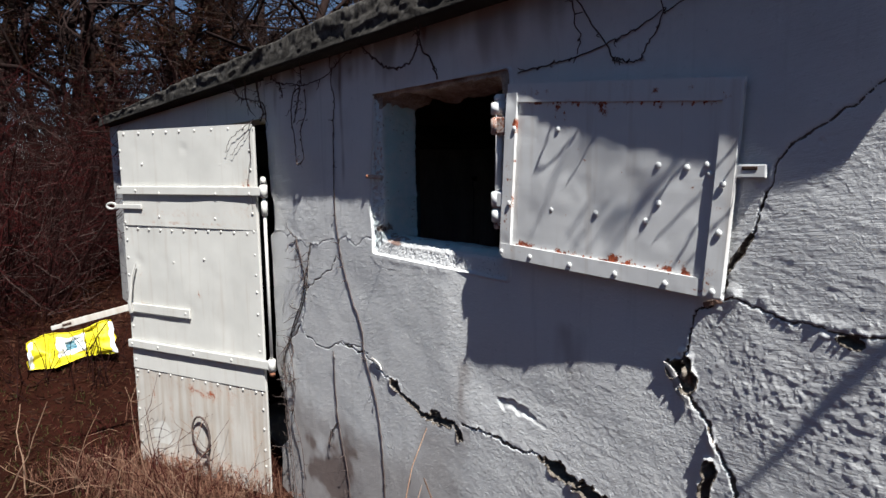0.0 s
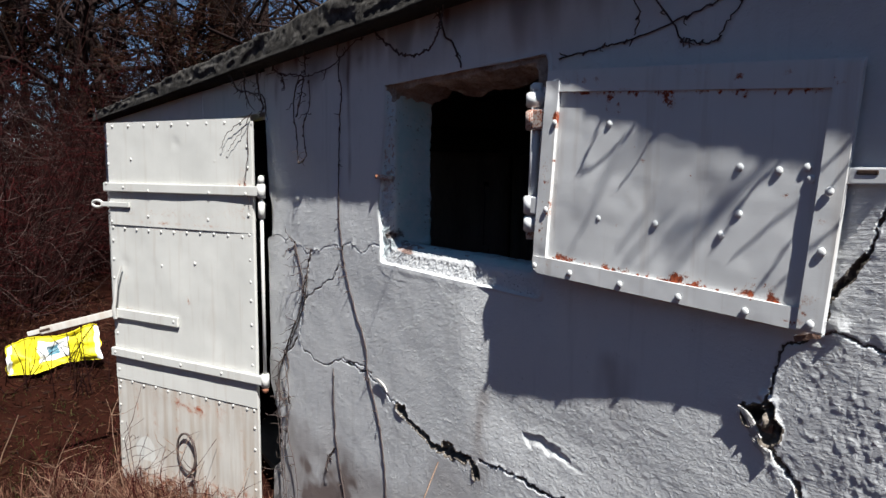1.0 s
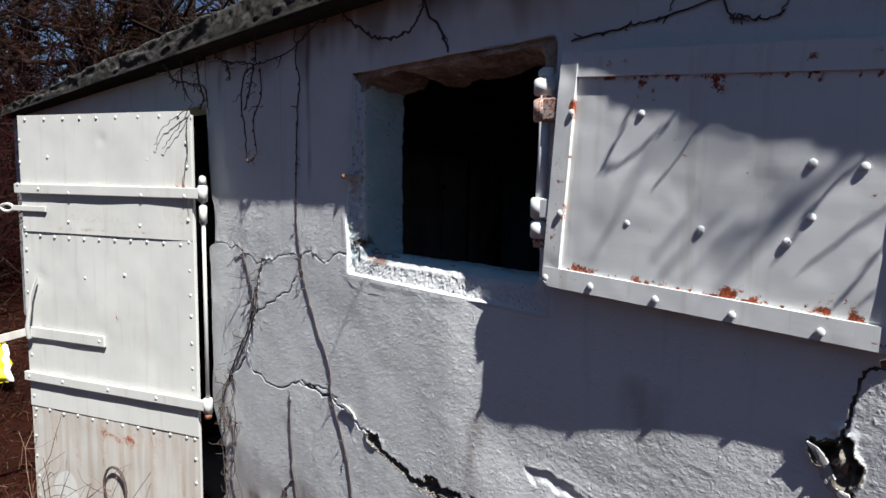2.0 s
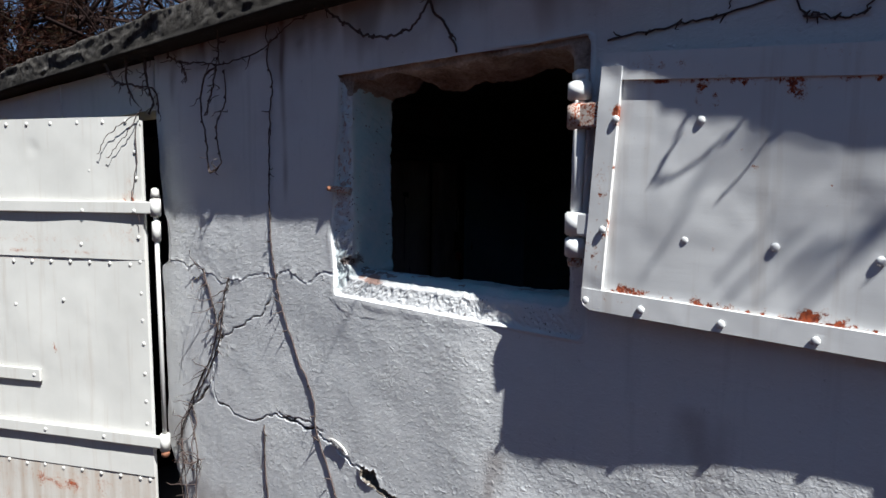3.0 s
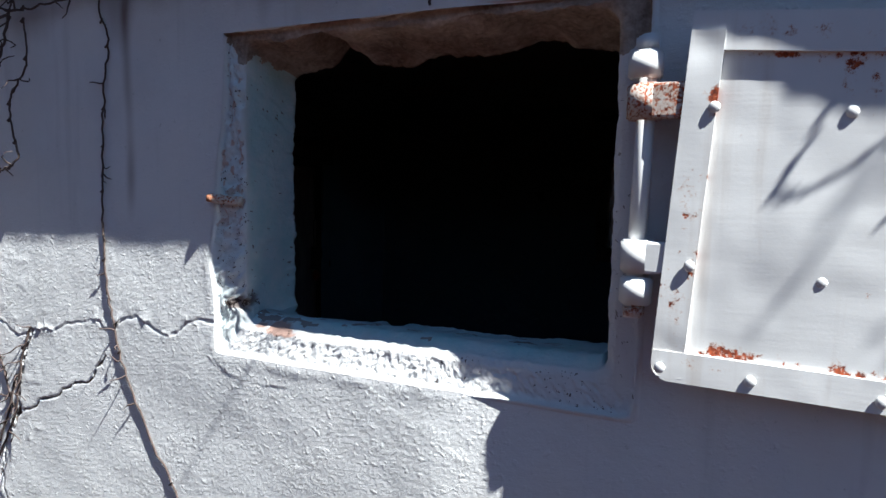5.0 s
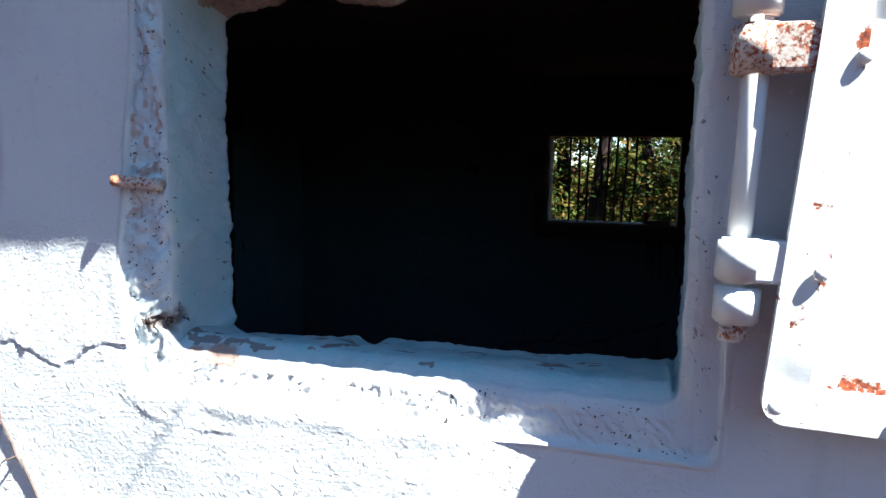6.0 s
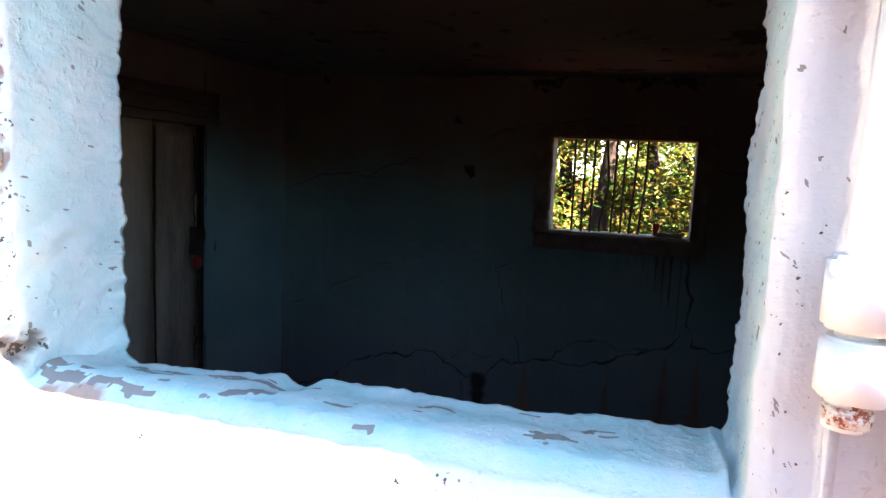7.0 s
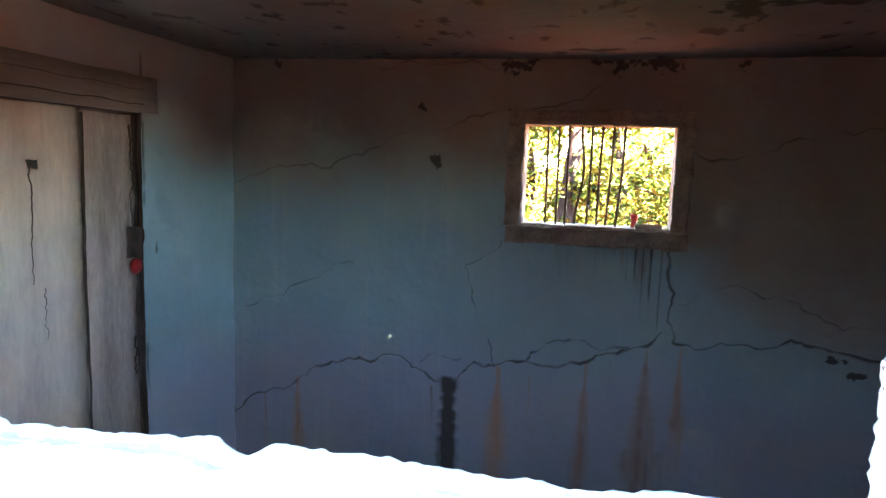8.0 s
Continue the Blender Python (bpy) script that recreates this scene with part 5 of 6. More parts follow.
    piece("frame_strip", 0.0, 0.060, 0.012, 0.950, 0.010, 0.012, rusty(speckle + [(0.056, 0.785, 0.020, 0.032, 1.8), (0.06, 0.74, 0.010, 0.03, 0.9), (0.06, 0.34, 0.012, 0.05, 0.9), (0.03, 0.5, 0.03, 0.1, 0.45), (0.06, 0.06, 0.02, 0.05, 0.8), (0.03, 0.2, 0.03, 0.08, 0.5)], 8), 330, dents=((0.02, 0.44, 0.025, -0.003), (0.02, 0.03, 0.03, -0.003)))
    piece("frame_strip", 0.940, 1.0, 0.01, 0.99, 0.011, 0.013, rusty(((0.95, 0.05, 0.02, 0.05, 1.0), (0.965, 0.42, 0.02, 0.02, 0.8), (0.97, 0.28, 0.02, 0.03, 0.7), (0.95, 0.12, 0.03, 0.03, 0.7), (0.96, 0.93, 0.03, 0.03, 0.6), (0.95, 0.55, 0.02, 0.02, 0.5)), 9), 340)
    rivet = rivet_mesh("shutter_rivet", 0.0078, SHUT)
    for s, t, o in ((0.281, 0.754, 0), (0.730, 0.596, 0), (0.835, 0.593, 0), (0.904, 0.612, 0), (0.916, 0.570, 0), (0.970, 0.532, 0.012), (0.273, 0.318, 0), (0.488, 0.327, 0), (0.700, 0.318, 0), (0.743, 0.413, 0), (0.973, 0.310, 0.012), (0.018, 0.038, 0.012), (0.181, 0.035, 0.009), (0.391, 0.032, 0.009), (0.601, 0.030, 0.009), (0.803, 0.030, 0.009), (0.972, 0.035, 0.013), (0.057, 0.752, 0.010), (0.049, 0.327, 0.011)):
        r = part("rivet", rivet, None, shutter)
        r.matrix_basis = Matrix.Translation(at(s, t, o + 0.001)) @ pose(0, 0, 0, 0, 0, 180)
    q = at(1.0, 0.60)
    hasp = part("hasp", box_bm(q.x - 0.01, q.x + 0.062, q.y - 0.004, q.y + 0.004, q.z - 0.018, q.z + 0.010, 0.003), SHUT, shutter)
    part("slot", box_bm(q.x + 0.012, q.x + 0.045, q.y - 0.0055, q.y + 0.0055, q.z - 0.002, q.z + 0.006, 0.002), IRON, hasp, "dark slot")
    # hinge: fixed pin with collars, and two knuckle leaves on the shutter
    hx, hy, o = 0.861, -0.029, bl
    pin = part("hinge_pin", rod_bm(Vector((hx - 0.006, hy, 1.50)) - o, Vector((hx + 0.004, hy, 1.895)) - o, 0.0125, sides=16), SHUT, shutter)
    for z0, z1, r in ((1.835, 1.872, 0.024), (1.520, 1.560, 0.0235)):
        part("collar", rod_bm(Vector((hx - 0.002, hy, z0)) - o, Vector((hx - 0.001, hy, z1)) - o, r, sides=20, bevel=0.003), SHUT, pin)
    part("cap", rod_bm(Vector((hx, hy, 1.873)) - o, Vector((hx, hy, 1.893)) - o, 0.017, sides=6, bevel=0.003), SHUT, pin)
    part("cap", rod_bm(Vector((hx - 0.004, hy, 1.500)) - o, Vector((hx - 0.004, hy, 1.519)) - o, 0.014, 0.016, sides=12, bevel=0.003), RUSTY_BLOCK, pin, "rusty foot of the pin")
    for z0, z1, mat in ((1.778, 1.828, RUSTY_BLOCK), (1.565, 1.612, SHUT)):
        bm = rod_bm(Vector((hx, hy, z0)) - o, Vector((hx, hy, z1)) - o, 0.0255, sides=20, bevel=0.003)
        box_bm(hx - o.x, hx + 0.065 - o.x, hy - 0.022 - o.y, hy + 0.004 - o.y, z0 + 0.001 - o.z, z1 - 0.001 - o.z, 0.004, bm)
        part("knuckle", bm, mat, shutter, "rust-blotched hinge knuckle" if mat is RUSTY_BLOCK else "")


RUSTY_BLOCK = painted_steel("rust_blotched_paint", (0.64, 0.59, 0.54), 0.20)
make_shutter()


PEGRUST = painted_steel("rusty_peg_paint", (0.60, 0.54, 0.48), 0.16)


def make_peg():
    peg = thing("iron_peg", (0.05, 0.03, 1.65), "rusty bent iron peg set in a window reveal", "peg")
    shank = part("shank", rough_slab(-0.004, 0.056, -0.006, 0.006, -0.009, 0.009, 0.008, 0.003, 71), PEGRUST, peg)
    shank.matrix_basis = pose(-0.010, -0.042, 0.001, 0, 3, 35)
    part("tip", rod_bm((-0.004, 0, -0.007), (-0.004, 0, 0.008), 0.008, sides=10, bevel=0.002), RUST, shank, "red rusted tip")


make_peg()


# ---- climbing vines on the wall ----
def curve_points(pts, steps=6, jitter=0.0, rng=None):
    """A smooth line through a few points."""
    p = [Vector(q) for q in pts]
    out = []
    for k in range(len(p) - 1):
        a, b, c, d = p[max(k - 1, 0)], p[k], p[k + 1], p[min(k + 2, len(p) - 1)]
        for s in range(steps):
            t = s / steps
            q = 0.5 * ((2 * b) + (c - a) * t + (2 * a - 5 * b + 4 * c - d) * t * t + (3 * b - a - 3 * c + d) * t ** 3)
            if jitter and rng:
                q = q + Vector((rng.gauss(0, jitter), rng.gauss(0, jitter * 0.4), rng.gauss(0, jitter)))
            out.append(q)
    return out + [p[-1]]


def vine(label, stems, seed, r0=0.006, r1=0.0035, shoots=6, curl=0.06):
    """stems: lists of (x, z, stand-off from the wall)."""
    rng = random.Random(seed)
    x, z = stems[0][0][0], stems[0][0][1]
    tube = Tubes()
    for stem in stems:
        fine_line = curve_points([(a, o, b) for a, o, b in ((q[0], q[2], q[1]) for q in stem)], 7, 0.0022, rng)
        face = wall_relief(np.array([q.x for q in fine_line]), np.array([q.z for q in fine_line])) - recess(np.array([q.x for q in fine_line]), np.array([q.z for q in fine_line]))
        line = [Vector((q.x - x, -(q.y if q.y > 0.0175 else float(g) + 0.0035), q.z - z)) for q, g in zip(fine_line, face)]
        tube.add(line, r0, r1, 6)
        for k in range(shoots):
            q = line[rng.randrange(len(line))]
            tube.add(wander(q, (rng.uniform(-1, 1), -0.25, rng.uniform(-1, 0.4)), rng.uniform(0.02, curl), 4, rng, 0.5), 0.0022, 0.001, 4)
        for k in range(0, len(line), 5):
            if rng.random() < 0.5:
                q = line[k]
                tube.add([q - Vector((0.006, 0, 0.004)), q + Vector((0.004, -0.002, 0.004))], r0 * 1.35, r0 * 0.7, 5)
    me = tube.mesh("climbing_vine", VINE)
    ob = new("climbing_vine", me)
    ob.matrix_basis = pose(x, 0, z)
    return tagged(ob, label, "vine", "vines on the shed wall")


vine("long bare brown vine climbing a white wall", [[(-0.25, 2.16, 0.02), (-0.287, 2.054, 0.015), (-0.260, 1.984, 0.014), (-0.277, 1.89, 0.012), (-0.284, 1.796, 0.012), (-0.292, 1.66, 0.012), (-0.292, 1.559, 0.014), (-0.285, 1.45, 0.012), (-0.265, 1.362, 0.014), (-0.229, 1.253, 0.014), (-0.159, 1.123, 0.016), (-0.078, 1.001, 0.014), (-0.065, 0.89, 0.012), (0.03, 0.70, 0.012), (0.07, 0.50, 0.012), (0.08, 0.25, 0.014), (0.06, -0.10, 0.02)]], 1, 0.0019, 0.0024, 26, 0.035)
vine("tangled bare vine with a hanging loop under the eave", [[(-0.92, 2.15, 0.02), (-0.872, 2.127, 0.03), (-0.76, 2.098, 0.03), (-0.652, 2.085, 0.03), (-0.526, 2.064, 0.03), (-0.431, 2.066, 0.025), (-0.293, 2.081, 0.02), (-0.16, 2.13, 0.02), (-0.05, 2.15, 0.02)], [(-0.80, 2.105, 0.03), (-0.775, 2.07, 0.03), (-0.762, 2.046, 0.03)],
     [(-0.551, 2.056, 0.03), (-0.61, 2.04, 0.035), (-0.650, 1.999, 0.03), (-0.664, 1.932, 0.03), (-0.641, 1.841, 0.03), (-0.628, 1.76, 0.03), (-0.621, 1.709, 0.03), (-0.575, 1.712, 0.03), (-0.538, 1.734, 0.03), (-0.556, 1.80, 0.03), (-0.563, 1.86, 0.03), (-0.530, 1.90, 0.03), (-0.494, 1.944, 0.03), (-0.498, 2.044, 0.03)],
     [(-0.55, 2.055, 0.03), (-0.566, 1.98, 0.04), (-0.600, 1.92, 0.04), (-0.634, 1.901, 0.035)], [(-0.5, 2.15, 0.05), (-0.53, 2.06, 0.03)]], 2, 0.0033, 0.0020, 10, 0.06)
vine("bare vine looping below the roof edge", [[(0.02, 2.17, 0.03), (0.09, 2.125, 0.03), (0.18, 2.072, 0.03), (0.259, 2.043, 0.03), (0.335, 2.038, 0.03), (0.40, 2.055, 0.03), (0.45, 2.10, 0.04), (0.47, 2.16, 0.04)], [(0.43, 2.16, 0.03), (0.45, 2.08, 0.02), (0.485, 2.028, 0.015), (0.508, 1.978, 0.01)]], 3, 0.0036, 0.0026, 6, 0.05)
vine("thin bare vine trailing over a shutter", [[(0.895, 1.955, 0.012), (1.01, 1.963, 0.012), (1.09, 1.964, 0.012), (1.215, 1.982, 0.012), (1.30, 2.00, 0.012), (1.371, 2.022, 0.012), (1.451, 2.043, 0.015), (1.56, 2.12, 0.03)], [(1.12, 2.16, 0.03), (1.146, 2.049, 0.02), (1.13, 1.975, 0.012)],
     [(1.13, 2.16, 0.04), (1.19, 2.05, 0.02), (1.25, 1.95, 0.012), (1.268, 1.941, 0.012), (1.325, 1.931, 0.012), (1.361, 1.968, 0.012), (1.394, 2.017, 0.015), (1.43, 2.14, 0.03)]], 4, 0.0020, 0.0013, 6, 0.03)
vine("short dry vine stem at a wall foot", [[(-0.35, 0.84, 0.008), (-0.355, 0.68, 0.01), (-0.345, 0.53, 0.012), (-0.30, 0.38, 0.012), (-0.25, 0.24, 0.014), (-0.24, -0.1, 0.02)], [(-0.34, 0.5, 0.012), (-0.42, 0.42, 0.012), (-0.44, 0.36, 0.012)]], 5, 0.0022, 0.0030, 9)
vine("knot of thin bare stems beside a doorway", [[(-0.56, 1.33, 0.01), (-0.60, 1.24, 0.012), (-0.63, 1.11, 0.012), (-0.72, 0.96, 0.012), (-0.86, 0.80, 0.014), (-0.95, 0.66, 0.016), (-0.93, 0.40, 0.02), (-0.86, 0.10, 0.03), (-0.84, -0.1, 0.03)],
     [(-0.62, 1.20, 0.012), (-0.70, 1.02, 0.015), (-0.80, 0.90, 0.015), (-0.92, 0.70, 0.02), (-0.88, 0.45, 0.03), (-0.80, 0.10, 0.04), (-0.80, -0.1, 0.04)], [(-0.86, 0.78, 0.016), (-0.80, 0.62, 0.02), (-0.82, 0.42, 0.02), (-0.72, 0.20, 0.02), (-0.70, -0.1, 0.03)],
     [(-0.74, 1.34, 0.01), (-0.68, 1.22, 0.012), (-0.64, 1.12, 0.014)], [(-0.95, 0.62, 0.02), (-0.86, 0.56, 0.025), (-0.78, 0.60, 0.02)]], 6, 0.0026, 0.0020, 20, 0.13)
vine("short dead runners hanging above a doorway", [[(-1.05, 2.15, 0.05), (-1.08, 2.05, 0.03), (-1.06, 1.98, 0.02), (-1.10, 1.94, 0.02)], [(-1.35, 2.15, 0.08), (-1.30, 2.08, 0.06), (-1.15, 2.05, 0.05), (-1.0, 2.02, 0.04), (-0.99, 1.93, 0.03)], [(-1.2, 2.15, 0.06), (-1.22, 2.06, 0.05), (-1.17, 2.0, 0.05)]], 7, 0.005, 0.003, 12, 0.1)
door_vine = Tubes()
for stem in ([(0.00, 0.016, 2.05), (0.05, 0.018, 1.99), (0.10, 0.020, 1.93), (0.17, 0.018, 1.87)], [(0.02, 0.016, 2.03), (0.09, 0.020, 2.00), (0.16, 0.022, 1.95), (0.21, 0.020, 1.885)], [(0.03, 0.014, 1.99), (0.035, 0.018, 1.85), (0.06, 0.018, 1.72), (0.03, 0.018, 1.62)]):
    door_vine.add(curve_points(stem, 6, 0.003, random.Random(3)), 0.0022, 0.0012, 5)
ob = new("climbing_vine", door_vine.mesh("climbing_vine", VINE))
ob.matrix_basis = pose(-0.967, -0.094, -0.11, 0, 0, 207)
tagged(ob, "thin bare vine tips over the corner of a steel door", "vine", "vines on the shed wall")
# runners that hang off the roof edge and throw the streaks on the shutter
vine("dry runners dangling from a roof edge", [[(1.43, 2.30, 0.118), (1.408, 2.285, 0.120), (1.38, 2.232, 0.122), (1.352, 2.174, 0.122), (1.358, 2.163, 0.122), (1.372, 2.164, 0.122), (1.425, 2.206, 0.122), (1.490, 2.262, 0.122), (1.54, 2.30, 0.118)], [(1.60, 2.29, 0.12), (1.55, 2.243, 0.122), (1.477, 2.148, 0.122)],
     [(1.88, 2.28, 0.12), (1.849, 2.250, 0.122), (1.778, 2.160, 0.122), (1.746, 2.093, 0.122)], [(1.97, 2.27, 0.12), (1.914, 2.213, 0.122), (1.84, 2.137, 0.122), (1.773, 2.067, 0.122)], [(1.99, 2.27, 0.12), (1.952, 2.220, 0.122), (1.892, 2.124, 0.122), (1.832, 2.027, 0.122)], [(1.975, 2.25, 0.122), (1.943, 2.113, 0.122), (1.869, 2.041, 0.122)]], 8, 0.0018, 0.0014, 0, 0.03)


# ---- trees and thicket ----
def grow(tube, p, d, length, r, level, rng, spread=0.75, fine=3):
    steps = 6 if level == 0 else 4
    line = wander(p, d, length, steps, rng, 0.10 if level == 0 else 0.22, 0.03)
    tube.add(line, r, r * (0.55 if level else 0.45), 8 if level == 0 else 5 if level == 1 else 3)
    if level >= fine:
        return
    for k in range((9, 7, 5, 4)[level]):
        at = rng.uniform(0.3 if level == 0 else 0.2, 1.0)
        i = min(int(at * steps), steps - 1)
        q = line[i].lerp(line[i + 1], at * steps - i)
        base = (line[i + 1] - line[i]).normalized()
        side = Vector((rng.gauss(0, 1), rng.gauss(0, 1), rng.gauss(0.15, 0.6))).normalized()
        grow(tube, q, base * (1 - spread) + side * spread, length * rng.uniform(0.32, 0.58) * (1.15 - 0.5 * at), r * rng.uniform(0.28, 0.45), level + 1, rng, spread, fine)


def bare_tree(seed, height, girth):
    rng = random.Random(seed)
    tree = thing("bare_tree", (0, 0, 0), "leafless grey-brown tree with fine crooked branches", "tree", "trees round the shed")
    trunk, crown = Tubes(), Tubes()
    line = wander((0, 0, -0.15), (rng.gauss(0, 0.06), rng.gauss(0, 0.06), 1), height, 10, rng, 0.07, 0.02)
    trunk.add(line, girth, girth * 0.18, 9)
    for k in range(22):
        at = 0.18 + 0.80 * (k / 21) ** 0.9
        i = min(int(at * 10), 9)
        q = line[i].lerp(line[i + 1], at * 10 - i)
        a = k * 2.4 + rng.uniform(-0.5, 0.5)
        grow(crown, q, (math.cos(a), math.sin(a), rng.uniform(0.1, 0.9)), height * 0.42 * (1.15 - at) + 0.4, girth * 0.42 * (1.1 - at) + 0.006, 1, rng, 0.7, 3)
    part("trunk", trunk.mesh("trunk", BARK), None, tree)
    tagged(part("crown", crown.mesh("crown", BARK if seed % 2 else PALETWIG), None, tree), kind="stuff")
    return tree


def bush(seed, height, mat, stems=34):
    rng = random.Random(seed)
    b = thing("thicket_bush", (0, 0, 0), "dense leafless thicket of dark red-brown twigs", "bush", "thicket beside the shed")
    tube, fine = Tubes(), Tubes()
    for k in range(stems):
        a, r = rng.uniform(0, 6.28), 0.55 * math.sqrt(rng.random())
        line = wander((r * math.cos(a), r * math.sin(a), -0.1), (0.5 * math.cos(a), 0.5 * math.sin(a), 1.0), height * rng.uniform(0.5, 1.1), 7, rng, 0.16)
        tube.add(line, rng.uniform(0.005, 0.012), 0.002, 4)
        for j in range(6):
            i = rng.randrange(1, 7)
            tw = wander(line[i], (rng.gauss(0, 1), rng.gauss(0, 1), rng.gauss(0.3, 0.6)), rng.uniform(0.25, 0.8), 4, rng, 0.3)
            fine.add(tw, 0.0035, 0.0012, 3)
            fine.add(wander(tw[2], (rng.gauss(0, 1), rng.gauss(0, 1), rng.gauss(0, 0.8)), rng.uniform(0.15, 0.4), 3, rng, 0.3), 0.002, 0.001, 3)
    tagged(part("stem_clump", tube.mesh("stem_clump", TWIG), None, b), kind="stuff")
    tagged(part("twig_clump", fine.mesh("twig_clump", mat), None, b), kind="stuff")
    return b


def leaf_cloud(name, mat, centres, count, size, rng, droop=0.0, wide=0.45):
    """Many small folded leaves round the given points (x, y, z, radius)."""
    v, f = [], []
    for k in range(count):
        cx, cy, cz, r = centres[rng.randrange(len(centres))]
        d = Vector((rng.gauss(0, 1), rng.gauss(0, 1), rng.gauss(0, 1))).normalized() * (r * rng.random() ** 0.5)
        c = Vector((cx, cy, cz)) + d
        a = Vector((rng.gauss(0, 1), rng.gauss(0, 1), rng.gauss(0, 0.6) - droop)).normalized()
        b = a.cross(Vector((rng.gauss(0, 1), rng.gauss(0, 1), rng.gauss(0, 1)))).normalized()
        s = size * rng.uniform(0.6, 1.4)
        n = a.cross(b) * (0.15 * s)
        i = len(v)
        v += [tuple(c - a * s), tuple(c + b * (wide * s) + n), tuple(c + a * s), tuple(c - b * (wide * s) + n)]
        f.append((i, i + 1, i + 2, i + 3))
    return mesh_of(name, v, f, [mat], shade=False)


def leafy_tree(seed, height, mat, label, count=11000, size=0.034, low=0.1):
    rng = random.Random(seed)
    tree = thing("leafy_tree", (0, 0, 0), label, "tree", "leafy trees behind the shed")
    tube, centres = Tubes(), []
    line = wander((0, 0, -0.15), (rng.gauss(0, 0.1), rng.gauss(0, 0.1), 1), height, 8, rng, 0.08)
    for k in range(30):
        at = low + (0.97 - low) * rng.random()
        i = min(int(at * 8), 7)
        q = line[i].lerp(line[i + 1], at * 8 - i)
        a = rng.uniform(0, 6.28)
        limb = wander(q, (math.cos(a), math.sin(a), rng.uniform(-0.1, 0.7)), height * rng.uniform(0.14, 0.32) * (1.2 - 0.7 * at), 5, rng, 0.2)
        tube.add(limb, 0.018, 0.004, 5)
        for q in limb[1:]:
            centres.append((q.x, q.y, q.z, rng.uniform(0.12, 0.30)))
    trunk = Tubes().add(line, 0.03 + 0.016 * height, 0.012, 8)
    part("trunk", trunk.mesh("trunk", BARK), None, tree)
    tagged(part("limb_frame", tube.mesh("limb_frame", BARK), None, tree), kind="stuff")
    tagged(part("crown", leaf_cloud("crown", mat, centres, count, size, rng, 0.3), None, tree), kind="stuff")
    return tree


def cedar(seed, height):
    rng = random.Random(seed)
    tree = thing("cedar_tree", (0, 0, 0), "dark rusty-brown winter cedar with dense sprays", "tree", "trees round the shed")
    line = wander((0, 0, -0.15), (0, 0, 1), height, 8, rng, 0.03)
    tube, centres = Tubes(), []
    for k in range(70):
        at = 0.06 + 0.9 * rng.random()
        i = min(int(at * 8), 7)
        q = line[i].lerp(line[i + 1], at * 8 - i)
        a = rng.uniform(0, 6.28)
        limb = wander(q, (math.cos(a), math.sin(a), rng.uniform(0.2, 0.9)), height * 0.24 * (1.08 - at), 4, rng, 0.15)
        tube.add(limb, 0.014, 0.004, 4)
        for q in limb[1:]:
            centres.append((q.x, q.y, q.z, 0.10 + 0.14 * (1 - at)))
    part("trunk", Tubes().add(line, 0.10, 0.02, 8).mesh("trunk", BARK), None, tree)
    tagged(part("limb_frame", tube.mesh("limb_frame", TWIG), None, tree), kind="stuff")
    tagged(part("crown", leaf_cloud("crown", CEDAR, centres, 12000, 0.075, rng, -0.3, 0.12), None, tree), kind="stuff")
    return tree


def put(ob, x, y, turn, scale, first):
    """Set a thing down on the ground: the first one moves, later ones are copies."""
    m = pose(x, y, float(ground_height(x, y)), 0, 0, turn)
    if first:
        ob.matrix_basis = m
        ob.scale = (scale,) * 3
    else:
        copy_thing(ob, m).scale = (scale,) * 3


def scatter(kinds, places, rng, lo, hi):
    used = set()
    for x, y in places:
        k = rng.randrange(len(kinds))
        put(kinds[k], x, y, rng.uniform(0, 360), rng.uniform(lo, hi), k not in used)
        used.add(k)
    for k, ob in enumerate(kinds):
        if k not in used:
            put(ob, -16 - 2 * k, 6 + k, 0, 1.0, True)


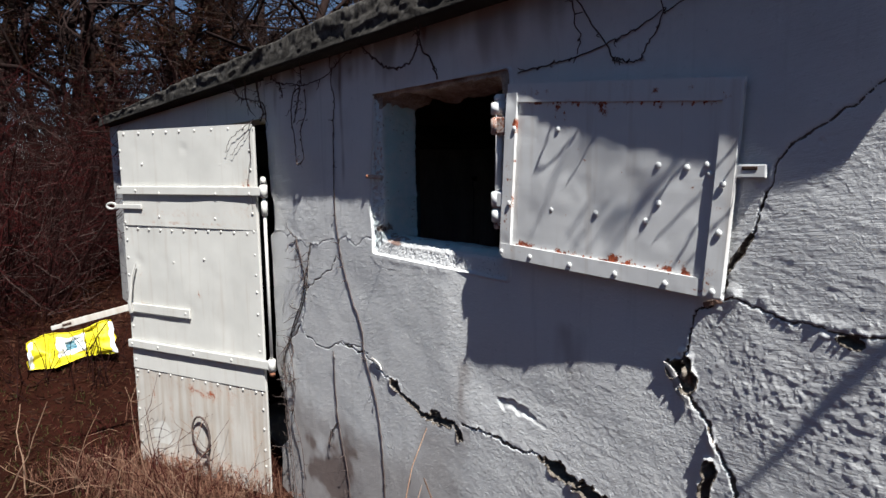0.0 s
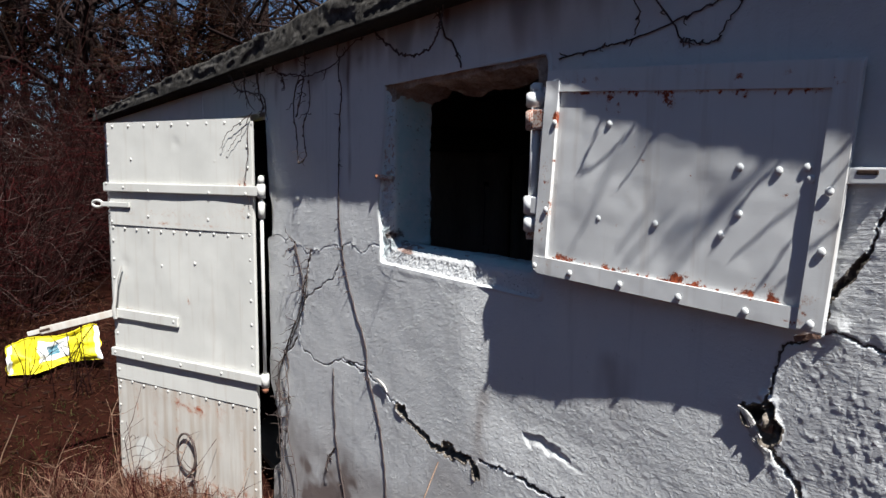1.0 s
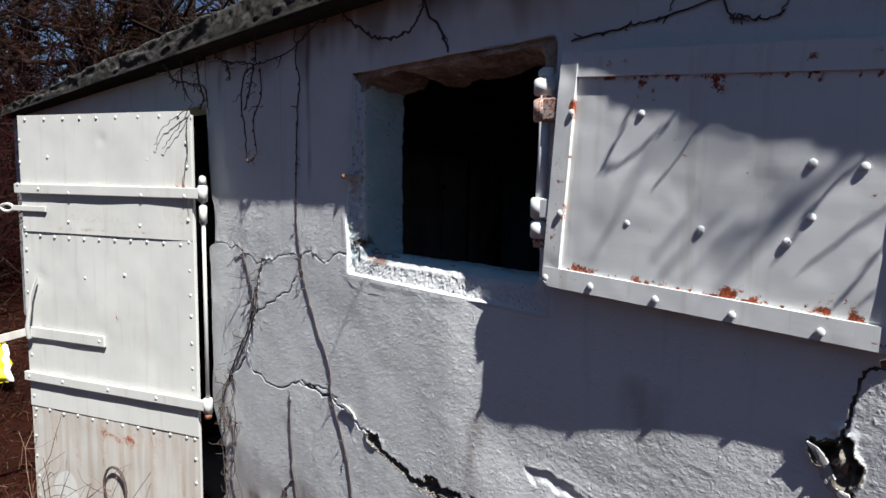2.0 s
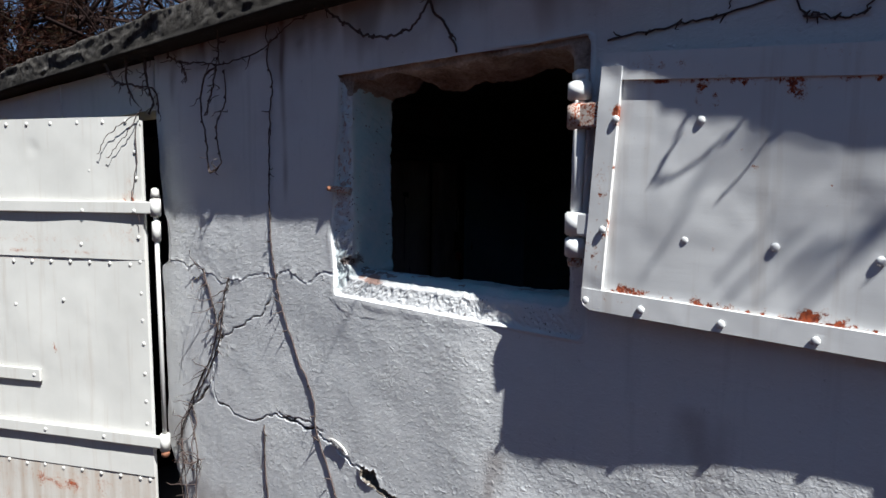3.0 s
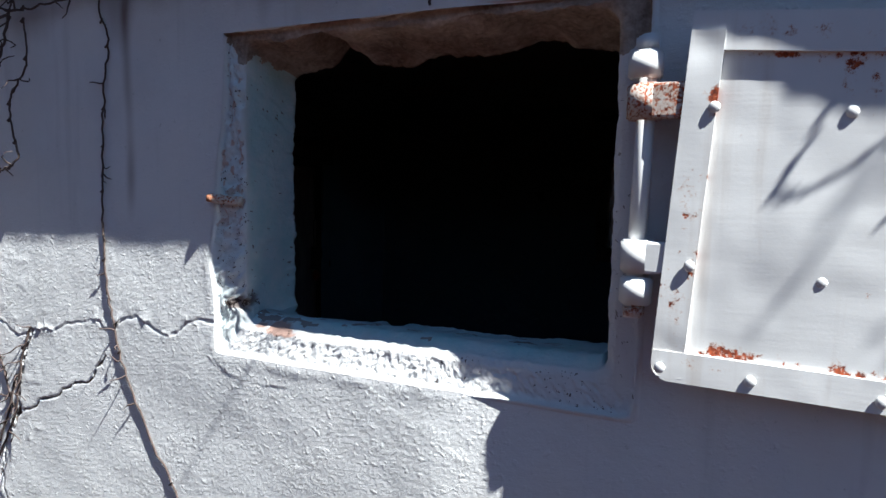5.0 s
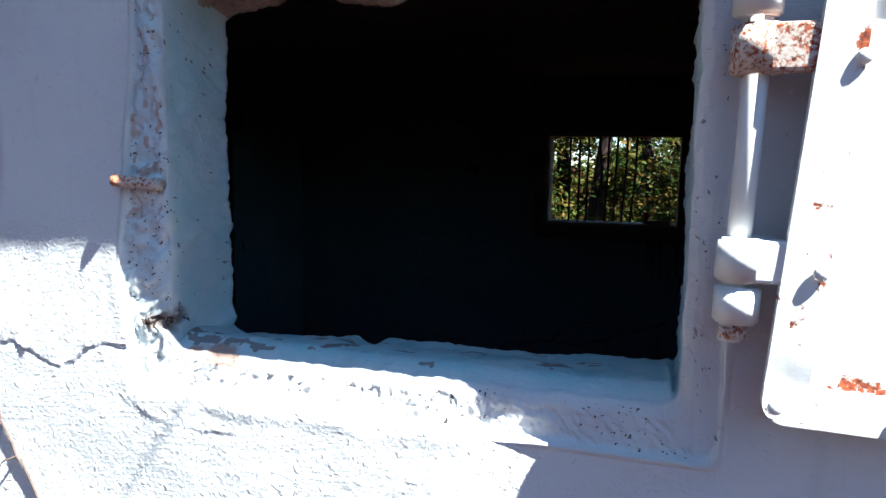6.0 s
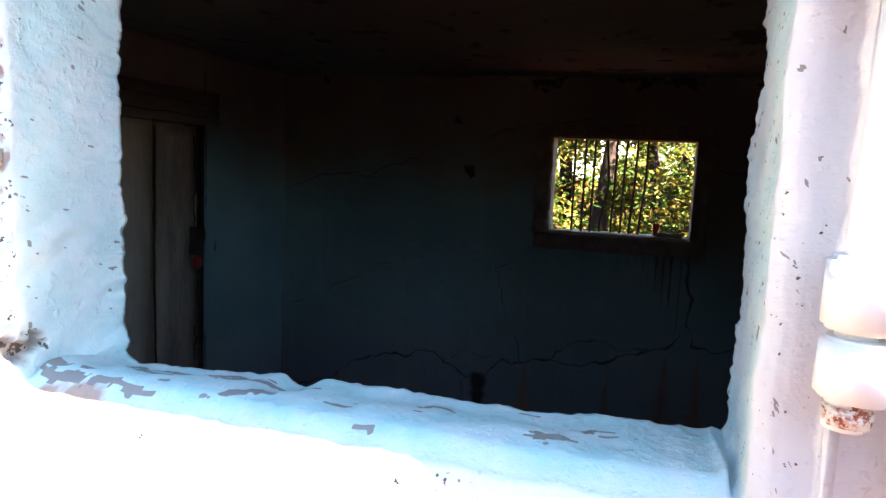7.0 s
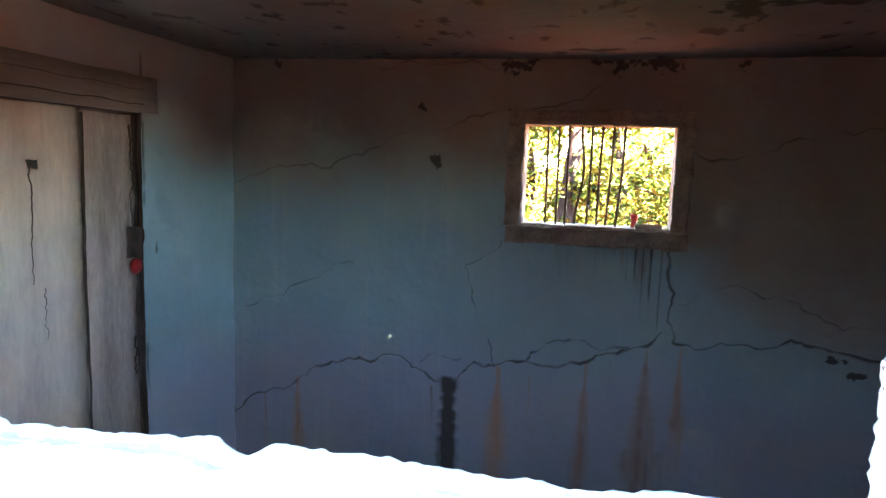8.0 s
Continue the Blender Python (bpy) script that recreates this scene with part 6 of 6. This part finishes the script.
def make_woods():
    rng = random.Random(21)
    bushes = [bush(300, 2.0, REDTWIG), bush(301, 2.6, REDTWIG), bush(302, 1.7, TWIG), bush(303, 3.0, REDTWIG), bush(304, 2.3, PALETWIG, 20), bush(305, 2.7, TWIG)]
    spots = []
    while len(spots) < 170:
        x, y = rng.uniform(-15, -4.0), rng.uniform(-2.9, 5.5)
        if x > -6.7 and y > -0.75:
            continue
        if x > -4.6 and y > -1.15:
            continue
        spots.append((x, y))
    # unseen bushes, added on the camera's side to close off the horizon
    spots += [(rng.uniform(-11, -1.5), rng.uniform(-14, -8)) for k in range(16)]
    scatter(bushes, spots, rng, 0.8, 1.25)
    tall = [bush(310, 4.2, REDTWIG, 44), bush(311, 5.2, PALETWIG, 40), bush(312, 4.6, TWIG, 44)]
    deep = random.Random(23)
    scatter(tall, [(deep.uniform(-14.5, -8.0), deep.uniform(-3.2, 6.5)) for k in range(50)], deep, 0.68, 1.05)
    trees = [bare_tree(400, 8.0, 0.11), bare_tree(401, 9.5, 0.14), bare_tree(402, 6.5, 0.08), bare_tree(403, 11.0, 0.17)]
    spots = [(-16.5, -2.4), (-11.5, -1.1), (-10.5, 2.0), (-12.0, 0.2), (-13.0, 3.6), (-15.0, -1.0), (-11.0, 5.8), (-16.0, 7.0), (-18.0, 2.5), (-20.0, 9.0), (-14.0, 10.0), (-9.8, 8.2), (-22.0, 5.0), (-17.0, -3.5), (-9.6, 3.8), (-10.8, 0.6), (-11.8, 4.2), (-13.6, 6.4), (-6.9, 6.0), (-12.4, 8.4), (-10.2, -2.2), (-14.2, 1.6)]
    # unseen trees added behind the camera, to cut down the sky light
    for k in range(26):
        a = math.radians(rng.uniform(195, 280))
        d = rng.uniform(15, 28)
        spots.append((1 + d * math.cos(a), -1 + d * math.sin(a)))
    scatter(trees, spots, rng, 0.8, 1.2)
    cedars = [cedar(500, 5.5), cedar(501, 7.5)]
    spots = [(-11.5, 3.2), (-13.5, 1.2), (-10.2, 4.8), (-15.5, 4.5), (-9.2, 6.3), (-12.5, -1.8), (-8.6, 6.9), (-7.8, 7.6), (-9.4, 1.6), (-10.8, 3.0), (-11.0, -0.4), (-12.8, 5.2), (-14.6, 2.6), (-8.2, 4.4)]
    # more unseen cedars, added farther back for the same sky cover
    for k in range(14):
        a = math.radians(rng.uniform(200, 280))
        d = rng.uniform(17, 28)
        spots.append((1 + d * math.cos(a), -1 + d * math.sin(a)))
    # an unseen belt of cedars added behind the camera, to block the low sky
    for k in range(64):
        a = math.radians(204 + 124 * (k + rng.random()) / 64)
        d = rng.uniform(14, 20)
        spots.append((1 + d * math.cos(a), -1 + d * math.sin(a)))
    scatter(cedars, spots, rng, 0.7, 1.0)
    label = "sunlit young tree in yellow-green turning leaf"
    leafy = [leafy_tree(600, 4.2, LEAVES, label), leafy_tree(601, 3.4, LEAVES, label, 10000, 0.030), leafy_tree(602, 5.2, LEAVES, label, 12000, 0.038)]
    spots = [(0.2, 5.6), (1.6, 6.2), (-1.0, 6.6), (0.9, 7.6), (-2.4, 7.8), (2.9, 7.4), (-0.2, 9.2), (1.9, 9.6), (-1.8, 10.5), (3.8, 10.2), (0.6, 11.5), (-3.6, 11.0), (5.2, 8.4), (-0.9, 13), (2.6, 13), (-3, 14.5), (5, 13.5)]
    scatter(leafy, spots, rng, 0.85, 1.2)


make_woods()


# a leafless limb beyond the near corner, whose shadow falls across the wall
def make_corner_tree():
    rng = random.Random(77)
    tree = thing("bare_tree", (4.3, 0.9, float(ground_height(4.3, 0.9))), "leafless tree with a long low limb", "tree", "trees round the shed")
    line = wander((0, 0, -0.15), (-0.05, -0.05, 1), 7.5, 10, rng, 0.05, 0.02)
    part("trunk", Tubes().add(line, 0.12, 0.03, 9).mesh("trunk", BARK), None, tree)
    tube = Tubes()
    o = Vector(tree.location)
    limb = curve_points([line[3], Vector((3.6, -0.1, 3.85)) - o, Vector((3.162, -0.31, 3.29)) - o, Vector((2.934, -0.31, 2.958)) - o, Vector((2.80, -0.31, 2.77)) - o], 5, 0.008, rng)
    tube.add(limb, 0.022, 0.007, 6)
    for k in range(7):
        a = rng.uniform(0.3, 2.8)
        grow(tube, line[4 + k % 6], (math.cos(a), math.sin(a), 0.6), 1.8, 0.03, 1, rng, 0.7, 3)
    # a spray of twigs off the limb
    def spray(pts, r0, r1):
        tube.add(curve_points([Vector(q) - o for q in pts], 5, 0.006, rng), r0, r1, 5)

    spray([(3.45, -0.18, 3.66), (3.05, -0.30, 3.72), (2.721, -0.346, 3.610), (2.668, -0.346, 3.556), (2.604, -0.346, 3.491), (2.52, -0.346, 3.429), (2.454, -0.346, 3.376)], 0.009, 0.003)
    spray([(2.68, -0.346, 3.57), (2.658, -0.346, 3.535), (2.56, -0.346, 3.410), (2.479, -0.346, 3.318)], 0.0032, 0.002)
    spray([(2.66, -0.346, 3.55), (2.615, -0.346, 3.502), (2.463, -0.346, 3.467), (2.364, -0.346, 3.366)], 0.0042, 0.002)
    spray([(2.56, -0.346, 3.47), (2.517, -0.346, 3.487), (2.41, -0.346, 3.371), (2.366, -0.346, 3.328)], 0.0032, 0.002)
    spray([(2.463, -0.346, 3.62), (2.346, -0.346, 3.567), (2.285, -0.346, 3.463), (2.228, -0.346, 3.351)], 0.0030, 0.002)
    spray([(2.70, -0.346, 3.65), (2.463, -0.346, 3.62), (2.0, -0.30, 3.60), (1.25, -0.24, 3.00), (1.0, -0.217, 2.656), (0.777, -0.217, 2.343)], 0.0036, 0.0020)
    tube.add(curve_points([line[4], Vector((3.7, 0.0, 4.3)) - o, Vector((3.1, -0.3, 4.0)) - o], 5, 0.01, rng), 0.03, 0.01, 5)
    tagged(part("crown", tube.mesh("crown", TWIG), None, tree), kind="stuff")


make_corner_tree()


# ---- grass, weeds and litter ----
def blades(count, place, lo, hi, width, lean, seed):
    rng = random.Random(seed)
    v, f = [], []
    for k in range(count):
        x, y = place(rng)
        z = float(ground_height(x, y)) - 0.01
        h, a, bend = rng.uniform(lo, hi), rng.uniform(0, 6.28), rng.uniform(0.1, lean)
        d, s = Vector((math.cos(a), math.sin(a), 0)), Vector((-math.sin(a), math.cos(a), 0)) * (width * rng.uniform(0.6, 1.3))
        p0 = Vector((x, y, z))
        p1 = p0 + Vector((0, 0, 0.6 * h)) + d * (0.35 * bend * h)
        p2 = p0 + Vector((0, 0, max(0.15, 1 - 0.6 * bend) * h)) + d * (bend * h)
        i = len(v)
        v += [tuple(q) for q in (p0 - s, p0 + s, p1 - s * 0.7, p1 + s * 0.7, p2)]
        f += [(i, i + 1, i + 3, i + 2), (i + 2, i + 3, i + 4)]
    return v, f


def near_wall(rng):
    return rng.uniform(-2.3, 1.6), -0.03 - abs(rng.gauss(0, 0.28))


def by_door(rng):
    return rng.gauss(-1.28, 0.36), rng.gauss(-0.52, 0.16)


def foot_of_door(rng):
    x = rng.uniform(-2.1, -0.75)
    return x, -0.24 + 0.51 * (x + 0.94) - abs(rng.gauss(0, 0.16))


def green_patch(rng):
    return rng.gauss(-2.3, 0.7), min(rng.gauss(-1.05, 0.35), -0.2)


def over_yard(rng):
    return rng.uniform(-7.0, 3.0), rng.uniform(-2.9, -0.1)


for label, count, place, lo, hi, width, lean, mat, seed in (
        ("tufts of straw-coloured dead grass along a wall foot", 1700, near_wall, 0.05, 0.24, 0.0024, 1.3, STRAW, 1), ("dead grass tufts in front of a steel door", 2300, by_door, 0.06, 0.26, 0.0024, 1.5, STRAW, 2),
        ("flattened tangle of pale dead grass at the foot of a door", 1500, foot_of_door, 0.05, 0.24, 0.0022, 2.2, STRAW, 5), ("thin scatter of dry grass on brown ground", 4200, over_yard, 0.03, 0.12, 0.0022, 2.4, NEEDLES, 3), ("sparse new green grass between the litter", 800, green_patch, 0.03, 0.08, 0.0024, 1.6, GREEN, 4)):
    vv, ff = blades(count, place, lo, hi, width, lean, seed)
    tagged(new("grass", mesh_of("grass", vv, ff, [mat], shade=False)), label, "grass", kind="stuff")


def make_litter():
    rng = random.Random(9)
    v, f = [], []
    for k in range(15000):
        x, y = rng.uniform(-8, 0.5), rng.uniform(-2.9, -0.05)
        z = float(ground_height(x, y)) + rng.uniform(0.006, 0.025)
        a, s, w = rng.uniform(0, 6.28), rng.uniform(0.012, 0.05), rng.uniform(0.0008, 0.0045)
        d, e = Vector((math.cos(a) * s, math.sin(a) * s, rng.gauss(0, 0.012))), Vector((-math.sin(a) * w, math.cos(a) * w, rng.gauss(0, 0.004)))
        c, i = Vector((x, y, z)), len(v)
        v += [tuple(q) for q in (c - d, c + e, c + d, c - e)]
        f.append((i, i + 1, i + 2, i + 3))
    tagged(new("leaf_litter", mesh_of("leaf_litter", v, f, [LITTER], shade=False)), "fallen brown needles and leaf scraps on the ground", "leaf litter", kind="stuff")


LITTER = leafy("fallen_leaves", (0.019, 0.007, 0.0045), (0.042, 0.017, 0.010), (0.085, 0.04, 0.023))
make_litter()


def make_weeds():
    rng = random.Random(31)
    for k in range(48):
        x = rng.uniform(-1.85, -0.80)
        y = -0.30 + 0.57 * (x + 0.94) - rng.uniform(0.0, 0.28)
        z = float(ground_height(x, y))
        tube = Tubes()
        line = wander((0, 0, -0.03), (rng.gauss(0, 0.3), rng.gauss(0, 0.3), 1), rng.uniform(0.22, 0.72), 7, rng, 0.15)
        tube.add(line, 0.0024, 0.0010, 4)
        for j in range(rng.randrange(2, 6)):
            tube.add(wander(line[rng.randrange(2, 7)], (rng.gauss(0, 1), rng.gauss(0, 1), 0.6), rng.uniform(0.06, 0.25), 4, rng, 0.25), 0.0018, 0.0008, 3)
        ob = new("weed_stalk", tube.mesh("weed_stalk", STALK if k % 3 == 0 else REDTWIG))
        ob.matrix_basis = pose(x, y, z)
        tagged(ob, "thin dry weed stalk with side twigs", "weed", "weeds in front of the door")
    tube = Tubes()
    tube.add([(0.075 * math.cos(a), 0.004 * a, 0.11 * math.sin(a)) for a in np.linspace(-1.2, 5.4, 22)], 0.007, 0.005, 6)
    tube.add(curve_points([(0.03, 0, -0.10), (0.05, 0.01, -0.16), (0.02, 0.02, -0.28)], 4), 0.006, 0.005, 5)
    ob = new("curled_vine", tube.mesh("curled_vine", VINE))
    ob.matrix_basis = pose(-1.405, -0.355, 0.165, 0, 0, 27)
    tagged(ob, "dark curled vine loop standing against a steel door", "vine")
    for k, (x, y, n) in enumerate(((-1.75, -1.35, 0.75), (-1.9, -1.20, 0.55), (0.72, -0.30, 1.0), (0.80, -0.26, 0.95))):
        tube = Tubes()
        line = wander((0, 0, -0.03), (0.35 - 0.1 * k, 0.1, 1), n, 7, rng, 0.12)
        tube.add(line, 0.005, 0.002, 5)
        tube.add(wander(line[4], (0.8, 0.1, 0.5), 0.3, 4, rng, 0.2), 0.003, 0.001, 4)
        ob = new("weed_stalk", tube.mesh("weed_stalk", STALK))
        ob.matrix_basis = pose(x, y, float(ground_height(x, y)))
        tagged(ob, "tall pale dry weed stalk", "weed", "weeds in front of the door")


STALK = plain("dry_stalk", (0.15, 0.085, 0.055), (0.34, 0.22, 0.15), 12, 0.8)
make_weeds()


# ---- yellow sack caught at the foot of the thicket ----
def make_sack():
    sack = thing("plastic_sack", (-3.42, -0.755, 0.10), "crumpled yellow plastic sack with a white and blue print", "sack")
    nu, nv = 46, 22
    s, t = np.meshgrid(np.linspace(0, 1, nu), np.linspace(0, 1, nv), indexing="ij")

    def shape(s, t, out=0.0):
        y = (s - 0.5) * 0.60 + 0.02 * fbm(t * 3, s * 0, 2, 401)
        z = 0.10 + t * (0.20 + 0.035 * s) + 0.045 * (s - 0.5) + 0.02 * np.sin(s * 9) * t
        x = 0.05 * np.sin(s * 7 + t * 2) + 0.035 * fbm(s * 5, t * 3, 3, 402) - 0.10 * t + out
        return np.stack([x, y, z], -1).reshape(-1, 3)

    front, back = shape(s, t), shape(s, t, -0.03)
    f = grid_faces(nu, nv).tolist()
    n = nu * nv
    rim = [i * nv for i in range(nu)] + [(nu - 1) * nv + j for j in range(1, nv)] + [i * nv + nv - 1 for i in range(nu - 2, -1, -1)] + [j for j in range(nv - 2, 0, -1)]
    faces = f + [tuple(i + n for i in q[::-1]) for q in f] + [(a, b, b + n, a + n) for a, b in zip(rim, rim[1:] + rim[:1])]
    part("sack_body", mesh_of("sack_body", np.concatenate([front, back]), faces, [YELLOW]), None, sack)
    for name, s0, s1, t0, t1, mat, out, label in (("print_panel", 0.33, 0.66, 0.22, 0.85, WHITEPRINT, 0.004, "white printed patch"), ("print_spot", 0.44, 0.56, 0.38, 0.68, BLUEPRINT, 0.007, "blue printed patch"), ("hem", 0.0, 0.05, 0.02, 0.95, WHITEPRINT, 0.004, "white hem"), ("hem", 0.94, 1.0, 0.05, 0.98, WHITEPRINT, 0.004, "white hem")):
        a, b = np.meshgrid(np.linspace(s0, s1, 16), np.linspace(t0, t1, 10), indexing="ij")
        part(name, mesh_of(name, shape(a + 0.02 * np.sin(b * 9), b + 0.03 * np.sin(a * 23), out), grid_faces(16, 10).tolist(), [mat]), None, sack, label)
    # low twigs that hold it up
    rng = random.Random(5)
    tube = Tubes()
    for k in range(30):
        tube.add(wander((rng.uniform(-0.05, 0.35), rng.uniform(-0.5, 0.5), -0.05), (rng.gauss(0, 0.25), rng.gauss(0, 0.3), 1), rng.uniform(0.3, 0.9), 6, rng, 0.18), 0.004, 0.0015, 4)
    ob = new("low_twigs", tube.mesh("low_twigs", TWIG))
    ob.matrix_basis = pose(-3.40, -0.80, 0.10)
    tagged(ob, "low dark twigs poking up round a yellow sack", "bush", kind="stuff")


make_sack()


# ---- broken render at the foot of the shutter ----
def make_rubble():
    for k, (x, z, w, h, d) in enumerate(((1.555, 1.383, 0.055, 0.011, 0.016), (1.602, 1.393, 0.034, 0.010, 0.016), (1.478, 1.192, 0.026, 0.022, 0.0), (1.520, 1.345, 0.016, 0.024, 0.006))):
        bm = rough_slab(-w / 2, w / 2, -d, 0.03, -h / 2, h / 2, 0.007, 0.006, 60 + k)
        ob = new("plaster_chunk", bpy.data.meshes.new("plaster_chunk"))
        bm.to_mesh(ob.data)
        bm.free()
        for f in ob.data.polygons:
            f.use_smooth = False
        ob.data.materials.append(RUSTCLAY)
        ob.matrix_basis = pose(x, 0.012, z, 0, -18 + 9 * k, 0)
        tagged(ob, "rusty broken chunk of brick wedged in a wall crack", "rubble", "loose render in the crack")


def make_flake(outline, lift, seed):
    """A thin broken flake of render: an outline of (x, z), its last edge held in the wall, its tip lifted off."""
    cx, cz = outline[-1]
    line = jagged(list(outline) + [outline[0]], seed, 0.10, 2)[:-1]
    far = max(math.hypot(a - cx, b - cz) for a, b in line)
    bm = bmesh.new()
    front, back = [], []
    for a, b in line:
        out = 0.004 + lift * (math.hypot(a - cx, b - cz) / far) ** 1.4
        front.append(bm.verts.new((a - cx, -out, b - cz)))
        back.append(bm.verts.new((a - cx, -out + 0.006, b - cz)))
    bm.faces.new(front)
    bm.faces.new(back[::-1])
    for k in range(len(line)):
        m = (k + 1) % len(line)
        bm.faces.new((front[m], front[k], back[k], back[m]))
    bmesh.ops.recalc_face_normals(bm, faces=bm.faces)
    me = bpy.data.meshes.new("render_flake")
    bm.to_mesh(me)
    bm.free()
    me.materials.append(CHALK)
    ob = new("render_flake", me)
    ob.matrix_basis = pose(cx, 0, cz)
    tagged(ob, "lifted white flake of render at the edge of a hole", "rubble", "loose render in the crack")


RUSTCLAY = plain("rusty_brown_rubble", (0.12, 0.065, 0.045), (0.34, 0.22, 0.17), 40, 0.95, 0.8, 150)
CHALK = plain("broken_white_render", (0.36, 0.34, 0.32), (0.58, 0.565, 0.54), 30, 0.95, 0.7, 120)
make_rubble()
FLAKES = (([(1.432, 1.224), (1.448, 1.218), (1.477, 1.170), (1.460, 1.164)], 0.010), ([(1.454, 1.170), (1.499, 1.152), (1.501, 1.136), (1.466, 1.150)], 0.006), ([(0.000, 0.893), (0.040, 0.874), (0.090, 0.866), (0.050, 0.888)], 0.004))
for seed, (outline, lift) in enumerate(FLAKES):
    make_flake(outline, lift, seed)
